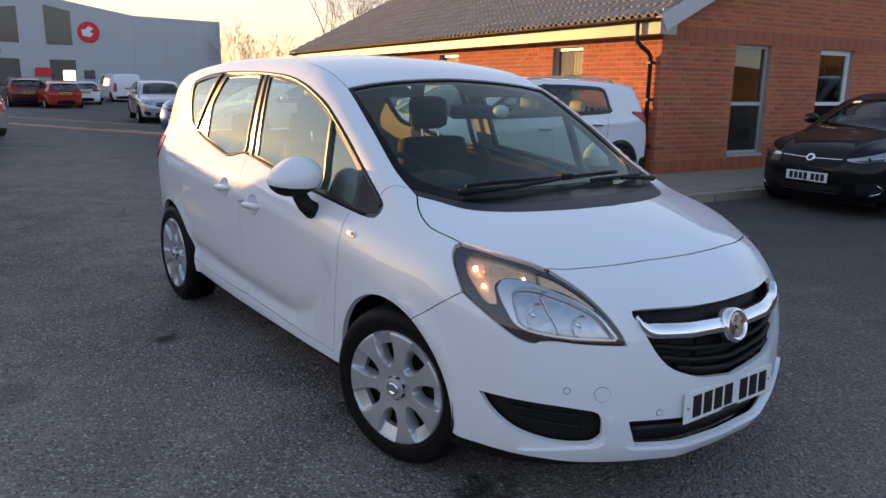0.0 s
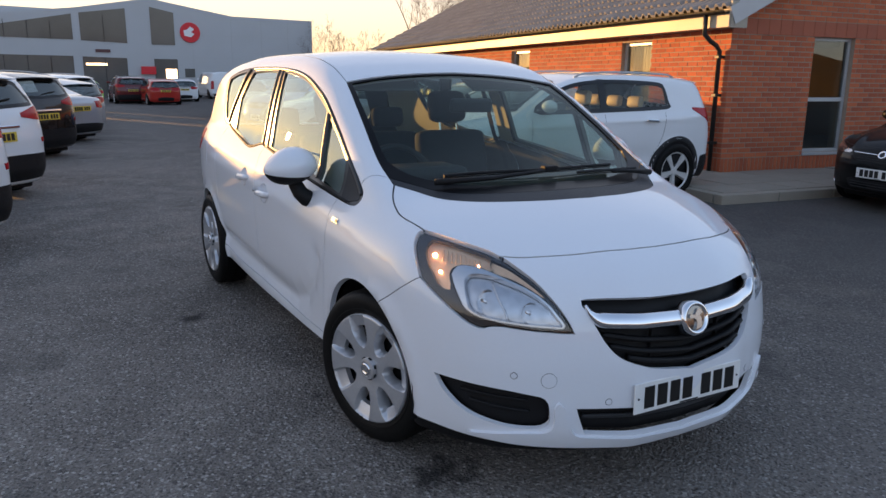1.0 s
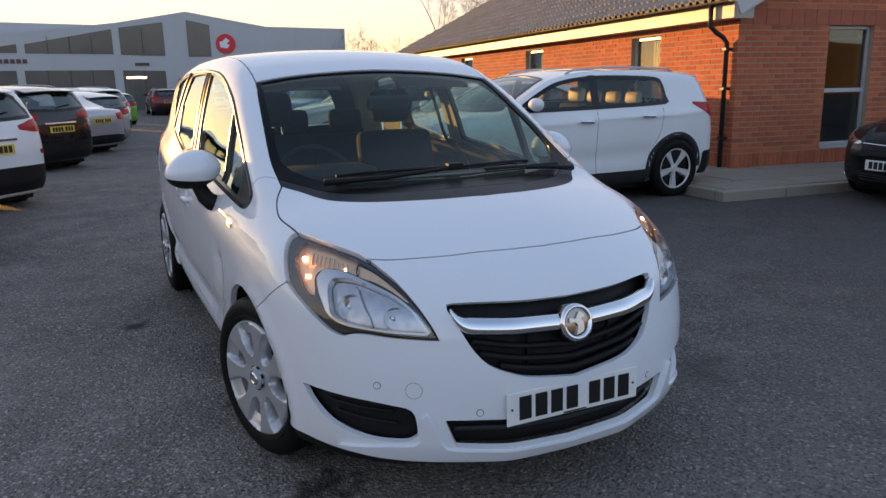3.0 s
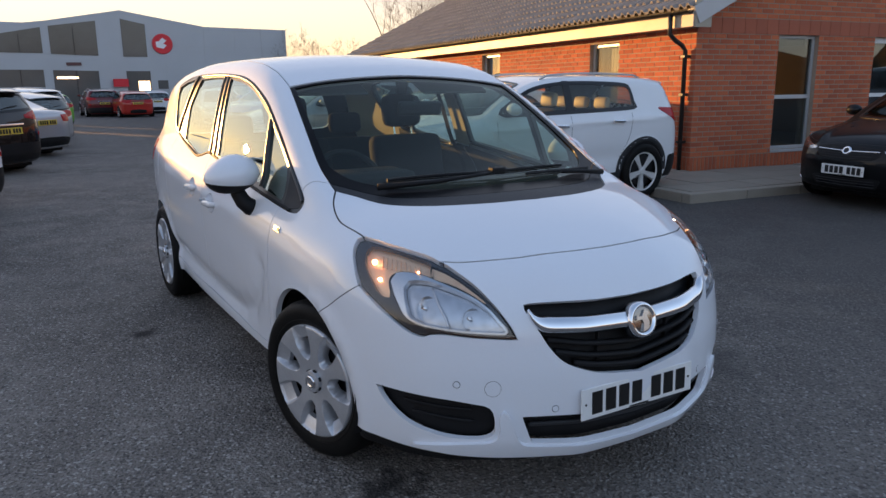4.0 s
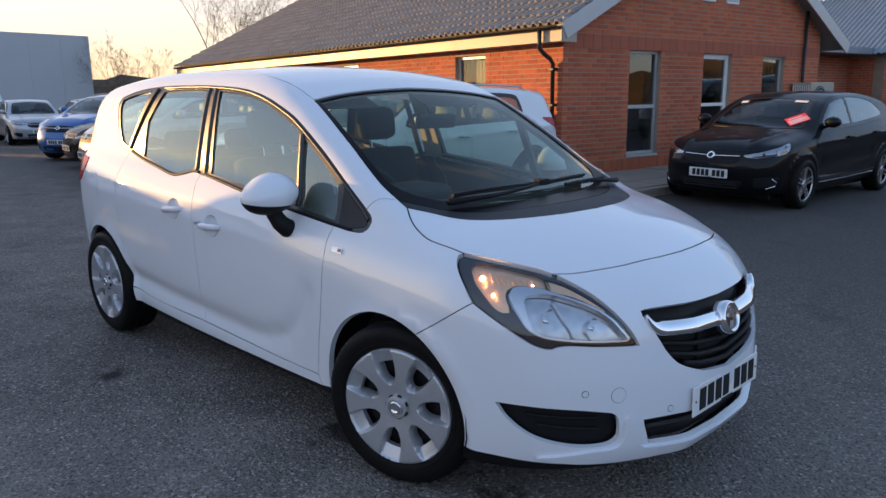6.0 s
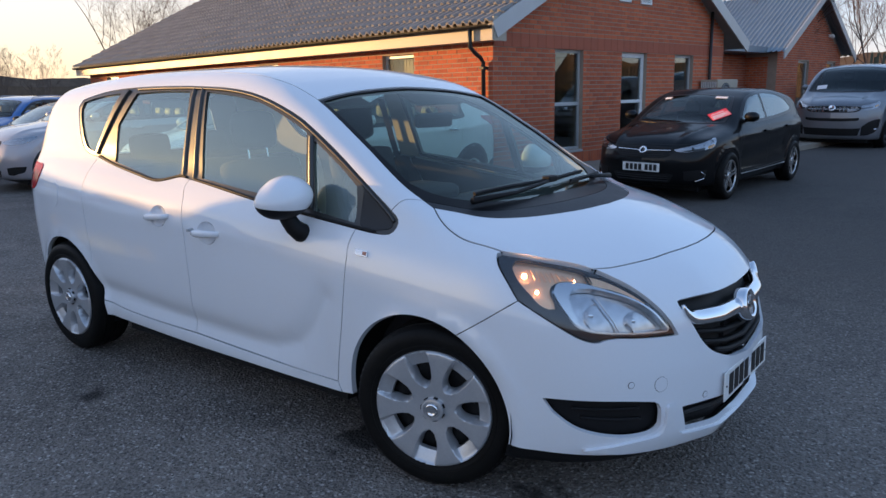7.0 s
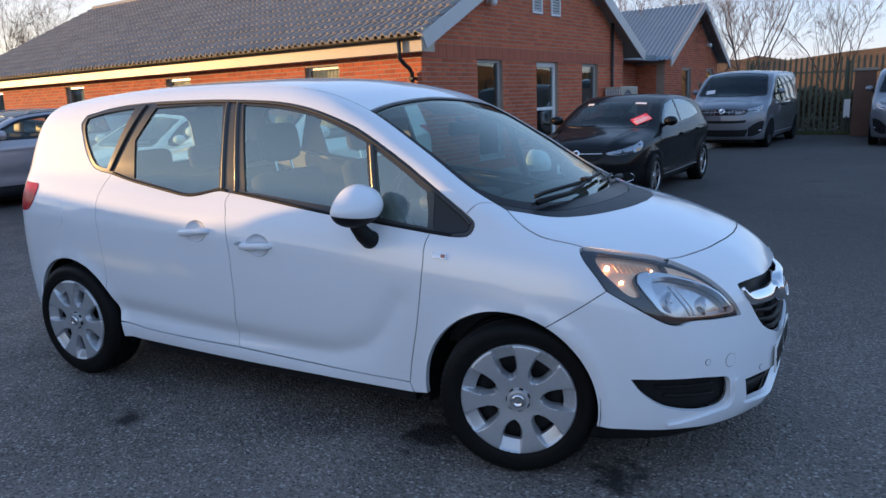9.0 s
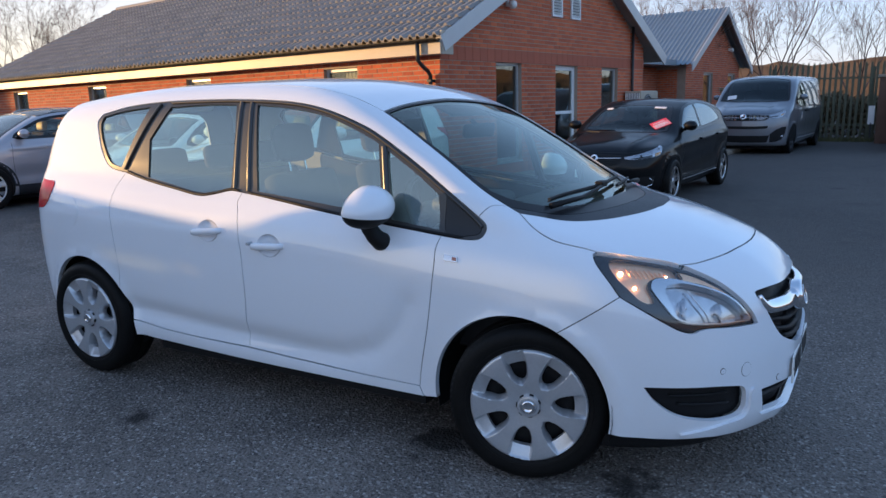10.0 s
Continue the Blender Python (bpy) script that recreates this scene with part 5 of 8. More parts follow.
add_wheels(car, [(-0.775, 0.018, 0.32), (-0.785, 2.645, 0.32), (0.775, -0.03, 0.32), (0.785, 2.60, 0.32)], TY1, COVER, SILVER, BACK1, CAP1, 17.0, (0, 2), "wheel_cover")

# wheel housings and floor pan
for yc in (FY, RY):
    for sx in (-1, 1):
        bm = bmesh.new()
        r_ = []
        for x in (0.45, 0.835):
            r_.append([bm.verts.new((sx * x, yc + 0.375 * math.cos(a), 0.315 + 0.375 * math.sin(a))) for a in [math.pi * (-0.08 + 1.16 * k / 20) for k in range(21)]])
        for k in range(20):
            bm.faces.new((r_[0][k], r_[0][k + 1], r_[1][k + 1], r_[1][k]))
        bm.faces.new(r_[0])
        part("wheel_housing", bm, GRAIN, car, smooth=False)
bm = bmesh.new()
box(bm, -0.46, -0.62, 0.20, 0.46, 3.15, 0.32)
box(bm, -0.80, 0.50, 0.20, 0.80, 2.16, 0.30)
part("floor_pan", bm, GRAIN, car)
bm = bmesh.new()
box(bm, -0.58, -0.56, 0.195, 0.58, -0.36, 0.235)
part("undertray", bm, GRAIN, car)

# black air dam under the front bumper, with a drain clip
bm = bmesh.new()
half_ = [p for p in BUMP_LOW if p[1] < -0.30]
low_ = np.vstack([half_, mirrored(np.array(half_)[::-1])])
rows = [[bm.verts.new((p[0] * f, p[1] + g, z)) for p in low_] for f, g, z in ((0.985, 0.012, 0.245), (0.970, 0.026, 0.198), (0.963, 0.034, 0.186), (0.94, 0.055, 0.186), (0.94, 0.06, 0.21))]
for A, Bq in zip(rows, rows[1:]):
    for i in range(len(low_) - 1):
        bm.faces.new((A[i], A[i + 1], Bq[i + 1], Bq[i]))
part("air_dam", bm, GRAIN, car, smooth=True)
bm = bmesh.new()
box(bm, -0.372, -0.640, 0.190, -0.350, -0.622, 0.235, bev=0.003)
part("drain_clip", bm, SATIN, car)

# linings
panel("headliner", BEIGE, car, S, "top", sym(WS_TOP, ROOF_SEAM, edge(S, "top", [(-0.55, 2.98), (0, 2.98)])), off=-0.035, rim=0.0, step=0.1)
panel("pillar_lining", BEIGE, car, S, "rail", ring(APIL, WS_SIDE, ROOF_SEAM, TAILCUT, REARBOT, ARCH_R, SEAM_R, AL4, AT), True, off=-0.03, rim=0.0, step=0.08)
panel("pillar_cover", BEIGE, car, S, "rail", edge(S, "side", [(1.40, 1.07), (1.435, 1.28), (1.475, 1.49), (1.60, 1.495), (1.575, 1.30), (1.56, 1.08), (1.40, 1.07)], straight=True)[:-1], True, off=-0.032, rim=0.0, step=0.06)
panel("door_card", DASH, car, S, "rail", ring(SEAM_F, BOT1, SEAM_B, AL2), True, off=-0.045, rim=0.0, step=0.1)
panel("door_card", DASH, car, S, "rail", ring(SEAM_B, BOT2, ARCH_R2, SEAM_R, AL3), True, off=-0.045, rim=0.0, step=0.1)
panel("tailgate_lining", DASH, car, S, "back", sym(topb, TAILCUT, lowb), off=-0.03, rim=0, step=0.1,
      holes=[REAR_GLASS])

# dashboard, wheel, seats
bm = bmesh.new()
prof = [(-0.10, 0.955), (0.10, 0.985), (0.34, 1.015), (0.46, 1.0), (0.56, 0.93), (0.58, 0.70), (0.50, 0.45), (-0.10, 0.45)]
va, vb = ([bm.verts.new((x, y, z)) for y, z in prof] for x in (-0.70, 0.70))
bm.faces.new(va)
bm.faces.new(vb[::-1])
for i in range(len(prof)):
    j = (i + 1) % len(prof)
    bm.faces.new((va[i], vb[i], vb[j], va[j]))
bmesh.ops.bevel(bm, geom=bm.edges[:], offset=0.02, segments=2, affect="EDGES", profile=0.5)
dash = part("dashboard", bm, DASH, car, smooth=True)
bm = bmesh.new()
box(bm, -0.58, 0.36, 1.0, -0.18, 0.60, 1.07, bev=0.03)
part("instrument_hood", bm, DASH, dash, smooth=True)
bm = bmesh.new()
m = pose(-0.37, 0.70, 0.965, 62, 0, 0)
ringpts = [m @ Vector((0.185 * math.cos(a), 0.185 * math.sin(a), 0)) for a in [2 * math.pi * k / 40 for k in range(41)]]
tube(bm, ringpts, 0.015, 10, False)
tube(bm, [m @ Vector((-0.17, 0, -0.01)), m @ Vector((0.17, 0, -0.01))], 0.018, 8)
tube(bm, [m @ Vector((0, 0, -0.01)), m @ Vector((0, -0.17, -0.01))], 0.018, 8)
hubv = [v for ring_ in spun(bm, [(0.001, 0.012), (0.06, 0.008), (0.07, -0.03)], 20, "z") for v in ring_]
bmesh.ops.transform(bm, matrix=m, verts=hubv)
part("steering_wheel", bm, DASH, car, smooth=True)


def padded(w, d, h, m, bev=0.04):
    bm = bmesh.new()
    box(bm, -w / 2, -d / 2, 0, w / 2, d / 2, h, m, bev)
    bmesh.ops.subdivide_edges(bm, edges=bm.edges[:], cuts=1, use_grid_fill=True)
    bmesh.ops.smooth_vert(bm, verts=bm.verts[:], factor=0.5, use_axis_x=True, use_axis_y=True, use_axis_z=True)
    return bm


for x in (-0.37, 0.37):
    seat = part("front_seat", padded(0.50, 0.52, 0.20, pose(x, 1.12, 0.42, 6)), CLOTH, car, smooth=True)
    part("seat_back", padded(0.48, 0.13, 0.64, pose(x, 1.36, 0.52, -14), 0.05), CLOTH, seat, smooth=True)
    part("headrest", padded(0.26, 0.11, 0.20, pose(x, 1.535, 1.185, -8), 0.05), CLOTH, seat, smooth=True)
    for dx in (-0.06, 0.06):
        bm = bmesh.new()
        tube(bm, [(x + dx, 1.515, 1.12), (x + dx, 1.535, 1.21)], 0.006, 8)
        part("headrest_post", bm, CHROME, seat)
rear = part("rear_seat", padded(1.24, 0.5, 0.2, pose(0, 2.05, 0.42, 6)), CLOTH, car, smooth=True)
part("seat_back", padded(1.24, 0.13, 0.56, pose(0, 2.30, 0.52, -14), 0.05), CLOTH, rear, smooth=True)
for x in (-0.40, 0.0, 0.40):
    part("headrest", padded(0.25, 0.09, 0.15, pose(x, 2.46, 1.09, -8), 0.04), CLOTH, rear, smooth=True)
bm = bmesh.new()
box(bm, -0.11, -0.02, -0.035, 0.11, 0.02, 0.035, pose(0, 0.66, 1.335, 15, 0, -12), 0.015)
tube(bm, [(0, 0.66, 1.35), (0, 0.70, 1.385)], 0.012, 8)
part("rear_view_mirror", bm, DASH, car)
VISOR = surf("grey_visor", (0.16, 0.16, 0.16), 0.8, var=0.05)
for x in (-0.36, 0.36):
    bm = bmesh.new()
    box(bm, -0.2, -0.08, -0.008, 0.2, 0.08, 0.008, pose(x, 0.97, 1.435, 24), 0.006)
    part("sun_visor", bm, VISOR, car)
# seat belts on the middle pillars
for sx in (-1, 1):
    bm = bmesh.new()
    e = lift(S, "side", [(1.60 - 0.05 * k / 8, 1.42 - 0.55 * k / 8) for k in range(9)])
    for a, b in zip(e, e[1:]):
        q = [Vector(((p[0] + dx) * -sx, p[1] + dy, p[2])) for p, dx, dy in ((a, 0.065, -0.025), (a, 0.065, 0.025), (b, 0.065, 0.025), (b, 0.065, -0.025))]
        bm.faces.new([bm.verts.new(v) for v in q])
    bmesh.ops.solidify(bm, geom=bm.faces[:], thickness=0.002)
    part("seat_belt", bm, CLOTH, car)

# ---- headlamps ----
HEAD = ring(HL_REAR, HL_TOP, HL_INNER, HL_LOW)
MAINL = edge(S, "front", [(40.0, 0.812), (39.0, 0.839), (36.2, 0.841), (33.0, 0.828), (27.4, 0.787), (24.3, 0.745), (22.6, 0.700), (21.6, 0.662), (24.5, 0.662), (28.7, 0.668),
                          (32.5, 0.676), (35.2, 0.686), (37.2, 0.708), (38.3, 0.743), (39.3, 0.778), (40.0, 0.812)])[:-1]
TURN = edge(S, "front", [(45.9, 0.884), (45.2, 0.904), (42.5, 0.902), (39.8, 0.896), (36.1, 0.881), (33.4, 0.866), (33.2, 0.832), (36.4, 0.844), (38.8, 0.845), (40.1, 0.838), (40.8, 0.812), (40.3, 0.764),
                         (42.2, 0.774), (43.8, 0.812), (45.3, 0.850), (45.9, 0.884)])[:-1]
STRIPL = edge(S, "front", [(33.0, 0.861), (30.2, 0.843), (27.7, 0.815), (25.4, 0.780), (24.5, 0.760), (27.4, 0.797), (30.0, 0.819), (32.7, 0.833), (33.0, 0.861)])[:-1]
GLINT = surf("sun_glint_glow", (1.0, 0.56, 0.24), 0.4, emit=18.0, var=0)
RINGM = surf("satin_chrome", (0.62, 0.63, 0.65), 0.22, 1.0, var=0.05)
# orange tint carries the warm glow of sunlight inside the lamp
GLOWREF = surf("indicator_reflector", (1.0, 0.56, 0.34), 0.30, 0.75, var=0.15, scale=18, fine=60, bump=0.3, bscale=30)
for flip in (False, True):
    data = panel_mesh(S, "front", HEAD, off=-0.055, rim=0.0, gap=-0.006, step=0.05)
    hl = part("headlamp", to_mesh(data, "headlamp", flip), BEZEL, car, "clear headlamp with chrome reflectors and amber indicator")
    lens = part("lens", to_mesh(panel_mesh(S, "front", HEAD, off=-0.001, rim=0.0, gap=0.003, step=0.03), "lens", flip), LENS, hl)
    lens.visible_shadow = False
    part("bezel", to_mesh(panel_mesh(S, "front", HEAD, holes=[MAINL, TURN, STRIPL], off=-0.014, rim=0.04, gap=0.004, step=0.03), "bezel", flip), BEZEL, hl)
    part("reflector", to_mesh(panel_mesh(S, "front", MAINL, off=-0.042, rim=0.0, gap=-0.004, step=0.02), "reflector", flip), FROST, hl)
    MIN = shrink(CHARTS["front"][0](MAINL) * np.array([0.9, 1]), 0.0055) / np.array([0.9, 1])
    # the ring broadens towards its upper outer corner
    wide = np.clip((np.degrees(MIN[:, 0]) - 27) / 11, 0, 1) * np.clip((MIN[:, 1] - 0.69) / 0.12, 0, 1)
    MIN = MIN - np.stack([np.radians(2.0) * wide, 0.016 * wide], axis=1)
    part("chrome_ring", to_mesh(panel_mesh(S, "front", MAINL, holes=[lift(S, "front", MIN)], off=-0.008, rim=0.03, gap=0.0, step=0.02), "ring", flip), RINGM, hl, "bright chrome ring")
    part("indicator", to_mesh(panel_mesh(S, "front", TURN, off=-0.03, rim=0.0, gap=-0.004, step=0.02), "indicator", flip), GLOWREF, hl, "reflector tinted with the warm glow inside the lamp")
    part("indicator_lens", to_mesh(panel_mesh(S, "front", STRIPL, off=-0.020, rim=0.01, gap=0.0, step=0.02), "indicator_lens", flip), GLOWREF, hl)
    for th, z, r, dp in ((34.2, 0.742, 0.042, 0.040), (27.0, 0.712, 0.036, 0.040)):
        p = lift(S, "front", [(radians(th), z)])[0]
        nn = S.normal(p[None])[0]
        d = Vector((0.12, -0.99, 0.05)).normalized()
        bm = bmesh.new()
        q = d.to_track_quat("Z", "Y").to_matrix().to_4x4()
        rr = spun(bm, [(0.001, -0.030), (r * 0.35, -0.026), (r * 0.7, -0.014), (r, 0.004), (r * 1.05, 0.004)], 28, "z")
        rr2 = spun(bm, [(0.001, 0.006), (0.008, 0.004), (0.009, -0.02)], 14, "z")
        bmesh.ops.transform(bm, matrix=Matrix.Translation(Vector(p) - Vector(nn) * dp) @ q, verts=bm.verts[:])
        if flip:
            bmesh.ops.transform(bm, matrix=Matrix.Diagonal((-1, 1, 1, 1)), verts=bm.verts[:])
        part("lamp_bowl", bm, CHROME, hl, smooth=True)
    # fin between the two chambers
    e = edge(S, "front", [(32.9, 0.806), (31.9, 0.755), (30.9, 0.712), (30.4, 0.676)], 0.012)
    e = e - 0.026 * S.normal(e)
    bm = bmesh.new()
    tube(bm, [Vector(p * ((-1 if flip else 1), 1, 1)) for p in e], 0.0034, 8)
    part("divider", bm, RINGM, hl, smooth=True)
    # ribs of the indicator's reflector
    for k in range(9):
        th = 35.0 + k * 0.92
        e = edge(S, "front", [(th, 0.848 + 0.0010 * k), (th + 0.25, 0.8660 + 0.0022 * k + (0.006 if k > 2 else 0.0))], 0.006)
        e = e - 0.028 * S.normal(e)
        bm = bmesh.new()
        tube(bm, [Vector(p * ((-1 if flip else 1), 1, 1)) for p in e], 0.0026, 6)
        part("reflector_rib", bm, GLOWREF, hl, smooth=True)
    # glowing beads added where sunlight glints through the lens
    for th, z, r, dp in ((44.2, 0.870, 0.0080, 0.027), (42.6, 0.818, 0.0055, 0.027), (35.4, 0.853, 0.0024, 0.026)):
        p = lift(S, "front", [(radians(th), z)])
        p = (p - dp * S.normal(p))[0] * ((-1 if flip else 1), 1, 1)
        bm = bmesh.new()
        bmesh.ops.create_icosphere(bm, subdivisions=2, radius=r, matrix=Matrix.Translation(Vector(p)))
        part("bulb", bm, GLINT, hl, "glowing bead standing in for a sun glint", smooth=True)

# ---- grille ----
gr = part("grille", to_mesh(panel_mesh(S, "front", GRILLE, off=-0.05, rim=0.0, gap=-0.01, step=0.05), "grille"), GRAIN, car, "black slatted grille with a chrome bar")


def swept(name, pts, sec, mat, parent, label="", off=0.0, chart="front", mirror=False):
    """A bar along a line on the shape; sec: (up, out) outline of its section."""
    e = edge(S, chart, pts, 0.015)
    if mirror:
        e = np.vstack([e, mirrored(e[::-1])[1:]]) if abs(e[-1][0]) < abs(e[0][0]) else np.vstack([mirrored(e[::-1]), e[1:]])
    n = S.normal(e)
    t = np.gradient(e, axis=0)
    up = np.cross(n, t)
    up /= np.linalg.norm(up, axis=1, keepdims=True)
    up[up[:, 2] < 0] *= -1
    bm = bmesh.new()
    rows = [[bm.verts.new(Vector(p + u * a + nn * (b + off))) for a, b in (sec(i / (len(e) - 1)) if callable(sec) else sec)] for i, (p, nn, u) in enumerate(zip(e, n, up))]
    m = len(rows[0])
    for A, Bq in zip(rows, rows[1:]):
        for k in range(m):
            bm.faces.new((A[k], A[(k + 1) % m], Bq[(k + 1) % m], Bq[k]))
    bm.faces.new(rows[0])
    bm.faces.new(rows[-1][::-1])
    return part(name, bm, mat, parent, label, smooth=True)


def bar_sec(s):
    """Chrome bar, thin at its turned-up ends."""
    h = 0.029 * min(1.0, 0.18 + 4.5 * min(s, 1 - s) * 2)
    return [(-h, -0.02), (-h * 0.96, 0.006), (-h * 0.72, 0.017), (-h * 0.35, 0.021), (h * 0.3, 0.017), (h * 0.85, 0.006), (h, -0.004), (h, -0.02)]


swept("chrome_bar", [(18.5, 0.735), (17.7, 0.709), (16.0, 0.688), (12, 0.682), (6, 0.675), (0, 0.668)], bar_sec, CHROME, gr, "polished chrome bar", off=-0.004, mirror=True)
SLAT = [(-0.008, -0.03), (-0.010, -0.004), (-0.004, 0.002), (0.006, -0.002), (0.008, -0.03)]
for a, za, zb in ((15.7, 0.638, 0.592), (14.6, 0.597, 0.550), (11.8, 0.557, 0.514)):
    swept("slat", [(a, za), (a * 0.66, (2 * za + zb) / 3 - 0.004), (a * 0.33, (za + 2 * zb) / 3 - 0.004), (0, zb)], SLAT, GRAIN, gr, off=-0.012, mirror=True)
for x in (-0.16, 0.16):
    bm = bmesh.new()
    yy = float(lift(S, "front", [(math.atan2(-x, 1.3), 0.6)])[0][1])
    box(bm, x - 0.003, yy + 0.03, 0.53, x + 0.003, yy + 0.045, 0.70)
    part("upright", bm, GRAIN, gr)
ec = lift(S, "front", [(0.0, 0.662)])[0]
en = S.normal(ec[None])[0]
EM = Matrix.Translation(Vector(ec) + Vector(en) * 0.012) @ Vector(en).to_track_quat("Z", "Y").to_matrix().to_4x4()
bm = bmesh.new()
spun(bm, [(0.044, 0.008), (0.050, 0.016), (0.058, 0.014), (0.063, 0.002), (0.064, -0.03)], 44, "z")
bmesh.ops.transform(bm, matrix=EM, verts=bm.verts[:])
emb = part("round_emblem", bm, CHROME, gr, "round chrome emblem", smooth=True)
bm = bmesh.new()
spun(bm, [(0.001, 0.010), (0.03, 0.010), (0.046, 0.008)], 36, "z")
bmesh.ops.transform(bm, matrix=EM, verts=bm.verts[:])
part("emblem_face", bm, surf("tinted_chrome_face", (0.30, 0.28, 0.26), 0.14, 0.95, var=0.1), emb, smooth=True)
bm = bmesh.new()
out = spline([(-0.012, -0.040), (0.016, -0.030), (0.020, -0.005), (0.012, 0.012), (0.026, 0.020), (0.006, 0.034), (-0.010, 0.014), (-0.030, 0.018), (-0.034, 0.004), (-0.014, 0.002), (-0.004, -0.012), (-0.012, -0.040)], 4)[:-1]
lo_, hi_ = [bm.verts.new((a, b, 0.010)) for a, b in out], [bm.verts.new((a, b, 0.017)) for a, b in out]
bm.faces.new(hi_)
for i in range(len(out)):
    bm.faces.new((lo_[i], lo_[(i + 1) % len(out)], hi_[(i + 1) % len(out)], hi_[i]))
bmesh.ops.transform(bm, matrix=EM, verts=bm.verts[:])
part("emblem_shape", bm, RINGM, emb)

# fog recesses, lower intake
for flip in (False, True):
    fg = part("fog_recess", to_mesh(panel_mesh(S, "front", FOG, off=-0.035, rim=0.0, gap=-0.008, step=0.03), "fog_recess", flip), GRAIN, car)
    for z0, z1, a0, a1 in ((0.408, 0.398, 38.0, 27.0), (0.372, 0.352, 36.5, 26.5)):
        e = [(a0, z0), ((a0 + a1) / 2, (z0 + z1) / 2), (a1, z1)]
        ob = swept("rib", e, [(-0.004, -0.01), (-0.004, 0.004), (0.004, 0.004), (0.004, -0.01)], GRAIN, fg, off=-0.028)
        if flip:
            ob.data.transform(Matrix.Diagonal((-1, 1, 1, 1)))
            ob.data.flip_normals()
li = part("lower_intake", to_mesh(panel_mesh(S, "front", LOWG, off=-0.04, rim=0.0, gap=-0.01, step=0.05), "lower_intake"), GRAIN, car)
swept("intake_rib", [(18.4, 0.335), (9, 0.330), (0, 0.322)], [(-0.006, -0.02), (-0.006, 0.0), (0.006, 0.0), (0.006, -0.02)], SATIN, li, off=-0.022, mirror=True)
# raised lip of the bumper round the intake
LIP = sym(edge(S, "front", [(0, 0.243), (10, 0.256), (16, 0.266), (19.2, 0.277), (20.2, 0.30), (21.0, 0.345), (21.6, 0.385), (22.4, 0.405)]),
          edge(S, "front", [(22.4, 0.405), (23.0, 0.385), (22.9, 0.330), (23.4, 0.300), (24.8, 0.289), (29, 0.283), (36, 0.262)]),
          edge(S, "front", [(36, 0.262), (31, 0.243), (25, 0.231), (18, 0.224), (9, 0.214), (0, 0.209)]))
panel("bumper_lip", PAINT, car, S, "front", LIP, off=0.013, rim=0.016, gap=0.0, step=0.04)
for th, z in ((29.2, 0.495), (14.9, 0.403)):
    for flip in (1, -1):
        c = lift(S, "front", [(radians(th), z)])[0]
        nn = Vector(S.normal(c[None])[0])
        for nm, r, h, mt in (("sensor_ring", 0.0125, 0.0012, TRIM), ("sensor", 0.0105, 0.0022, PAINT)):
            bm = bmesh.new()
            spun(bm, [(0.0005, h), (r - 0.001, h), (r, h - 0.001), (r, -0.004)], 24, "z")
            bmesh.ops.transform(bm, matrix=Matrix.Diagonal((flip, 1, 1, 1)) @ Matrix.Translation(Vector(c)) @ nn.to_track_quat("Z", "Y").to_matrix().to_4x4(), verts=bm.verts[:])
            part(nm, bm, mt, car)
c = lift(S, "front", [(radians(24.0), 0.482)])[0]
nn = Vector(S.normal(c[None])[0])
for nm, r, h, mt in (("tow_gap", 0.0275, 0.0006, SATIN), ("tow_cover", 0.0262, 0.0014, PAINT)):
    bm = bmesh.new()
    spun(bm, [(0.0005, h), (r - 0.001, h), (r, h - 0.0008), (r, -0.004)], 36, "z")
    bmesh.ops.transform(bm, matrix=Matrix.Translation(Vector(c)) @ nn.to_track_quat("Z", "Y").to_matrix().to_4x4(), verts=bm.verts[:])
    part(nm, bm, mt, car)


# number plate with plain bars
def number_plate(parent, m, mat, w=0.52, h=0.111, bars=7, spot=True):
    """A plate facing -y at the pose m; its characters are plain bars."""
    bm = bmesh.new()
    box(bm, -w / 2, -0.006, -h / 2, w / 2, 0.0, h / 2, m, 0.003)
    pl = part("number_plate", bm, mat, parent, "plate with black characters")
    pitch = (w - 0.06) / (bars + 0.6)
    x = -w / 2 + 0.045
    for k in range(bars):
        if k == 4:
            x += pitch * 0.5
        bm = bmesh.new()
        box(bm, x, -0.0085, -0.0395 * h / 0.111, x + pitch * 0.74, -0.0055, 0.0395 * h / 0.111, m)
        part("character_bar", bm, INK, pl)
        x += pitch
    if spot:
        for sx in (-1, 1):
            bm = bmesh.new()
            spun(bm, [(0.0005, -0.008), (0.004, -0.008), (0.004, -0.004)], 12, "y", (sx * (w / 2 - 0.018), 0, 0))
            bmesh.ops.transform(bm, matrix=m, verts=bm.verts[:])
            part("fixing", bm, INK, pl)
        bm = bmesh.new()
        box(bm, -0.045, -0.0075, -h / 2 + 0.003, 0.045, -0.0055, -h / 2 + 0.008, m)
        part("maker_bar", bm, INK, pl)
    return pl


number_plate(car, pose(-0.008, -0.868, 0.412, -2, 0, 0.0), PLATE_W)
bm = bmesh.new()
box(bm, -0.20, -0.866, 0.37, 0.20, -0.83, 0.45)
part("plate_holder", bm, GRAIN, car)

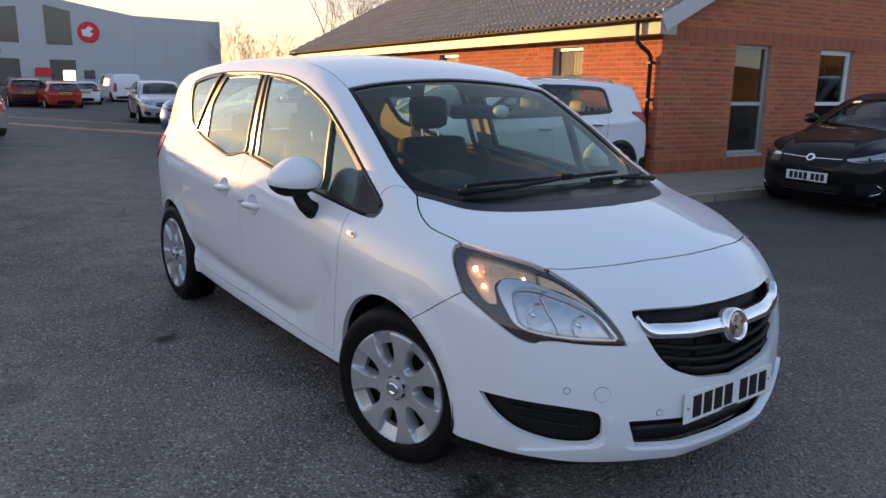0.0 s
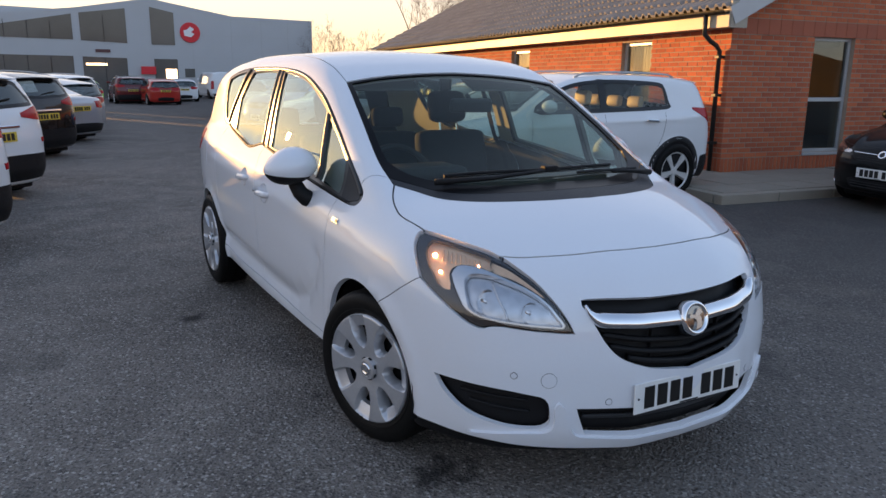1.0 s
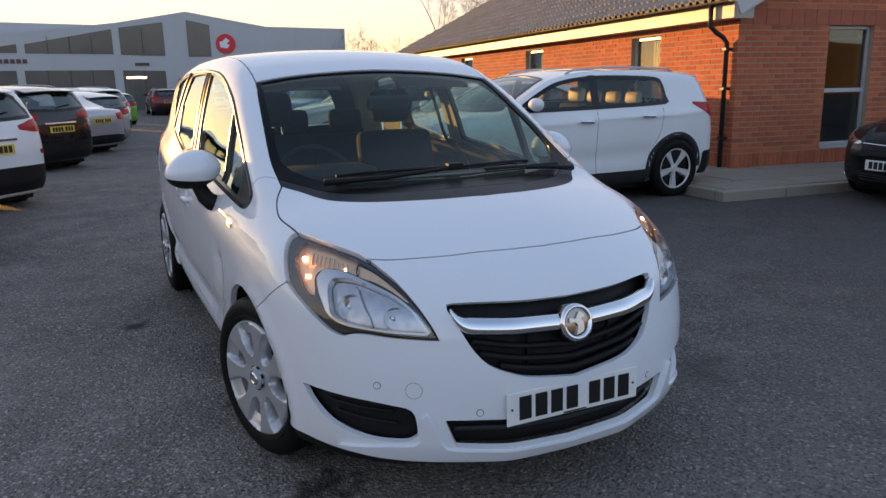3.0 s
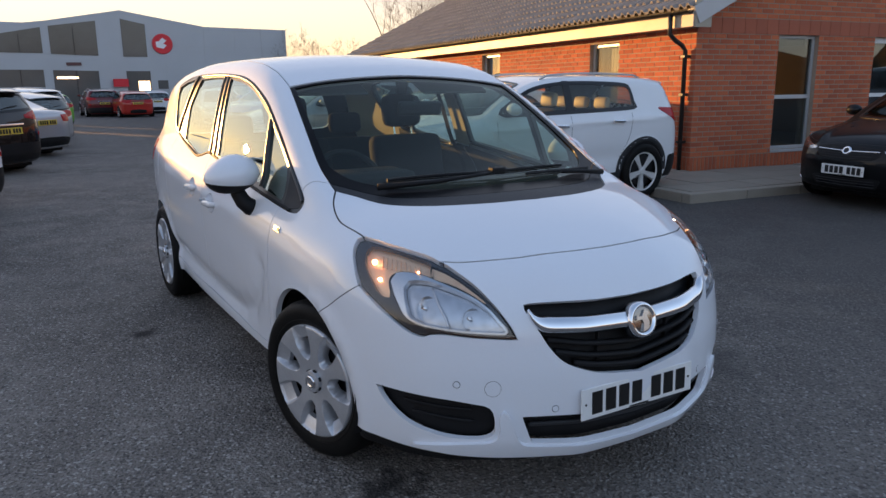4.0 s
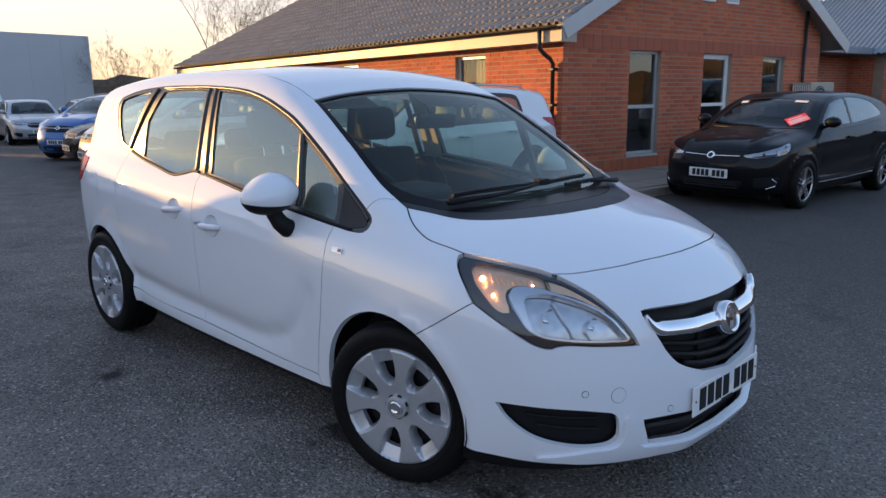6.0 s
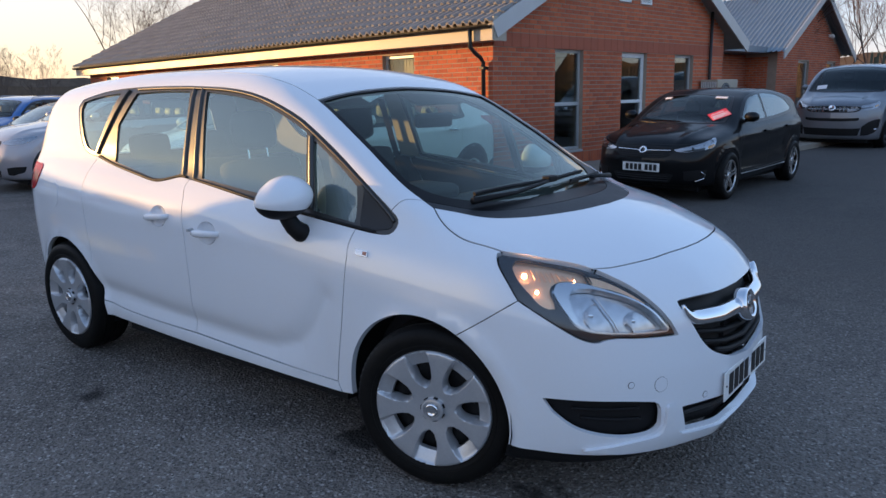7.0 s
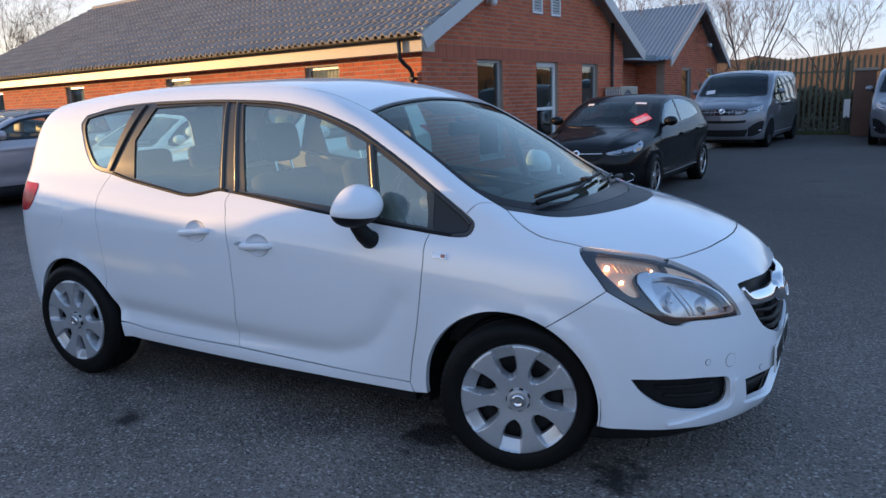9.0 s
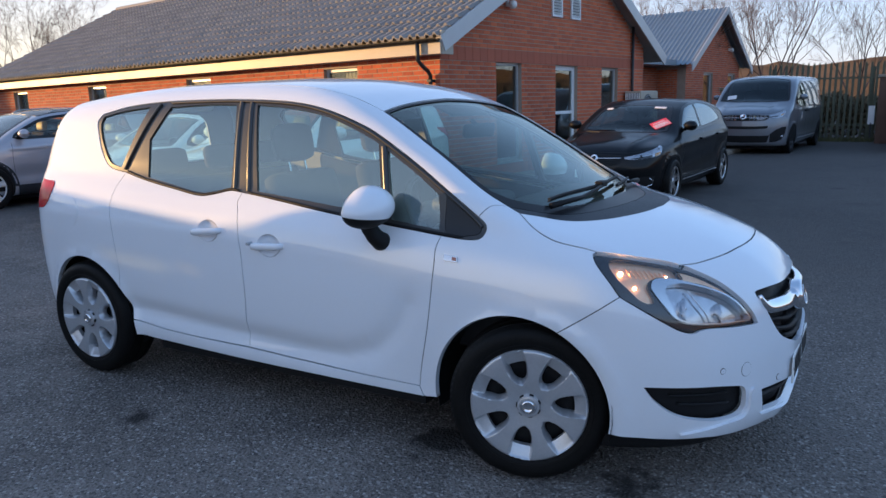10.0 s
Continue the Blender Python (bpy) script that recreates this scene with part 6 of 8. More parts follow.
# ---- door mirrors ----
for sx in (-1, 1):
    bm = bmesh.new()
    bmesh.ops.create_uvsphere(bm, u_segments=40, v_segments=24, radius=1.0)
    for v in bm.verts:
        x, y, z = v.co
        k = 1.0 - 0.30 * max(0.0, z) * (0.5 + 0.5 * x)
        fl_ = min(y, 0.30)
        v.co = Vector((0.112 * x * (1 - 0.12 * max(0, z)), 0.095 * fl_, 0.082 * z * (1 if z > 0 else 0.92) + 0.012 * x))
    cut = bmesh.ops.bisect_plane(bm, geom=bm.verts[:] + bm.edges[:] + bm.faces[:], plane_co=(0, 0, -0.030), plane_no=(0.06, 0.0, 1))
    low = bm.copy()
    bmesh.ops.delete(bm, geom=[v for v in bm.verts if v.co.z + 0.06 * v.co.x < -0.0305], context="VERTS")
    bmesh.ops.delete(low, geom=[v for v in low.verts if v.co.z + 0.06 * v.co.x > -0.0295], context="VERTS")
    mm = Matrix.Diagonal((-sx, 1, 1, 1)) @ pose(-0.942, 0.665, 1.068, 4, 0, -8) @ Matrix.Scale(1.08, 4)
    for q, nm, mt in ((bm, "mirror_cap", PAINT), (low, "mirror_base_shell", GRAIN)):
        if nm != "mirror_cap":
            bmesh.ops.scale(q, vec=(0.985, 0.985, 1.0), verts=q.verts[:])
        bmesh.ops.transform(q, matrix=mm, verts=q.verts[:])
    cap_ = part("door_mirror", low, GRAIN, car, "white-capped door mirror on a black stalk", smooth=True)
    part("mirror_cap", bm, PAINT, cap_, smooth=True)
    bm = bmesh.new()
    pts = [(-0.925, 0.690, 1.02), (-0.915, 0.68, 0.98), (-0.90, 0.665, 0.945), (-0.875, 0.655, 0.92), (-0.845, 0.65, 0.91)]
    tube(bm, [(p[0] * -sx, p[1], p[2]) for p in pts], 0.03, 16, radii=[0.034, 0.033, 0.036, 0.040, 0.041])
    part("mirror_stalk", bm, GRAIN, cap_, smooth=True)
    bm = bmesh.new()
    spun(bm, [(0.001, 0.0), (0.9, 0.0), (1.0, -0.02)], 32, "y")
    for v in bm.verts:
        v.co = Vector((0.098 * v.co.x, 0.0305 + 0.02 * min(0, v.co.y), 0.066 * v.co.z))
    bmesh.ops.transform(bm, matrix=mm, verts=bm.verts[:])
    part("mirror_glass", bm, CHROME, cap_)

# door handles
for yc, zc, tl in HANDLES:
    for sx in (-1, 1):
        p = lift(S, "side", [(yc, zc)])[0]
        bm = bmesh.new()
        rows = []
        for k in range(13):
            s = k / 12
            y = (s - 0.5) * 0.205
            out_ = 0.030 * (1 - (2 * s - 1) ** 6) + 0.004
            h = 0.0165 * (1 - 0.35 * abs(2 * s - 1) ** 4)
            rows.append([bm.verts.new((-o, y, z)) for o, z in ((0.0, -h * 0.7), (out_ * 0.7, -h), (out_, -h * 0.5), (out_, h * 0.55), (out_ * 0.7, h), (0.0, h * 0.7))])
        for A, Bq in zip(rows, rows[1:]):
            for i in range(6):
                bm.faces.new((A[i], A[(i + 1) % 6], Bq[(i + 1) % 6], Bq[i]))
        bm.faces.new(rows[0])
        bm.faces.new(rows[-1][::-1])
        bmesh.ops.transform(bm, matrix=Matrix.Diagonal((-sx, 1, 1, 1)) @ pose(p[0] + 0.006, yc, zc, tl, 0, 0), verts=bm.verts[:])
        part("door_handle", bm, PAINT, car, smooth=True)
        # dished cup behind the grip
        o = np.array(cup_outline(yc, zc))
        mid = o.mean(0)
        bm = bmesh.new()
        rows = []
        for k, dp in ((1.01, 0.0), (0.97, 0.003), (0.90, 0.010), (0.75, 0.017), (0.5, 0.022), (0.2, 0.024)):
            q = lift(S, "side", mid + k * (o - mid))
            q = (q - dp * S.normal(q)) * (-sx, 1, 1)
            rows.append([bm.verts.new(Vector(v)) for v in q])
        for A, Bq in zip(rows, rows[1:]):
            for i in range(len(A)):
                bm.faces.new((A[i], A[(i + 1) % len(A)], Bq[(i + 1) % len(A)], Bq[i]))
        bm.faces.new(rows[-1])
        part("handle_cup", bm, PAINT, car, smooth=True)
# key barrel and wing badge
bm = bmesh.new()
p = lift(S, "side", [(1.352, 0.860)])[0]
spun(bm, [(0.0005, p[0] - 0.030), (0.007, p[0] - 0.030), (0.008, p[0] + 0.0)], 16, "x", (0, 1.352, 0.860))
part("lock", bm, ALU, car)
e = lift(S, "side", [(0.360, 0.886), (0.300, 0.882), (0.298, 0.861), (0.357, 0.865)])
bd = panel("wing_badge", RINGM, car, S, "rail", evenly(np.vstack([e, e[:1]]), 0.01)[:-1], off=0.004, rim=0.006, gap=0, step=0.02, label="small chrome wing badge")[0]
e = lift(S, "side", [(0.322, 0.879), (0.304, 0.878), (0.303, 0.866), (0.321, 0.867)])
part("badge_bar", to_mesh(panel_mesh(S, "rail", evenly(np.vstack([e, e[:1]]), 0.006)[:-1], off=0.0055, rim=0.002, gap=0, step=0.02), "badge_bar"), surf("copper_badge_bar", (0.34, 0.15, 0.12), 0.35, var=0.1), bd)

# wipers
def on_screen(x, y, h):
    p = lift(S, "top", [(x, y)])
    return Vector((p + h * S.normal(p))[0])


for pts, bl in ((((-0.54, 0.05), (-0.3, 0.005), (-0.10, 0.012), (0.02, 0.028)), ((-0.48, 0.085), (0.0, 0.04), (0.41, 0.085))),
                (((0.62, 0.04), (0.50, 0.03), (0.36, 0.01)), ((0.56, 0.075), (0.38, 0.035), (0.15, 0.0)))):
    bm = bmesh.new()
    tube(bm, [on_screen(x, y, 0.022) for x, y in pts], 0.009, 8, radii=[0.014, 0.009, 0.008, 0.008][: len(pts)])
    wp = part("wiper", bm, GRAIN, car, smooth=True)
    bm = bmesh.new()
    ln = spline(bl, 8)
    tube(bm, [on_screen(x, y, 0.018) for x, y in ln], 0.007, 6)
    tube(bm, [on_screen(x, y, 0.006) for x, y in ln], 0.003, 6)
    part("wiper_blade", bm, GRAIN, wp)
bm = bmesh.new()
box(bm, -0.035, -0.02, -0.012, 0.035, 0.02, 0.016, Matrix.Translation(on_screen(0.02, 0.035, 0.022)), 0.006)
part("wiper_block", bm, GRAIN, car)
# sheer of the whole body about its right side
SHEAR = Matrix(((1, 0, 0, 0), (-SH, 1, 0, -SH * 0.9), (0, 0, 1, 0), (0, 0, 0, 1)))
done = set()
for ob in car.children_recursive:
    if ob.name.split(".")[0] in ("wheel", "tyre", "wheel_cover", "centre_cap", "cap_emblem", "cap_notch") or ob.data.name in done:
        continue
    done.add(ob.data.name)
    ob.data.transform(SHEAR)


# ---- other parked vehicles ----
def paint(name, col, metal=0.0, rough=0.3, coat=1.0):
    return surf(name, col, rough, metal, var=0.03, scale=2, coat=coat, spec=0.1)


def capsule(shell, y0, y1, n_mid, n_cap, n_ang, zc=0.72):
    """A grid of places all over the shape: rings along it, closed by caps at nose and tail."""
    a, d, shape = [], [], (n_cap * 2 + n_mid, n_ang)
    for i in range(shape[0]):
        for k in range(n_ang):
            f = 2 * math.pi * k / n_ang
            ring_d = np.array([-math.cos(f), 0, math.sin(f)])
            if i < n_cap:
                t = (i + 0.15) / n_cap * math.pi / 2
                v, c = ring_d * math.sin(t) + np.array([0, -math.cos(t), 0]), y0
            elif i < n_cap + n_mid:
                v, c = ring_d, y0 + (y1 - y0) * (i - n_cap) / (n_mid - 1)
            else:
                t = (shape[0] - 1 - i + 0.15) / n_cap * math.pi / 2
                v, c = ring_d * math.sin(t) + np.array([0, math.cos(t), 0]), y1
            a.append((0, c, zc))
            d.append(v)
    a, d = np.array(a, float), np.array(d)
    return shell.cast(a, a + 3.2 * d), shape


def capsule_mesh(name, shell, grid, off, cut):
    """A mesh of the grid, without the faces that touch the cut-outs."""
    p, (m, n) = grid
    nn = shell.normal(p)
    q = p + off * nn
    hole = np.zeros(len(p), bool)
    for chart, loop in cut:
        to2 = CHARTS[chart][0]
        for flip in (1, -1):
            pp = p * (flip, 1, 1)
            front_ok = (pp[:, 0] < 0.05) if chart == "rail" else ((pp[:, 1] < 1.6) if chart == "top" else (pp[:, 1] > 2.4))
            hole |= inside(to2(np.array(loop)), to2(pp)) & front_ok
    fs = []
    for i in range(m - 1):
        for k in range(n):
            f = [i * n + k, i * n + (k + 1) % n, (i + 1) * n + (k + 1) % n, (i + 1) * n + k]
            if not hole[f].any():
                fs.append(f)
    fs.append(list(range(n))[::-1])
    fs.append([(m - 1) * n + k for k in range(n)])
    me = bpy.data.meshes.new(name)
    me.from_pydata([tuple(v) for v in q], [], fs)
    me.shade_smooth()
    me.normals_split_custom_set_from_vertices([tuple(v) for v in nn])
    return me


KINDS = {
    "hatch": dict(W=0.882, H=1.43, nose=-0.76, tail=3.26, wb=2.54, R=0.31, zb=0.98,
                  roof=((-0.8, 0.60), (-0.70, 0.72), (-0.5, 0.83), (0.0, 0.93), (0.25, 0.98), (0.55, 1.14), (0.95, 1.335), (1.3, 1.415), (1.9, 1.43), (2.5, 1.385), (2.9, 1.32), (3.15, 1.22), (3.4, 1.0)),
                  sect=((0.1, 0.74), (0.2, 0.82), (0.35, 0.862), (0.55, 0.872), (0.75, 0.882), (0.88, 0.868), (0.97, 0.82), (1.1, 0.765), (1.3, 0.68), (1.45, 0.61)),
                  side=((0.52, 1.00), (0.78, 1.18), (1.05, 1.295), (1.5, 1.345), (1.95, 1.33), (2.28, 1.26), (2.52, 1.125), (2.25, 1.075), (1.4, 1.015)), pillar=(1.36, 1.42),
                  screen=((-0.60, 0.36), (-0.55, 0.62), (-0.48, 0.90), (0.0, 0.95), (0.48, 0.90), (0.55, 0.62), (0.60, 0.36), (0.3, 0.26), (0.0, 0.22), (-0.3, 0.26)),
                  back=((0.0, 1.28), (0.62, 1.24), (0.68, 1.02), (0.0, 0.98)), sharp=0.10),
    "suv": dict(W=0.925, H=1.55, nose=-0.85, tail=3.50, wb=2.64, R=0.352, zb=1.1,
                roof=((-0.9, 0.700), (-0.80, 0.860), (-0.5, 0.980), (0.0, 1.060), (0.2, 1.100), (0.55, 1.276), (0.95, 1.453), (1.3, 1.520), (1.9, 1.549), (2.7, 1.528), (3.15, 1.478), (3.4, 1.369), (3.6, 1.100)),
                sect=((0.15, 0.800), (0.25, 0.870), (0.4, 0.900), (0.6, 0.915), (0.85, 0.925), (0.98, 0.915), (1.08, 0.875), (1.2, 0.830), (1.4, 0.755), (1.65, 0.640)),
                side=((0.50, 1.120), (0.78, 1.270), (1.05, 1.368), (1.5, 1.415), (2.1, 1.405), (2.38, 1.385), (2.44, 1.35), (2.46, 1.20), (2.42, 1.16), (1.5, 1.135)), pillar=(1.40, 1.50),
                screen=((-0.63, 0.34), (-0.58, 0.62), (-0.52, 0.92), (0.0, 0.98), (0.52, 0.92), (0.58, 0.62), (0.63, 0.34), (0.3, 0.22), (0.0, 0.18), (-0.3, 0.22)),
                back=((0.0, 1.394), (0.62, 1.362), (0.70, 1.154), (0.0, 1.130)), sharp=0.10),
    "saloon": dict(W=0.90, H=1.44, nose=-0.80, tail=3.80, wb=2.84, R=0.32, zb=1.0,
                   roof=((-0.85, 0.60), (-0.74, 0.74), (-0.5, 0.84), (0.0, 0.93), (0.35, 0.98), (0.7, 1.16), (1.1, 1.36), (1.5, 1.43), (2.0, 1.42), (2.5, 1.33), (2.9, 1.17), (3.2, 1.08), (3.6, 1.04), (3.9, 0.9)),
                   sect=((0.1, 0.76), (0.2, 0.84), (0.4, 0.88), (0.65, 0.90), (0.85, 0.895), (0.97, 0.85), (1.1, 0.785), (1.3, 0.69), (1.45, 0.62)),
                   side=((0.60, 1.01), (0.9, 1.22), (1.2, 1.335), (1.6, 1.375), (2.1, 1.35), (2.5, 1.255), (2.78, 1.10), (2.6, 1.05), (1.5, 1.01)), pillar=(1.5, 1.56),
                   screen=((-0.60, 0.44), (-0.55, 0.72), (-0.48, 1.03), (0.0, 1.08), (0.48, 1.03), (0.55, 0.72), (0.60, 0.44), (0.3, 0.34), (0.0, 0.30), (-0.3, 0.34)),
                   back=None, sharp=0.10),
    "van": dict(W=0.965, H=1.93, nose=-0.88, tail=4.06, wb=3.275, R=0.345, zb=1.3,
                roof=((-0.95, 0.72), (-0.84, 0.95), (-0.5, 1.12), (-0.2, 1.20), (0.05, 1.32), (0.4, 1.60), (0.7, 1.80), (0.95, 1.88), (1.5, 1.925), (2.5, 1.935), (3.9, 1.91), (4.2, 1.85)),
                sect=((0.15, 0.882), (0.28, 0.966), (0.5, 0.997), (0.8, 1.013), (1.1, 1.003), (1.25, 0.971), (1.5, 0.929), (1.8, 0.851), (1.95, 0.777)),
                side=((0.32, 1.22), (0.55, 1.45), (0.82, 1.64), (1.25, 1.68), (1.28, 1.20), (0.8, 1.14)), pillar=None,
                screen=((-0.79, 0.12), (-0.73, 0.42), (-0.655, 0.75), (-0.3, 0.785), (0.0, 0.79), (0.3, 0.785), (0.655, 0.75), (0.73, 0.42), (0.79, 0.12), (0.4, 0.0), (0.0, -0.04), (-0.4, 0.0)),
                back=None, sharp=0.09),
}


def sides_of(wb, R, lines):
    """Pressed lines (y0, z0, y1, z1, depth, width) along a car's side, and lips round its arches."""
    def extra(y, z):
        d = 0.0
        for y0, z0, y1, z1, dp, w in lines:
            d = d + dp * np.exp(-((seg_dist(y, z, [(y0, z0), (y1, z1)]) / w) ** 2))
        for yc in (0.0, wb):
            d = d + 0.014 * np.exp(-(((np.hypot(y - yc, z - R) - R - 0.055) / 0.03) ** 2))
        return d
    return extra


def bonnet_lines(x0, slope, h, end):
    """Two pressed lines that run up the bonnet and draw apart towards the screen."""
    return lambda x, y: h * np.exp(-(((x - x0 - slope * y) / 0.055) ** 2)) * np.clip((end - y) / 0.25, 0, 1)


KINDS["hatch"].update(extra=sides_of(2.54, 0.31, [(0.30, 0.80, 3.1, 0.88, 0.014, 0.035), (0.45, 0.50, 2.0, 0.60, -0.020, 0.10), (0.4, 0.33, 2.2, 0.33, 0.012, 0.03)]),
                      ridge=bonnet_lines(0.52, 0.14, 0.022, 0.30))
KINDS["van"].update(extra=sides_of(3.275, 0.345, [(0.5, 1.06, 4.0, 1.10, 0.012, 0.03), (0.45, 0.62, 2.9, 0.62, -0.016, 0.12), (0.45, 0.42, 2.8, 0.42, 0.014, 0.04)]),
                    ridge=bonnet_lines(0.62, 0.12, 0.02, 0.05))
KINDS["suv"].update(extra=sides_of(2.64, 0.352, [(0.4, 0.95, 3.3, 1.02, 0.012, 0.035), (0.5, 0.52, 2.2, 0.56, -0.018, 0.10)]), ridge=bonnet_lines(0.55, 0.12, 0.02, 0.25))
DARKGLASS = glass("tinted_glass", (0.40, 0.46, 0.46), 0.0, 0.9, 0.10)
TRIM2 = surf("black_window_surround", (0.010, 0.010, 0.011), 0.3, var=0.1, spec=0.4)
VANGLASS = glass("van_windscreen_glass", (0.36, 0.41, 0.41), 0.0, 0.9, 0.04, 4.0)
SUVGLASS = glass("lightly_tinted_glass", (0.80, 0.82, 0.76), 0.0, 0.95, 0.05, 4.0)
# SUV headrests coloured pale yellow in place of sunlight falling on them
SUNLIT_REST = surf("sunlit_headrest", (0.62, 0.56, 0.40), 0.5, var=0.08)
ALLOY = surf("bright_alloy", (0.74, 0.73, 0.71), 0.34, 0.4, var=0.08)
PGLASS = glass("clear_glass", (0.45, 0.50, 0.49), 0.0, 0.9, 0.03, 4.4)
DARKRIM = surf("machined_alloy", (0.62, 0.60, 0.58), 0.25, 0.8, var=0.1)
STEELRIM = surf("dark_steel_rim", (0.05, 0.05, 0.055), 0.5, 0.3, var=0.2)
LAMPIN = surf("lamp_reflector", (0.40, 0.40, 0.42), 0.16, 0.9, var=0.3, scale=25)
TYRES, MADE, SHAPES = {}, {}, {}


def parked(kind, name, label, col_mat, at, category="car", group="", grille="bar", rim="five", plate_f=True, plate_r=True):
    """A parked vehicle: body, glass, lamps, wheels, plates. The first of a kind is built, later ones share its meshes."""
    k = KINDS[kind]
    if kind == "suv" and rim == "five":
        rim = "flared"
    key = (kind, grille, rim)
    if key in MADE:
        ob = copy_thing(MADE[key], at)
        ob.name = name
        ob["label"], ob["category"] = label, category
        for c in ob.children_recursive:
            if c.name.split(".")[0] in ("body", "door_mirror", "spoiler", "fuel_flap"):
                c.material_slots[0].link = "OBJECT"
                c.material_slots[0].material = col_mat
        return ob
    ob = thing(name, label, category, at=at)
    W, N, T = k["W"], k["nose"], k["tail"]
    sh = Shell(section=curve(*k["sect"]),
               taper=curve((N - 0.1, 0.24), (N + 0.15, 0.14), (N + 0.45, 0.06), (0.1, 0.02), (0.8, 0.0), (T - 1.1, 0.0), (T - 0.5, 0.03), (T, 0.12)),
               drop=curve((N, 0.10), (0.2, 0.06), (1.0, 0.0), (T, -0.05)), roofline=curve(*k["roof"]), crown=curve((N, 0.16), (0, 0.11), (1.2, 0.08), (T, 0.09)),
               nose=curve((0.15, N + 0.12), (0.3, N + 0.02), (0.5, N), (0.7, N + 0.05), (0.85, N + 0.15), (1.0, N + 0.35), (1.3, N + 0.8)) if kind != "van" else
               curve((0.15, N + 0.12), (0.3, N + 0.02), (0.6, N), (0.85, N + 0.03), (1.0, N + 0.12), (1.2, N + 0.4)),
               bow=curve((0, 0), (0.3, 0.02), (0.5, 0.075), (0.7, 0.19), (0.9, 0.42)),
               tail=curve((0.2, T - 0.08), (0.4, T), (0.7, T), (1.0, T - 0.05), (1.3, T - 0.20), (1.6, T - 0.36)) if kind != "van" else curve((0.2, T - 0.03), (0.5, T), (1.2, T - 0.01), (1.9, T - 0.10)),
               tail_bow=curve((0, 0), (0.4, 0.02), (0.7, 0.10), (0.9, 0.26)) if kind != "van" else curve((0, 0), (0.6, 0.01), (0.8, 0.05), (0.95, 0.14)),
               floor=0.2, kt=k["sharp"], kf=0.10, kr=0.08, extra=k.get("extra"), ridge=k.get("ridge"))
    SHAPES[kind] = sh
    sloop = evenly(lift(sh, "side", spline([*k["side"], k["side"][0]], 6)), 0.035)[:-1]
    wloop = evenly(lift(sh, "top", np.array([*k["screen"], k["screen"][0]])), 0.04)[:-1]
    cuts = [("rail", sloop), ("top", wloop)]
    blp = None
    if k["back"]:
        b = np.array(k["back"])
        half = lift(sh, "back", np.c_[np.arctan2(b[:, 0], T - 0.15 - 2.5), b[:, 1]])
        blp = evenly(np.vstack([half, mirrored(half[::-1]), half[:1]]), 0.04)[:-1]
        cuts.append(("back", blp))
    grid = capsule(sh, -0.05, T - 0.75, 116, 26, 144)
    coarse = capsule(sh, -0.05, T - 0.75, 62, 18, 72)
    part("body", capsule_mesh("body", sh, grid, 0.0, cuts), col_mat, ob)
    # unseen box added below the floor to stop low sun passing beneath
    bm = bmesh.new()
    box(bm, -W + 0.24, N + 0.35, 0.12, W - 0.24, T - 0.3, 0.26, bev=0.02)
    part("underbody", bm, GRAIN, ob)
    part("lining", capsule_mesh("lining", sh, coarse, -0.03, cuts), DASH, ob)

    def pan(name, mat, chart, loop, both=False, **q):
        q.setdefault("rim", 0.008)
        q.setdefault("gap", 0.0)
        q.setdefault("step", 0.06)
        return panel(name, mat, ob, sh, chart, loop, both, **q)

    def grown(chart, loop, d):
        return lift(sh, chart, shrink(CHARTS[chart][0](np.array(loop)), d))

    pan("window_trim", TRIM2, "rail", grown("rail", sloop, -0.042), True, holes=[sloop], off=0.004, step=0.04)
    pan("side_window", SUVGLASS if kind == "suv" else DARKGLASS, "rail", sloop, True, off=0.001, rim=0, gap=-0.004)
    pan("windscreen_border", TRIM2, "top", grown("top", wloop, -0.042), holes=[wloop], off=0.004, step=0.04)
    pan("windscreen", VANGLASS if kind == "van" else PGLASS, "top", wloop, off=0.001, rim=0, gap=-0.004)
    if blp is not None:
        pan("rear_window_border", TRIM2, "back", grown("back", blp, -0.042), holes=[blp], off=0.004, step=0.04)
        pan("rear_window", DARKGLASS, "back", blp, off=0.001, rim=0, gap=-0.004)
    if k["pillar"]:
        a, b = k["pillar"]
        zb, zt = k["zb"], k["H"]
        pan("pillar", TRIM2, "rail", evenly(lift(sh, "side", [(a, zb - 0.01), (b, zb - 0.01), (b + 0.02, zt - 0.09), (a + 0.02, zt - 0.09), (a, zb - 0.01)]), 0.03)[:-1], True, off=0.004)

    def line(name, mat, pts, w=0.006, off=0.0008):
        e = edge(sh, "side", pts, 0.03)
        nrm, t = sh.normal(e), np.gradient(e, axis=0)
        sd = np.cross(t, nrm)
        sd /= np.linalg.norm(sd, axis=1, keepdims=True)
        for flip in (1, -1):
            bm = bmesh.new()
            rows = [[bm.verts.new(Vector((p + s * q * w / 2 + nn * h) * (flip, 1, 1))) for q, h in ((-1, -0.004), (-0.8, off), (0.8, off), (1, -0.004))] for p, nn, s in zip(e, nrm, sd)]
            for A, Bq in zip(rows, rows[1:]):
                for i in range(3):
                    bm.faces.new((A[i], A[i + 1], Bq[i + 1], Bq[i]))
            part(name, bm, mat, ob, smooth=True)

    zb, R, wb = k["zb"], k["R"], k["wb"]
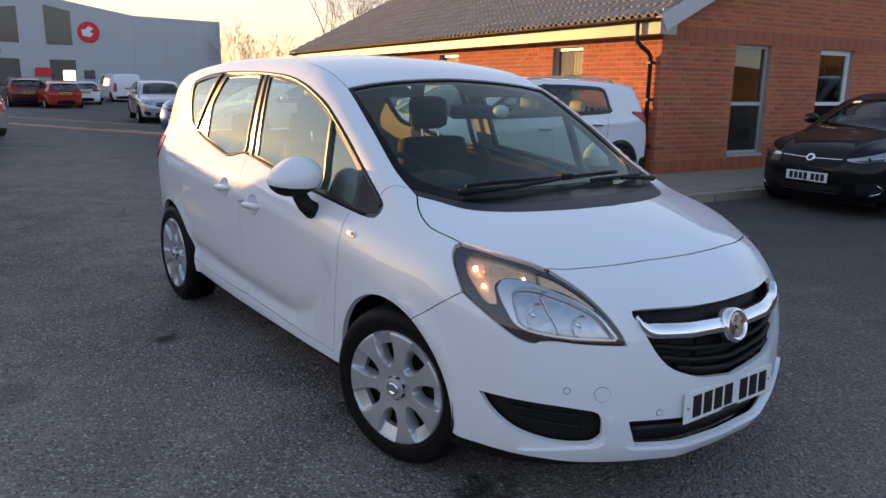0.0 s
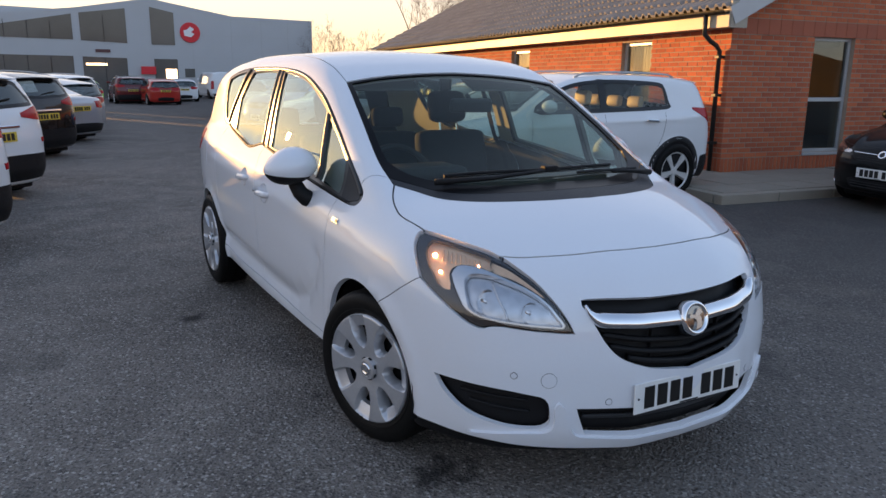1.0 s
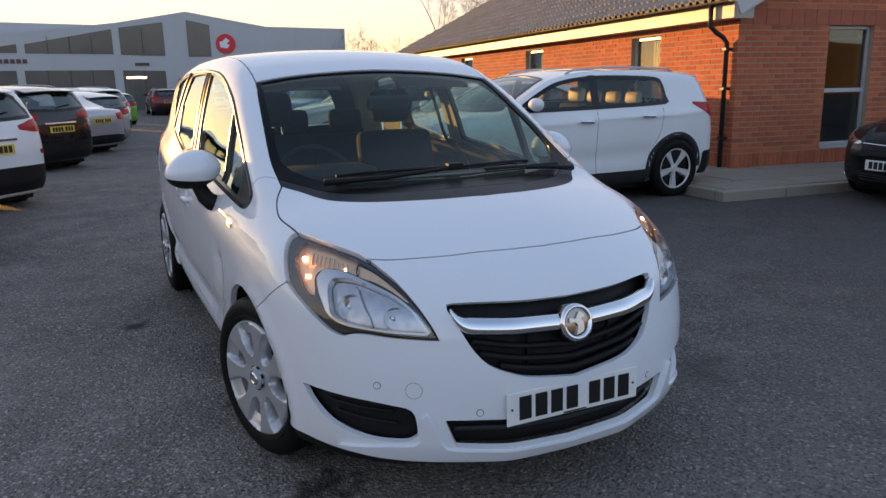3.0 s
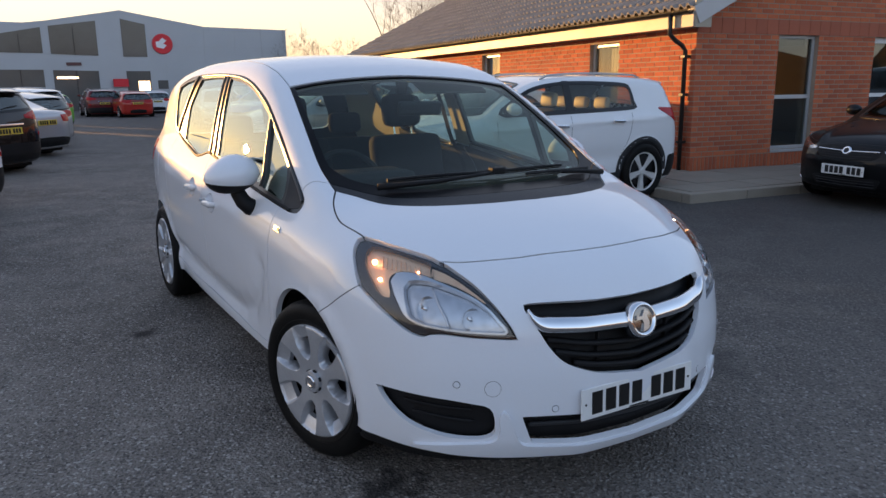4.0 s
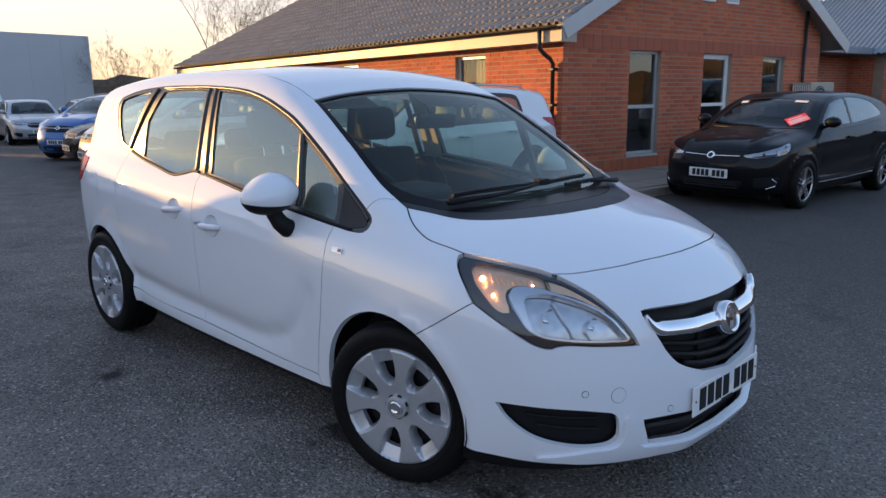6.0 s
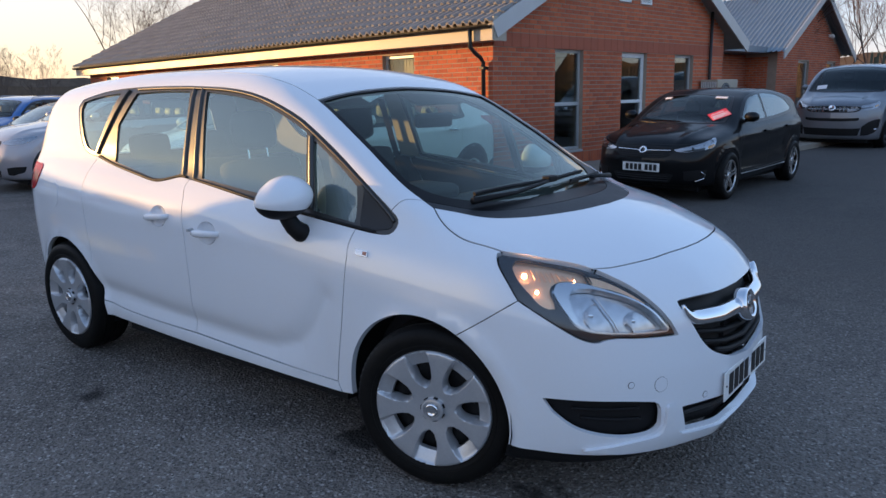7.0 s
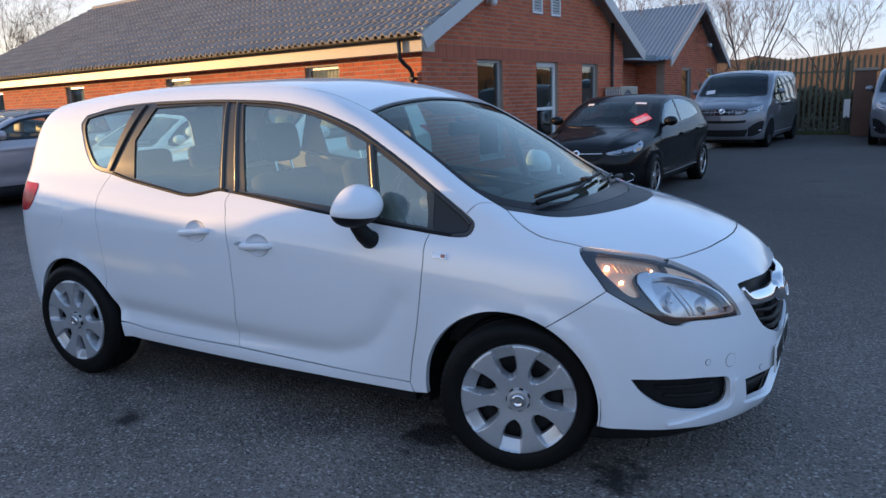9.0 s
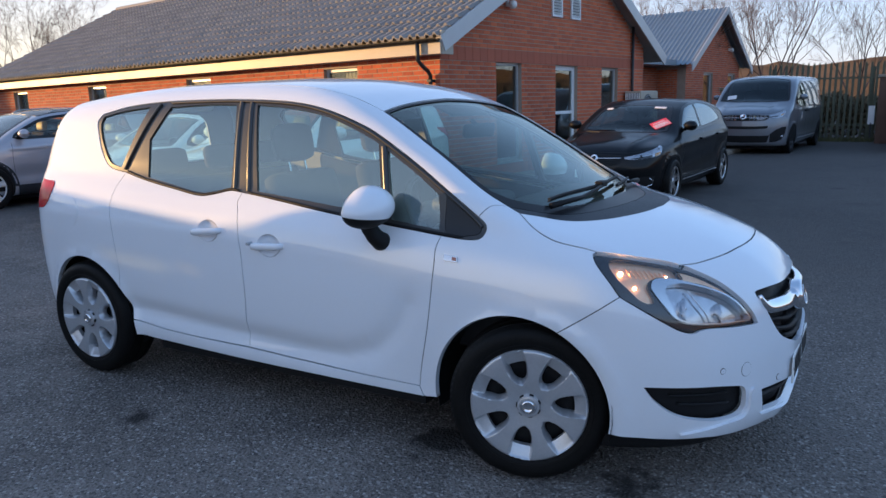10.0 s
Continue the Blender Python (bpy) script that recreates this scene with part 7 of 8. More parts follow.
    if kind != "van":
        ya = (k["pillar"][0] + k["pillar"][1]) / 2
        line("door_gap", INK, [(ya, zb - 0.03), (ya - 0.01, 0.7), (ya + 0.01, 0.34)])
        line("door_gap", INK, [(0.42, zb - 0.06), (0.40, 0.7), (0.45, 0.34)])
        line("door_gap", INK, [(wb - 0.22, zb - 0.02), (wb - 0.27, 0.8), (wb - R - 0.06, 0.55)])
        line("sill_gap", INK, [(0.45, 0.34), (1.3, 0.33), (wb - R - 0.06, 0.36)])
        hs = [(ya - 0.17, zb - 0.14), (ya + 0.72, zb - 0.11)]
    else:
        line("door_gap", INK, [(1.36, 1.65), (1.36, 0.9), (1.38, 0.32)])
        line("door_gap", INK, [(0.36, 1.05), (0.40, 0.7), (0.45, 0.34)])
        line("door_gap", INK, [(2.35, 1.72), (2.35, 0.9), (2.38, 0.32)])
        line("slide_rail", INK, [(2.4, 1.12), (3.0, 1.12), (3.8, 1.11)], 0.014)
        hs = [(1.22, 1.02), (1.52, 1.02)]
    for yy, zz in hs:
        for flip in (1, -1):
            p = lift(sh, "side", [(yy, zz)])[0]
            bm = bmesh.new()
            box(bm, -0.03, -0.10, -0.014, 0.004, 0.10, 0.014, Matrix.Diagonal((flip, 1, 1, 1)) @ pose(p[0], yy, zz, -3), 0.008)
            part("door_handle", bm, CHROME if kind == "suv" else GRAIN, ob)
    # arches, lower cladding, wheels
    clad = kind == "suv"
    for yc in (0.0, wb):
        pts = [(yc + (R + 0.035) * math.cos(a), max(0.215, R + (R + 0.035) * math.sin(a))) for a in [2 * math.pi * i / 48 for i in range(48)]]
        pan("wheel_housing", GRAIN, "rail", lift(sh, "side", pts), True, off=0.003, rim=0.006)
        if clad:
            o_ = [(yc + (R + 0.10) * math.cos(a), max(0.215, R + (R + 0.085) * math.sin(a))) for a in [math.pi * i / 30 for i in range(31)]]
            i_ = [(yc + (R + 0.03) * math.cos(a), max(0.215, R + (R + 0.03) * math.sin(a))) for a in [math.pi - math.pi * i / 30 for i in range(31)]]
            pan("arch_cladding", SATIN, "rail", lift(sh, "side", o_ + i_), True, off=0.008)
    if clad:
        pan("sill_cladding", SATIN, "rail", edge(sh, "side", [(R + 0.09, 0.215), (wb - R - 0.04, 0.215), (wb - R - 0.04, 0.37), (R + 0.09, 0.37), (R + 0.09, 0.215)], 0.05, True)[:-1], True, off=0.008)
    tk = (R, rim)
    if tk not in TYRES:
        rr = R - {"steel": 0.11, "flared": 0.108}.get(rim, 0.095)
        TYRES[tk] = (tyre_mesh(R, 0.215, rr), {"five": lambda: alloy(rr, 5, 0.36, 0.030), "flared": lambda: alloy(rr, 5, 0.44, flare=0.42), "twin": lambda: alloy(rr, 5, 0.24, 0.026), "steel": lambda: alloy(rr, 7, 0.34)}[rim](), backing_mesh(rr))
        for me, mm in zip(TYRES[tk], (RUBBER, {"five": ALLOY, "flared": ALLOY, "twin": DARKRIM, "steel": STEELRIM}[rim], GRAIN)):
            me.materials.append(mm)
    ty, al, bk = TYRES[tk]
    xw = W - 0.095
    add_wheels(ob, [(-xw, 0, R), (-xw + 0.005, wb, R), (xw, 0, R), (xw - 0.005, wb, R)], ty, al, SILVER, bk, None)
    # lamps, grille, plates
    zl = {"hatch": 0.68, "suv": 0.80, "saloon": 0.68, "van": 0.93}[kind]
    hd = [(20, zl + 0.01), (28, zl + 0.045), (38, zl + 0.08), (46, zl + 0.10), (46.5, zl + 0.06), (38, zl - 0.02), (28, zl - 0.04), (21, zl - 0.025), (20, zl + 0.01)]
    if kind == "hatch":
        hd = [(20, zl - 0.005), (28, zl + 0.03), (38, zl + 0.085), (46.5, zl + 0.135), (46, zl + 0.075), (43, zl + 0.02), (36, zl - 0.012), (28, zl - 0.035), (21, zl - 0.028), (20, zl - 0.005)]
    if kind == "van":
        hd = [(27, zl + 0.035), (34, zl + 0.055), (41, zl + 0.09), (47, zl + 0.13), (46, zl + 0.06), (41, zl - 0.01), (34, zl - 0.045), (28, zl - 0.04), (27, zl + 0.035)]
    for nm, mt, o in (("headlamp", LAMPIN, 0.002), ("headlamp_lens", LENS, 0.006)):
        for x in pan(nm, mt, "front", edge(sh, "front", hd, 0.02)[:-1], True, off=o, step=0.04):
            x.visible_shadow = nm == "headlamp"
    gz = zl - 0.02
    gw = 1.42 if kind == "van" else 1.0
    if kind in ("hatch", "van"):
        # dark lower housing and amber marker in the lamp
        dz = 0.01 if kind == "hatch" else 0.0
        pan("lamp_housing", GRAIN, "front", edge(sh, "front", [(24, zl - 0.024), (33, zl - 0.005 + dz), (38, zl + 0.01 + dz), (37, zl - 0.008), (29, zl - 0.031), (24, zl - 0.024)], 0.02)[:-1], True, off=0.0045, step=0.04)
        pan("amber_marker", AMBER, "front", edge(sh, "front", [(40, zl + 0.03 + dz), (44.5, zl + 0.06), (43.5, zl + 0.03), (40, zl + 0.005), (40, zl + 0.03 + dz)], 0.02)[:-1], True, off=0.0045, step=0.04)
        # seam between bonnet and bumper, bonnet edge
        e = edge(sh, "front", [(46, zl + (0.145 if kind == "hatch" else 0.14)), (36, zl + 0.09), (26, zl + 0.055), (14, zl + 0.05), (0, zl + 0.052)], 0.03)
        e = np.vstack([e, mirrored(e[::-1])[1:]])
        nrm = sh.normal(e)
        bm = bmesh.new()
        rows = [[bm.verts.new(Vector(p + nn * o + np.array((0, 0, w_)))) for w_, o in ((-0.004, -0.003), (-0.003, 0.0012), (0.003, 0.0012), (0.004, -0.003))] for p, nn in zip(e, nrm)]
        for A, Bq in zip(rows, rows[1:]):
            for i in range(3):
                bm.faces.new((A[i], A[i + 1], Bq[i + 1], Bq[i]))
        part("bonnet_gap", bm, INK, ob, smooth=True)
    gp = [(0, gz + 0.05), (9, gz + 0.05), (18, gz + 0.035), (18.5, gz - 0.02), (14, gz - 0.09), (0, gz - 0.10)]
    pan("grille", GRAIN, "front", sym(edge(sh, "front", [(a * gw, z) for a, z in gp[:3]], 0.03), edge(sh, "front", [(a * gw, z) for a, z in gp[2:]], 0.03)), off=0.003)
    if kind == "van":
        mp = [(0, 0.685), (14, 0.685), (25, 0.70), (24, 0.64), (14, 0.62), (0, 0.615)]
        pan("middle_intake", GRAIN, "front", sym(edge(sh, "front", mp[:3], 0.03), edge(sh, "front", mp[2:], 0.03)), off=0.003)
    lp = [(0, 0.455), (20, 0.46), (27, 0.47), (25, 0.30), (0, 0.29)] if kind == "van" else [(0, 0.36), (16, 0.365), (20, 0.35), (18, 0.25), (0, 0.24)]
    pan("lower_intake", GRAIN, "front", sym(edge(sh, "front", lp[:3], 0.03), edge(sh, "front", lp[2:], 0.03, True)), off=0.003)
    fp = [(27.5, 0.50), (33, 0.60), (40, 0.66), (46, 0.67), (45, 0.50), (41, 0.37), (34, 0.31), (27.5, 0.30), (27.5, 0.50)] if kind == "van" else [(26, 0.40), (33, 0.42), (40, 0.42), (38, 0.33), (30, 0.28), (26, 0.29), (26, 0.40)]
    pan("fog_surround", GRAIN, "front", edge(sh, "front", fp, 0.025, True)[:-1], True, off=0.003)

    def fbar(name, a, z0, z1, h, mat, out_):
        e = edge(sh, "front", [(a, z0), (a / 2, (z0 + z1) / 2), (0, z1)], 0.03)
        e = np.vstack([e, mirrored(e[::-1])[1:]])
        nrm = sh.normal(e)
        bm = bmesh.new()
        rows = [[bm.verts.new(Vector(p + nn * o + np.array((0, 0, s * h)))) for s, o in ((-1, 0.0), (-0.7, out_), (0.7, out_), (1, 0.0))] for p, nn in zip(e, nrm)]
        for A, Bq in zip(rows, rows[1:]):
            for i in range(3):
                bm.faces.new((A[i], A[i + 1], Bq[i + 1], Bq[i]))
        part(name, bm, mat, ob, smooth=True)

    if grille == "bar":
        fbar("chrome_bar", 18, gz, gz - 0.01, 0.008, CHROME, 0.012)
    else:
        fbar("chrome_bar", 17.5 * gw, gz - 0.022, gz - 0.026, 0.007, CHROME, 0.012)
        # short chrome dashes above and below the bar
        for dz in (0.026, 0.002, -0.050, -0.074):
            for a in (8, 11.5, 15, 18.5, 22):
                if a > 20 and dz < -0.06:
                    continue
                q = lift(sh, "front", [(radians(a), gz + dz)])[0]
                for fx in (1, -1):
                    bm = bmesh.new()
                    box(bm, -0.026, -0.006, -0.005, 0.026, 0.006, 0.005, pose(q[0] * fx, q[1], q[2], 0, 0, a * -0.8 * fx), 0.002)
                    part("grille_dash", bm, CHROME, ob)
        for fx in (1, -1):
            q = lift(sh, "front", [(radians(41), 0.44)])[0]
            bm = bmesh.new()
            bmesh.ops.create_uvsphere(bm, u_segments=14, v_segments=8, radius=1.0, matrix=pose(q[0] * fx, q[1], q[2], 0, 0, -40 * fx) @ Matrix.Diagonal((0.05, 0.012, 0.026, 1)))
            part("fog_lamp", bm, LAMPIN, ob, smooth=True)
    c = lift(sh, "front", [(0.0, gz - 0.005)])[0]
    bm = bmesh.new()
    spun(bm, [(0.001, 0.016), (0.03, 0.016), (0.036, 0.022), (0.05, 0.018), (0.055, -0.01)], 28, "z")
    bmesh.ops.transform(bm, matrix=Matrix.Translation(Vector(c)) @ Vector(sh.normal(c[None])[0]).to_track_quat("Z", "Y").to_matrix().to_4x4(), verts=bm.verts[:])
    if kind == "van":
        bmesh.ops.scale(bm, vec=(1.45, 1.0, 1.45), space=Matrix.Translation(-Vector(c)), verts=bm.verts[:])
    em_ = part("emblem", bm, CHROME, ob, smooth=True)
    bm = bmesh.new()
    spun(bm, [(0.001, 0.0185), (0.018, 0.0185), (0.032 if kind != "van" else 0.046, 0.0165)], 24, "z")
    bmesh.ops.transform(bm, matrix=Matrix.Translation(Vector(c)) @ Vector(sh.normal(c[None])[0]).to_track_quat("Z", "Y").to_matrix().to_4x4(), verts=bm.verts[:])
    part("emblem_face", bm, SATIN, em_, smooth=True)
    if kind == "hatch":
        line("sill_strip", ALU, [(0.45, 0.30), (1.2, 0.30), (wb - R - 0.07, 0.315)], 0.016, 0.003)
        for dz in (0.0, -0.026, -0.052):
            fbar("grille_slat", 15 - 20 * abs(dz), gz - 0.03 + dz, gz - 0.034 + dz, 0.003, SATIN, 0.006)
        for z in (0.335, 0.305, 0.275):
            fbar("intake_slat", 17.0, z, z - 0.004, 0.004, SATIN, 0.008)
        for fx in (1, -1):
            q = [lift(sh, "front", [(radians(a), z)])[0] for a, z in ((36, 0.40), (39, 0.36), (38, 0.31), (33, 0.275))]
            bm = bmesh.new()
            tube(bm, [((p[0]) * fx, p[1] - 0.004, p[2]) for p in q], 0.008, 8)
            part("fog_blade", bm, CHROME, ob, "bright curved blade", smooth=True)
    if kind == "van":
        line("sill_strip", ALU, [(0.55, 0.36), (1.6, 0.36), (2.75, 0.37)], 0.03, 0.004)
    if plate_f:
        y = float(lift(sh, "front", [(0.0, 0.46)])[0][1])
        number_plate(ob, pose(0, y - 0.004, 0.46 if kind != "hatch" else 0.44, 0), PLATE_W)
    zt = {"hatch": 0.86, "suv": 1.0, "saloon": 0.84, "van": 1.0}[kind]
    if kind == "van":
        tl = [(T - 0.16, 1.30), (T - 0.05, 1.30), (T - 0.05, 0.75), (T - 0.16, 0.75), (T - 0.16, 1.30)]
        pan("tail_lamp", REDLENS, "rail", edge(sh, "side", tl, 0.03, True)[:-1], True, off=0.006)
    rb = [(25, zt + 0.09), (38, zt + 0.10), (50, zt + 0.07), (56, zt + 0.02), (50, zt - 0.02), (36, zt - 0.07), (26, zt - 0.05), (25, zt + 0.09)]
    if kind == "suv":
        rb = [(24, 0.99), (24, 1.04), (36, 1.09), (48, 1.12), (63.5, 1.135), (64, 1.115), (57, 1.03), (50, 0.96), (44, 0.94), (36, 0.95), (24, 0.99)]
    if kind == "van":
        rb = [(38, 1.30), (44, 1.30), (44, 0.75), (38, 0.75), (38, 1.30)]
    q2 = np.array(rb)
    e = evenly(lift(sh, "back", np.c_[np.radians(q2[:, 0] * (0.9 / max(0.9, T - 2.6)) ** 0.8), q2[:, 1]]), 0.025)[:-1]
    pan("tail_lamp", REDLENS, "back", e, True, off=0.006, step=0.04)
    zr = 0.78 if kind in ("suv", "hatch", "saloon") else 0.95
    y = float(lift(sh, "back", [(0.0, zr)])[0][1])
    if plate_r:
        number_plate(ob, pose(0, y + 0.006, zr, -4 if kind != "van" else 0, 0, 180), PLATE_Y)
    if kind == "suv":
        q2 = np.array([(37, 0.735), (45, 0.74), (46, 0.69), (38, 0.68), (37, 0.735)])
        pan("rear_reflector", REDLENS, "back", evenly(lift(sh, "back", np.c_[np.radians(q2[:, 0]), q2[:, 1]]), 0.02)[:-1], True, off=0.005, step=0.04)
    rbp = [(0, 0.56), (20, 0.56), (40, 0.55), (54, 0.53), (54, 0.25), (0, 0.25)] if kind == "suv" else [(0, 0.46), (18, 0.45), (30, 0.42), (30, 0.26), (0, 0.25)]
    q2 = np.array(rbp)
    h2 = lift(sh, "back", np.c_[np.radians(q2[:, 0]), q2[:, 1]])
    pan("rear_bumper_insert", GRAIN, "back", evenly(np.vstack([h2, mirrored(h2[::-1]), h2[:1]]), 0.05)[:-1], off=0.004)
    if kind in ("suv", "hatch"):
        e = [lift(sh, "top", [(x, T - 0.42)])[0] for x in (-0.5, -0.25, 0.0, 0.25, 0.5)]
        bm = bmesh.new()
        rows = []
        for p in e:
            x, y, z = p
            k_ = 1 - 0.25 * abs(x)
            rows.append([bm.verts.new(q) for q in ((x, y, z - 0.01), (x, y, z + 0.012), (x * 1.04, y + 0.26 * k_, z - 0.035), (x * 1.04, y + 0.265 * k_, z - 0.05), (x, y + 0.08, z - 0.06))])
        for A, Bq in zip(rows, rows[1:]):
            for i in range(5):
                bm.faces.new((A[i], A[(i + 1) % 5], Bq[(i + 1) % 5], Bq[i]))
        bm.faces.new(rows[0][::-1])
        bm.faces.new(rows[-1])
        part("spoiler", bm, col_mat, ob)
        yb = float(lift(sh, "back", [(0.0, k["zb"] + 0.06)])[0][1])
        bm = bmesh.new()
        tube(bm, [(0.0, yb + 0.012, k["zb"] + 0.05), (-0.16, yb + 0.005, k["zb"] + 0.085), (-0.34, yb - 0.02, k["zb"] + 0.10)], 0.008, 6)
        part("rear_wiper", bm, GRAIN, ob)
        bm = bmesh.new()
        yb = float(lift(sh, "back", [(0.0, zr + 0.115)])[0][1])
        box(bm, -0.33, yb - 0.03, zr + 0.095, 0.33, yb + 0.012, zr + 0.125, bev=0.005)
        part("plate_lamp_strip", bm, CHROME if kind == "suv" else GRAIN, ob)
    # mirrors and seats
    for flip in (1, -1):
        p = lift(sh, "side", [(0.62, zb + 0.06)])[0]
        bm = bmesh.new()
        bmesh.ops.create_uvsphere(bm, u_segments=16, v_segments=10, radius=1.0)
        for v in bm.verts:
            v.co = Vector((0.10 * v.co.x, 0.09 * min(v.co.y, 0.35), 0.07 * v.co.z))
        bmesh.ops.transform(bm, matrix=Matrix.Diagonal((flip, 1, 1, 1)) @ pose(p[0] - 0.115, 0.60, zb + 0.07), verts=bm.verts[:])
        mi = part("door_mirror", bm, col_mat, ob, smooth=True)
        bm = bmesh.new()
        tube(bm, [((p[0] + 0.03) * flip, 0.62, zb), ((p[0] - 0.08) * flip, 0.62, zb + 0.03)], 0.022, 8)
        part("mirror_arm", bm, GRAIN, mi)
    sz = k["H"] - 1.43
    for x in (-0.36, 0.36):
        s_ = part("front_seat", padded(0.48, 0.5, 0.2, pose(x, 1.15, 0.34 + sz, 6)), CLOTH, ob, smooth=True)
        part("seat_back", padded(0.46, 0.13, 0.60, pose(x, 1.38, 0.44 + sz, -14), 0.05), CLOTH, s_, smooth=True)
        part("headrest", padded(0.25, 0.10, 0.17, pose(x, 1.55, 1.04 + sz, -8), 0.04), SUNLIT_REST if kind == "suv" else CLOTH, s_, smooth=True)
    if kind != "van":
        s_ = part("rear_seat", padded(1.2, 0.5, 0.2, pose(0, 2.02, 0.34 + sz, 6)), CLOTH, ob, smooth=True)
        part("seat_back", padded(1.2, 0.13, 0.52, pose(0, 2.24, 0.44 + sz, -14), 0.05), CLOTH, s_, smooth=True)
        for x in (-0.38, 0.0, 0.38) if kind == "suv" else (-0.38, 0.38):
            part("headrest", padded(0.25, 0.09, 0.15, pose(x, 2.40, 0.99 + sz if kind == "suv" else 0.96 + sz, -8), 0.04), SUNLIT_REST if kind == "suv" else CLOTH, s_, smooth=True)
    if clad:
        fl_ = [(wb + 0.10 + 0.075 * math.cos(a), 0.93 + 0.075 * math.sin(a)) for a in [2 * math.pi * i / 28 for i in range(28)]]
        pan("fuel_flap", col_mat, "rail", lift(sh, "side", fl_), off=0.002, rim=0.005)
        for flip in (1, -1):
            bm = bmesh.new()
            e = lift(sh, "top", [(-0.60, 1.2 + 0.1 * i) for i in range(17)])
            tube(bm, [((p[0]) * flip, p[1], p[2] + (0.028 if 0 < i < 16 else 0.0)) for i, p in enumerate(e)], 0.012, 8)
            part("roof_rail", bm, ALU, ob, smooth=True)
    MADE[key] = ob
    return ob


def spot(x, y, turn):
    return pose(x, y, fall(y), 0, 0, turn)


WHITE2 = paint("white_paint", (0.76, 0.77, 0.78))
BLACKP = paint("black_paint", (0.003, 0.0032, 0.004), rough=0.5, coat=0.48)
SILVERP = paint("silver_paint", (0.46, 0.47, 0.49), 0.55, 0.35)
GREYP = paint("grey_metallic_paint", (0.20, 0.212, 0.235), 0.5, 0.35)
LILACP = paint("pale_silver_paint", (0.40, 0.38, 0.40), 0.4, 0.35)
BLUEP = paint("blue_paint", (0.03, 0.13, 0.36), 0.2, 0.3)
REDP = paint("red_paint", (0.42, 0.03, 0.02))
DREDP = paint("dark_red_paint", (0.13, 0.012, 0.015))
GREENP = paint("lime_green_paint", (0.13, 0.38, 0.05))
BROWNP = paint("dark_brown_paint", (0.025, 0.018, 0.016), 0.3, 0.25)

# beside the brick building
parked("suv", "white_suv", "white sport utility vehicle with black arch cladding beside brick wall", WHITE2, spot(2.44, 4.80, -90), "car")
HATCH_AT = spot(7.11, 2.02, -95.5)
parked("hatch", "black_hatchback", "glossy black hatchback with a red card in the windscreen", BLACKP, HATCH_AT, "car", rim="twin")
VAN_AT = spot(16.95, 1.39, -97)
parked("van", "grey_van", "metallic grey panel van parked beside the far wing", GREYP, VAN_AT, "van", grille="four", rim="steel", plate_f=False)
parked("van", "grey_van", "metallic grey panel van at the end of the yard", GREYP, spot(17.9, -2.75, -93), "van", grille="four", rim="steel")
ROW = "cars along the brick wall"
tagged(parked("hatch", "white_hatchback", "white hatchback parked nose out from the wall", WHITE2, spot(3.4, 7.9, -94), "car", rim="twin"), group=ROW)
two_tone = tagged(parked("suv", "silver_crossover", "pale silver crossover with a black roof", LILACP, spot(3.1, 11.5, -95), "car"), group=ROW)
cap_loop = lift(SHAPES["suv"], "top", [(x, y) for x, y in evenly(np.array([(-0.66, 0.98, 0), (-0.64, 2.0, 0), (-0.60, 3.05, 0), (0.60, 3.05, 0), (0.64, 2.0, 0), (0.66, 0.98, 0), (-0.66, 0.98, 0)], float), 0.05)[:-1, :2]])
panel("roof_panel", BLACKP, two_tone, SHAPES["suv"], "top", cap_loop, off=0.005, rim=0.01, gap=0.0, step=0.08, label="glossy black roof")
tagged(parked("hatch", "black_hatchback", "black hatchback parked nose out", BLACKP, spot(3.7, 14.3, -95), "car", rim="twin"), group=ROW)
tagged(parked("suv", "blue_crossover", "bright blue crossover parked nose out", BLUEP, spot(4.2, 16.9, -60), "car"), group=ROW)
tagged(parked("hatch", "silver_hatchback", "silver hatchback facing down the yard", SILVERP, spot(5.6, 24.6, -8), "car", rim="twin"), group=ROW)
tagged(parked("saloon", "dark_saloon", "dark saloon parked behind the silver hatchback", GREYP, spot(8.2, 25.5, -8), "car"), group=ROW)


# echelon row across the lane; the place of each right-hand rear corner
def echelon(kind, name, label, mat, cx, cy, turn, **q):
    k = KINDS[kind]
    m = Matrix.Rotation(radians(turn), 4, "Z")
    off = m @ Vector((-(k["W"] - 0.12), k["tail"] - 0.12, 0))
    return tagged(parked(kind, name, label, mat, spot(cx - off.x, cy - off.y, turn), "car", **q), group="echelon row of parked cars")


# nearest car given the taller SUV body so that it casts more shade
echelon("suv", "white_suv", "white estate built as tall SUV, red tail lamps, ending the row", WHITE2, -2.05, 4.75, 222)
echelon("suv", "white_suv", "white crossover with a yellow rear plate", WHITE2, -1.68, 7.8, 222)
echelon("suv", "black_suv", "dark brown sport utility vehicle with chrome rear strip", BROWNP, -0.98, 12.8, 222)
echelon("saloon", "silver_saloon", "silver saloon with a yellow rear plate", SILVERP, -0.18, 16.4, 222)
echelon("hatch", "silver_hatchback", "silver hatchback in the parked row", SILVERP, 0.15, 19.2, 222, rim="twin")
echelon("suv", "white_suv", "white sport utility vehicle in the parked row", WHITE2, 0.45, 22.5, 222)
echelon("hatch", "silver_hatchback", "silver hatchback far along the parked row", SILVERP, 0.7, 26.0, 222, rim="twin")
echelon("hatch", "green_hatchback", "lime green hatchback before the showroom", GREENP, 1.3, 31.0, 205, rim="twin")
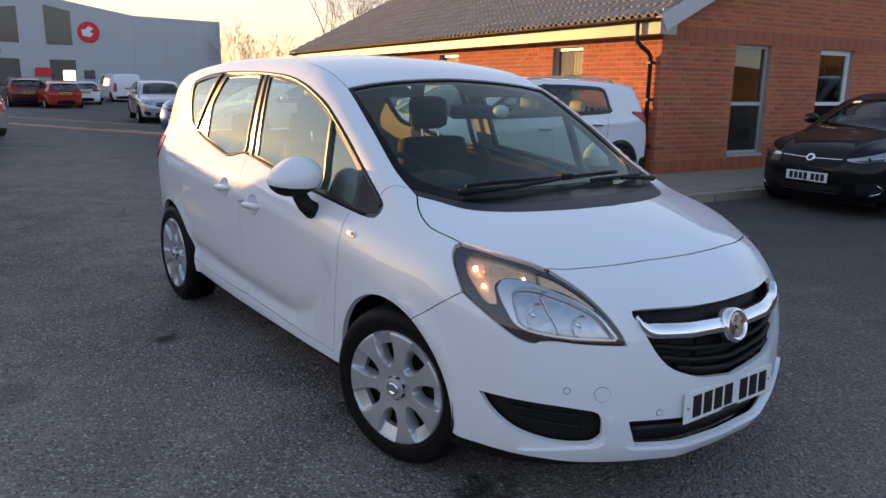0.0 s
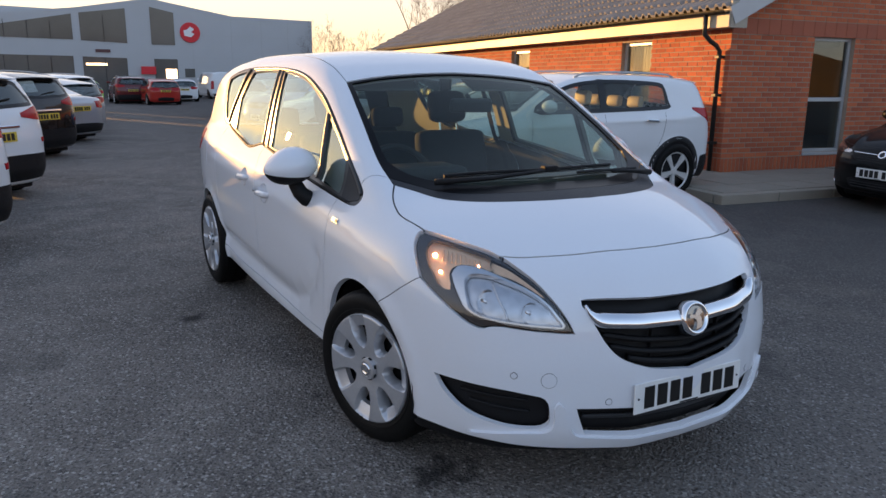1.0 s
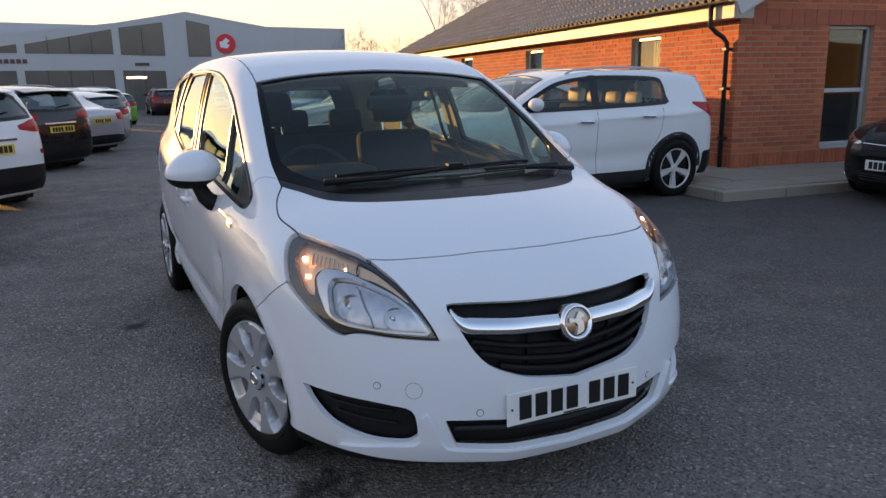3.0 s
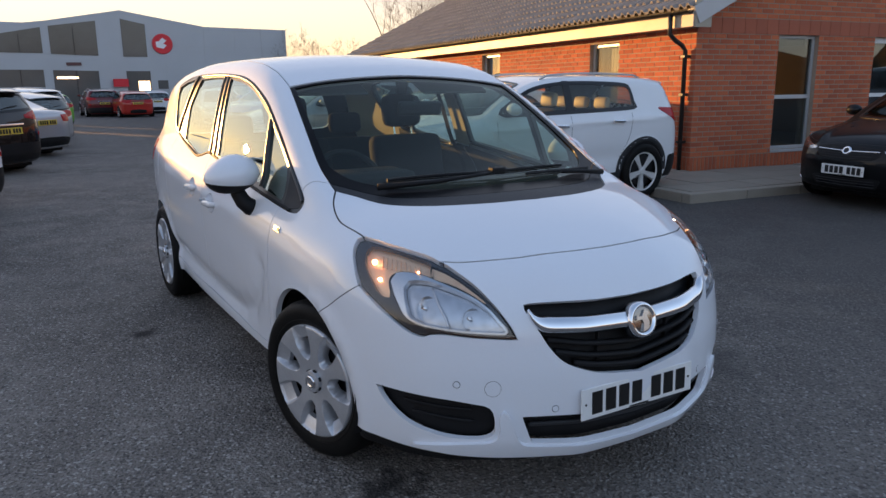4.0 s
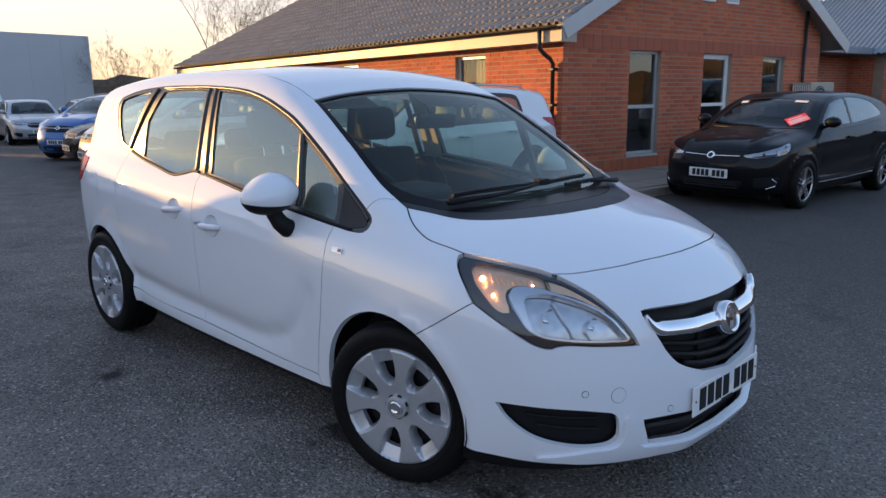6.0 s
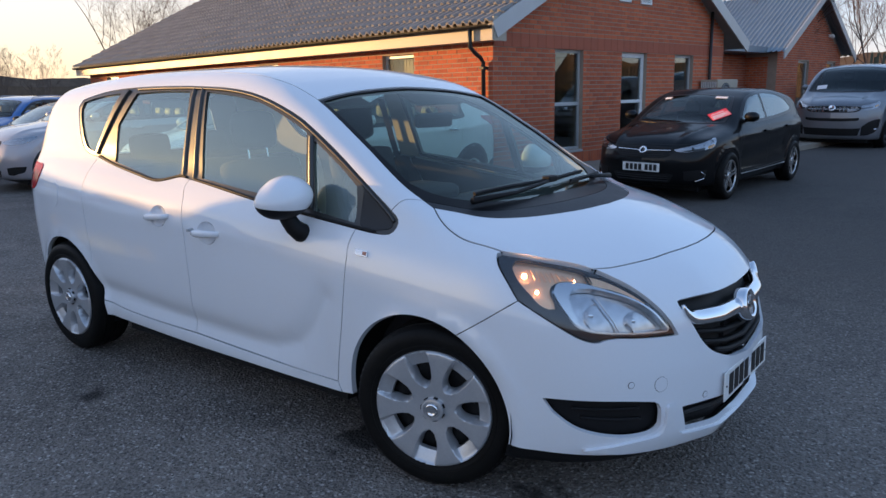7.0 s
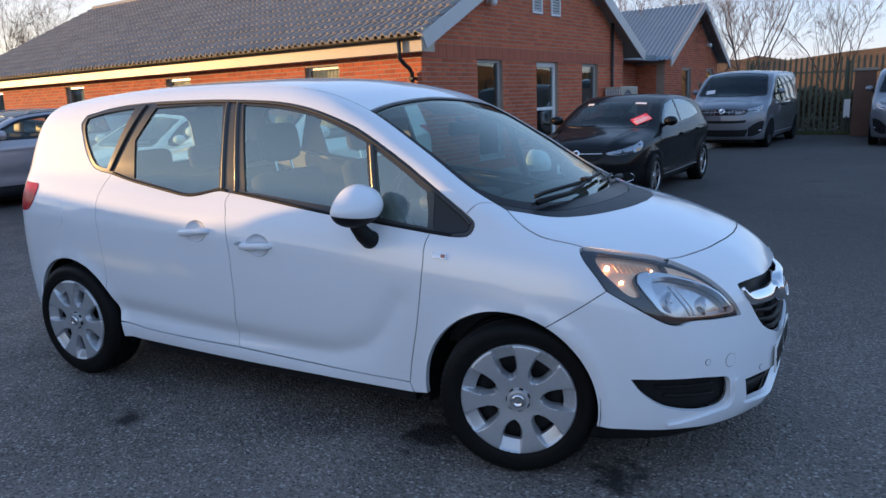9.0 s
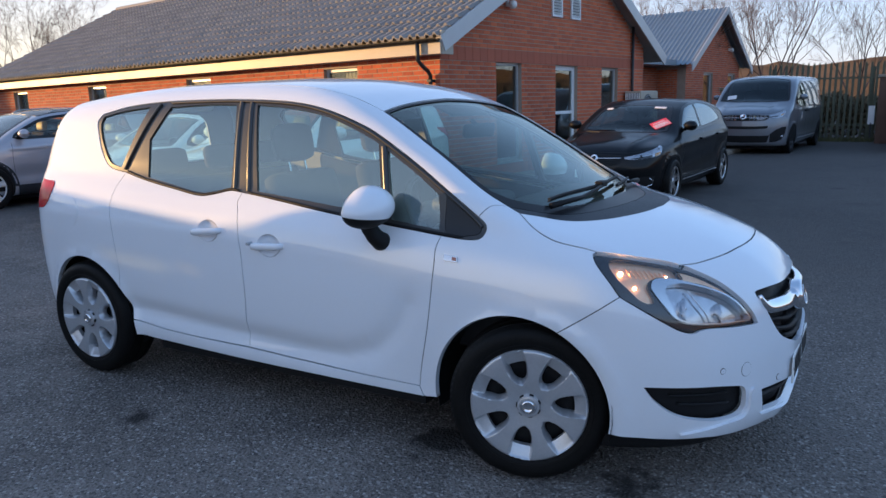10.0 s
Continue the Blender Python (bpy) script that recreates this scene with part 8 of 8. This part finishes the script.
# before the showroom
FAR = "cars before the showroom"
for kind, nm, lb, mt, x, y, tn in (("hatch", "red_hatchback", "bright red hatchback seen from behind", REDP, 5.1, 43.0, 182), ("suv", "dark_red_suv", "dark red sport utility vehicle seen from behind", DREDP, 3.9, 45.6, 180),
                                   ("hatch", "white_hatchback", "white hatchback before the showroom", WHITE2, 7.4, 48.5, 178)):
    tagged(parked(kind, nm, lb, mt, spot(x, y, tn), "car", rim="twin" if kind == "hatch" else "five"), group=FAR)
tagged(parked("van", "white_van", "white panel van before the showroom", WHITE2, spot(11.1, 55.0, 180), "van", grille="four", rim="steel"), group=FAR)

# red card and white stickers on the black hatchback's windscreen
CARD = surf("red_card", (0.80, 0.05, 0.07), 0.5, var=0.05)
WCARD = surf("white_print", (0.85, 0.80, 0.79), 0.5, var=0.03)
PINKP = surf("pale_red_print", (0.85, 0.30, 0.31), 0.5, var=0.05)


def on_windscreen(kind, at, x, y, turn, h=0.008):
    sh = SHAPES[kind]
    p = lift(sh, "top", [(x, y)])
    n = Vector(sh.normal(p)[0])
    side = Vector((1, 0, 0))
    m = Matrix((side - n * side.dot(n), n.cross(side - n * side.dot(n)), n)).transposed().to_4x4()
    return at @ Matrix.Translation(Vector(p[0]) + h * n) @ m @ pose(0, 0, 0, 0, 0, turn)


card = thing("price_card", "red and white card on the black car's windscreen", "card", at=on_windscreen("hatch", HATCH_AT, 0.50, 0.47, 46) @ Matrix.Scale(0.66, 4))
for nm, x0, y0, x1, y1, z0, mt in (("sheet", -0.20, -0.14, 0.20, 0.14, 0.0, CARD), ("print_block", -0.185, -0.125, 0.185, 0.03, 0.0035, PINKP), ("print_bar", -0.15, 0.055, 0.12, 0.075, 0.0035, WCARD),
                                   ("print_bar", -0.16, -0.02, 0.10, -0.005, 0.0075, WCARD), ("print_bar", -0.16, -0.06, 0.14, -0.045, 0.0075, WCARD), ("print_bar", -0.16, -0.10, 0.05, -0.085, 0.0075, WCARD)):
    bm = bmesh.new()
    box(bm, x0, y0, z0, x1, y1, z0 + 0.003)
    part(nm, bm, mt, card)
for x, y, w in ((0.36, 0.86, 0.085), (-0.42, 0.84, 0.05)):
    stk = thing("windscreen_sticker", "small white paper sticker on the black car's windscreen", "sticker", "windscreen stickers", at=on_windscreen("hatch", HATCH_AT, x, y, 0))
    bm = bmesh.new()
    box(bm, -w, -0.028, 0, w, 0.028, 0.003)
    part("paper", bm, WCARD, stk)
stk = thing("windscreen_paper", "white paper notice in the corner of the van's windscreen", "paper", at=on_windscreen("van", VAN_AT, -0.55, 0.16, 4))
bm = bmesh.new()
box(bm, -0.11, -0.07, 0, 0.11, 0.07, 0.003)
part("paper", bm, WCARD, stk)


# ---- trees, fence, distance ----
def bare_tree(seed, height=8.0, stems=4, lean=0.35):
    """A winter tree: forked stems, limbs and rising twigs, tapering all the way."""
    rng = random.Random(seed)
    bm, verts, faces = bmesh.new(), [], []
    kids = (0, 6, 5, 5, 3, 0)

    def limb(pts, radii, n):
        k = len(verts)
        for i, p in enumerate(pts):
            d = (pts[min(i + 1, len(pts) - 1)] - pts[max(i - 1, 0)]).normalized()
            a = d.orthogonal().normalized()
            b = a.cross(d)
            verts.extend(p + radii[i] * (math.cos(2 * math.pi * j / n) * a + math.sin(2 * math.pi * j / n) * b) for j in range(n))
        for i in range(len(pts) - 1):
            faces.extend((k + i * n + j, k + i * n + (j + 1) % n, k + i * n + n + (j + 1) % n, k + i * n + n + j) for j in range(n))

    def grow(p, d, length, r, level):
        n = 6 if level < 3 else 3
        pts, radii, dirs = [p], [r], [d]
        for i in range(n):
            d = (d + Vector((rng.uniform(-1, 1), rng.uniform(-1, 1), rng.uniform(-0.5, 0.9))) * (0.17 if level < 3 else 0.22)).normalized()
            p = p + d * (length / n)
            pts.append(p)
            dirs.append(d)
            radii.append(max(0.0045, r * (1 - 0.75 * (i + 1) / n)))
        limb(pts, radii, 7 if level < 2 else (5 if level < 3 else 3))
        for i in range(kids[level]):
            s = (i + rng.uniform(0.3, 1.0)) / kids[level] * 0.78 + 0.22
            k = min(n - 1, int(s * n))
            q = pts[k].lerp(pts[k + 1], s * n - k if k < n - 1 else 0.9)
            a = dirs[k].orthogonal().normalized()
            a = Matrix.Rotation(rng.uniform(0, 2 * math.pi), 3, dirs[k]) @ a
            out_ = (dirs[k] * rng.uniform(0.75, 1.1) + a * rng.uniform(0.5, 0.9) + Vector((0, 0, 0.18))).normalized()
            grow(q, out_, length * rng.uniform(0.40, 0.62) * (1.15 - 0.45 * s), radii[k] * rng.uniform(0.45, 0.62), level + 1)

    trunk = height * 0.16
    tube(bm, [(0, 0, -0.3), (0.03, 0, trunk * 0.5), (0.0, 0.04, trunk * 1.1)], 0.1, 9, True, [height * 0.026, height * 0.021, height * 0.017])
    for i in range(stems):
        a = 2 * math.pi * (i + rng.uniform(0, 0.6)) / stems
        w = lean * rng.uniform(0.5, 1.2)
        grow(Vector((0, 0.03, trunk * rng.uniform(0.85, 1.05))), Vector((w * math.cos(a), w * math.sin(a), 1)).normalized(), height * rng.uniform(0.62, 0.84), height * 0.0068, 1)
    crown = bpy.data.meshes.new("crown")
    crown.from_pydata([tuple(v) for v in verts], [], faces)
    crown.shade_smooth()
    return mesh_of(bm, "trunk", True), crown


TREES = [bare_tree(3, 7.0, 4, 0.45), bare_tree(8, 6.4, 5, 0.55), bare_tree(21, 5.2, 4, 0.6)]
for i, (x, y, kind, sc, tn) in enumerate(((26.5, 5.2, 0, 0.85, 10), (29.5, 2.2, 1, 0.95, 80), (31, -0.8, 0, 0.75, 200), (34, 4.5, 1, 0.9, 140), (28.5, 8.0, 2, 1.0, 30),
                                          (18.2, 33.5, 0, 1.0, 60), (22.5, 34.5, 1, 0.95, 190), (21.5, 57.0, 1, 0.75, 250), (26, 60.0, 2, 0.9, 20), (30.5, 46, 0, 0.8, 300))):
    t_ = thing("tree", "bare winter tree with fine twigs behind the buildings", "tree", "bare trees", at=pose(x, y, fall(y), 0, 0, tn) @ Matrix.Scale(sc, 4))
    part("trunk", TREES[kind][0], BARK, t_)
    part("crown", TREES[kind][1], BARK, t_)

fence = thing("palisade_fence", "tall green steel palisade fence with pointed pales", "fence")
bm = bmesh.new()
prof = [(-0.034, 0.0), (0.034, 0.0), (0.034, 2.2), (0.018, 2.34), (0.0, 2.26), (-0.018, 2.34), (-0.034, 2.2)]
fr, bk_ = [bm.verts.new((-0.006 + 0.006 * abs(a) / 0.034, a, z)) for a, z in prof], [bm.verts.new((0.004 + 0.006 * abs(a) / 0.034, a, z)) for a, z in prof]
bm.faces.new(fr)
bm.faces.new(bk_[::-1])
for i in range(7):
    bm.faces.new((fr[(i + 1) % 7], fr[i], bk_[i], bk_[(i + 1) % 7]))
PALE = mesh_of(bm, "pale")
for i in range(66):
    part("pale", PALE, FENCE, fence, at=pose(22.5 + 0.03 * math.sin(i * 7.0), 1.6 - 0.155 * i, 0.04))
for z in (0.45, 1.85):
    bm = bmesh.new()
    box(bm, 22.52, -8.7, z, 22.57, 1.7, z + 0.05)
    part("rail", bm, FENCE, fence)
for y in (1.5, -1.25, -4.0, -6.75):
    bm = bmesh.new()
    box(bm, 22.58, y - 0.05, 0.0, 22.68, y + 0.05, 2.2)
    part("post", bm, FENCE, fence)
pier = thing("brick_pier", "brick gate pier beside the fence, coloured dark as if shaded", "pier")
bm = bmesh.new()
box(bm, 21.2, -1.95, -0.1, 21.7, -1.41, 1.86, bev=0.01)
# brick darkened in its colour for the shade the pier stands in
part("shaft", bm, surf("shaded_pier_brick", (0.13, 0.075, 0.055), 0.9, var=0.3, scale=5, bump=0.4), pier)
bm = bmesh.new()
box(bm, 21.15, -2.0, 1.86, 21.75, -1.36, 1.94, bev=0.01)
part("coping", bm, CONCRETE, pier)

# rough grass verge at the foot of the fence
GRASS = surf("winter_grass", (0.05, 0.06, 0.022), 0.9, var=0.3, scale=5, isl=0.8, col2=(0.15, 0.14, 0.06))
gr_ = random.Random(31)
vs, fs = [], []
for i in range(9000):
    p = Vector((gr_.uniform(21.75, 23.0), gr_.uniform(-8.8, 1.9), 0.0))
    h = gr_.uniform(0.04, 0.13)
    a = gr_.uniform(0, math.pi)
    w = Vector((math.cos(a), math.sin(a), 0)) * gr_.uniform(0.006, 0.014)
    lean = Vector((gr_.uniform(-0.05, 0.05), gr_.uniform(-0.05, 0.05), h))
    n = len(vs)
    vs += [tuple(p - w), tuple(p + w), tuple(p + lean)]
    fs.append((n, n + 1, n + 2))
me = bpy.data.meshes.new("grass")
me.from_pydata(vs, [], fs)
tagged(part("grass_verge", me, GRASS), "rough winter grass along the foot of the fence", "grass", kind="stuff")
board = thing("sign_board", "white sign board leaning on the palisade fence", "board", at=pose(22.3, -1.30, 0.50, 0, 8, 4))
bm = bmesh.new()
box(bm, -0.01, -0.07, 0.0, 0.01, 0.10, 0.55, bev=0.004)
part("panel", bm, WFRAME, board)
bm = bmesh.new()
tube(bm, [(0.0, 0.01, -0.40), (0.0, 0.01, 0.05)], 0.02, 8)
part("stake", bm, SATIN0, board)

# rough hedge behind the fence
HEDGE = surf("winter_hedge_twigs", (0.09, 0.08, 0.05), 0.9, var=0.3, scale=3, isl=0.8, col2=(0.25, 0.19, 0.11))
hr_ = random.Random(9)
vs, fs = [], []
for i in range(22000):
    y = hr_.uniform(-9.5, 3.2)
    top = 1.35 + 0.35 * noise.noise((0, y * 0.5, 0)) + 0.25 * noise.noise((3, y * 1.7, 0))
    x, z = hr_.uniform(23.3, 24.8), top * hr_.random() ** 0.7
    d = Vector((hr_.uniform(-1, 1), hr_.uniform(-1, 1), hr_.uniform(-0.2, 1.2))).normalized() * hr_.uniform(0.08, 0.26)
    w = d.cross(Vector((hr_.uniform(-1, 1), hr_.uniform(-1, 1), hr_.uniform(-1, 1)))).normalized() * hr_.uniform(0.012, 0.040)
    p = Vector((x, y, z))
    n = len(vs)
    vs += [tuple(p - w), tuple(p + w), tuple(p + d * 0.6 + w * 0.9), tuple(p + d)]
    fs.append((n, n + 1, n + 2, n + 3))
me = bpy.data.meshes.new("hedge")
me.from_pydata(vs, [], fs)
tagged(part("hedge", me, HEDGE), "rough brown winter hedge behind the palisade fence", "hedge", kind="stuff")

WOODS = surf("distant_winter_woods", (0.11, 0.075, 0.05), 0.95, var=0.4, scale=0.15, fine=1.2)
bm = bmesh.new()
rw_ = []
for k in range(361):
    a = radians(k)
    x0, y0 = math.cos(a), math.sin(a)
    h = 4.0 + 2.2 * noise.noise((x0 * 4, y0 * 4, 0)) + 1.2 * noise.noise((x0 * 17, y0 * 17, 3)) + 0.8 * noise.noise((x0 * 60, y0 * 60, 5))
    if -40 < (k if k < 180 else k - 360) < 40:
        h += 2.6
    # unseen southern stretch, raised to put a dark horizon into reflections
    if 190 < k < 330:
        h += 7.0 * min(1.0, (k - 190) / 25, (330 - k) / 25)
    # kept lower here so that the low sun clears it
    if 70 < k < 130:
        h -= 1.6
    rw_.append([bm.verts.new((140 * x0 + (4 - 2 * j) * x0 * -1, 140 * y0 + (4 - 2 * j) * y0 * -1, z)) for j, z in enumerate((-3, h * 0.6, h))])
for a, b in zip(rw_, rw_[1:]):
    for j in range(2):
        bm.faces.new((a[j], b[j], b[j + 1], a[j + 1]))
tagged(part("backdrop", bm, WOODS), "far line of winter woods, with unseen stretches added round the yard", "backdrop", kind="structure")


# ---- pieces: bricks, tiles, paving ----
def brick_layout(length, top, holes, z0, z1, pitch=0.225, course=0.075, start=0.0):
    """Rows of (start, end, z) of the bricks of a wall in stretcher bond, cut at openings."""
    out, row = [], 0
    z = z0
    while z < z1:
        s = start - (0.5 if row % 2 else 0.0) * pitch
        while s < length:
            a, b = max(s, start), min(s + pitch - 0.010, length)
            spans = [(a, b)]
            for h in holes:
                if h[1] < z + 0.06 and h[3] > z + 0.005:
                    spans = [q for c, d in spans for q in ((c, min(d, h[0])), (max(c, h[2]), d)) if q[1] - q[0] > 0.03]
            for c, d in spans:
                if d - c > 0.03 and z + 0.065 <= min(top(c), top(d)) + 0.02:
                    out.append((c, d, z))
            s += pitch
        row += 1
        z += course
    return out


def brick_faces(to3, a, b, z, verts, faces, proud, h=0.065):
    e = 0.003
    k = len(verts)
    verts += [to3(a, 0.01, z), to3(b, 0.01, z), to3(b, 0.01, z + h), to3(a, 0.01, z + h),
              to3(a + e, -proud, z + e), to3(b - e, -proud, z + e), to3(b - e, -proud, z + h - e), to3(a + e, -proud, z + h - e)]
    faces += [(k + 4, k + 5, k + 6, k + 7), (k, k + 1, k + 5, k + 4), (k + 1, k + 2, k + 6, k + 5), (k + 2, k + 3, k + 7, k + 6), (k + 3, k, k + 4, k + 7)]


def bricks(wall, layout, to3, single=None):
    """Bricks of a wall: whole ones near the corner as parts, the rest joined."""
    rng = random.Random(5)
    vs, fs, n = [], [], 0
    one = None
    for a, b, z in layout:
        pr = rng.uniform(0.003, 0.0065)
        if single and single(a, b, z) and n < 300 and abs(b - a - 0.215) < 0.002:
            if one is None:
                v1, f1_ = [], []
                o = Vector(to3(0, 0, 0))
                brick_faces(lambda s, d, z: tuple(Vector(to3(s, d, z)) - o), 0, 0.215, 0, v1, f1_, 0.005)
                one = bpy.data.meshes.new("brick")
                one.from_pydata(v1, [], f1_)
                one.materials.append(BRICK)
            p = to3(a, 0.005 - pr, z)
            part("brick", one, BRICK, wall, at=Matrix.Translation(p))
            n += 1
        else:
            brick_faces(to3, a, b, z, vs, fs, pr)
    me = bpy.data.meshes.new("bricks")
    me.from_pydata(vs, [], fs)
    tagged(part("bricks", me, BRICK, wall, "courses of red brick"), kind="stuff")


lay = [q for q in brick_layout(GE, lambda s: 9, WIN_G, 0.30, 2.095, start=DU)] + brick_layout(GE, lambda s: gable_top(s) - 0.02, [], 2.33, RIDGE, start=DU)
bricks(wall_gable, lay, on_gable, lambda a, b, z: a < 4.0 and 0.3 < z < 2.1)
bricks(wall_side, brick_layout(GL, lambda s: EAVE, WIN_S, 0.30, EAVE - 0.15, start=DV), on_side)
for wl, fn, s0, s1 in ((wall_gable, on_gable, DU, GE), (wall_side, on_side, DV, GL)):
    vs, fs = [], []
    s = s0
    while s < s1 - 0.05:
        brick_faces(fn, s, s + 0.065, 0.075, vs, fs, 0.006, 0.215)
        s += 0.075
    me = bpy.data.meshes.new("plinth_bricks")
    me.from_pydata(vs, [], fs)
    tagged(part("plinth_bricks", me, BRICK, wl, "upright bricks along the foot of the wall"), kind="stuff")
bricks(wall_wing, brick_layout(W2, lambda u: 2.53 + (W2 / 2 - abs(u - W2 / 2)) * 0.587, HOLES2, 0.0, 4.2), on_wing)
bricks(wall_link, brick_layout(6.4, lambda s: 2.4, [], 0.0, 2.38), lambda s, d, z: (s - 6.4, d + 1.0, z))
bricks(wall_wing_side, brick_layout(L2 - WT, lambda s: 2.35, [], 0.0, 2.33), lambda s, d, z: (d, s + WT, z))

# roof tiles: ribbed, lapped up the slope
TP = [(0.0, 0.0), (0.045, 0.0), (0.070, 0.048), (0.110, 0.048), (0.140, 0.0), (0.195, 0.0), (0.220, 0.048), (0.260, 0.048), (0.290, 0.0), (0.332, 0.0)]
GAUGE, TW = 0.335, 0.332
tr = random.Random(11)


def tile(s0, r1, lift_, verts, faces):
    """One tile whose lower edge lies r1 down the slope."""
    k = len(verts)
    for s, h in TP:
        verts.append(roof_pt(s0 + s, r1, h + 0.044 + lift_))
    for s, h in TP:
        verts.append(roof_pt(s0 + s, r1 - GAUGE - 0.03, h + 0.004))
    for s, h in TP:
        verts.append(roof_pt(s0 + s, r1, h + 0.010))
    m = len(TP)
    for i in range(m - 1):
        faces.append((k + i, k + i + 1, k + m + i + 1, k + m + i))
        faces.append((k + 2 * m + i, k + 2 * m + i + 1, k + i + 1, k + i))


vs, fs = [], []
v1, f1_ = [], []
tile(0.0, 0.0, 0.0, v1, f1_)
one = bpy.data.meshes.new("roof_tile")
one.from_pydata(v1, [], f1_)
one.materials.append(ROOFTILE)
base_pt = Vector(roof_pt(0, 0))
n = 0
rows_n = int(RL / GAUGE) + 1
for j in range(rows_n):
    r1 = RL + 0.03 - j * GAUGE
    if r1 < GAUGE * 0.5:
        break
    for i in range(int((GL + 2 * VG) / TW) + 1):
        s0 = -VG + i * TW
        lf = tr.uniform(-0.003, 0.004)
        if i < 20 and j < 15:
            d = Vector(roof_pt(s0, r1, lf)) - base_pt
            part("roof_tile", one, ROOFTILE, roof_west, at=Matrix.Translation(d))
            n += 1
        else:
            tile(s0, r1, lf, vs, fs)
me = bpy.data.meshes.new("roof_tiles")
me.from_pydata(vs, [], fs)
tagged(part("roof_tiles", me, ROOFTILE, roof_west, "far ribbed tiles"), kind="stuff")

# kerb stones and paving slabs
bm = bmesh.new()
box(bm, 0, 0, 0, 0.905, 0.145, 0.30, bev=0.012)
KERB = mesh_of(bm, "kerb_stone")
KERB.materials.append(CONCRETE)
for i in range(15):
    part("kerb_stone", KERB, CONCRETE, pav, at=pose(-1.38 + 0.915 * i, -1.86, -0.213))
for i in range(18):
    part("kerb_stone", KERB, CONCRETE, pav, at=pose(-1.235, -1.70 + 0.915 * i, -0.213, 0, 0, 90))
bm = bmesh.new()
box(bm, 0, 0, 0, 0.596, 0.596, 0.04, bev=0.006)
SLAB = mesh_of(bm, "paving_slab")
SLAB.materials.append(CONCRETE)
sr = random.Random(4)
for i in range(24):
    for j in range(4):
        if -1.21 + 0.605 * i < 12.3:
            part("paving_slab", SLAB, CONCRETE, pav, at=pose(-1.21 + 0.605 * i, -1.70 + 0.57 * j, 0.052 + sr.uniform(-0.003, 0.004), sr.uniform(-0.3, 0.3), sr.uniform(-0.3, 0.3), 0) @ Matrix.Diagonal((1, 0.94, 1, 1)))
for j in range(24):
    for i in range(3):
        part("paving_slab", SLAB, CONCRETE, pav, at=pose(-1.21 + 0.605 * i, 0.62 + 0.605 * j, 0.052 + sr.uniform(-0.003, 0.004), sr.uniform(-0.3, 0.3), sr.uniform(-0.3, 0.3), 0) @ Matrix.Diagonal((1.0, 1, 1, 1)))
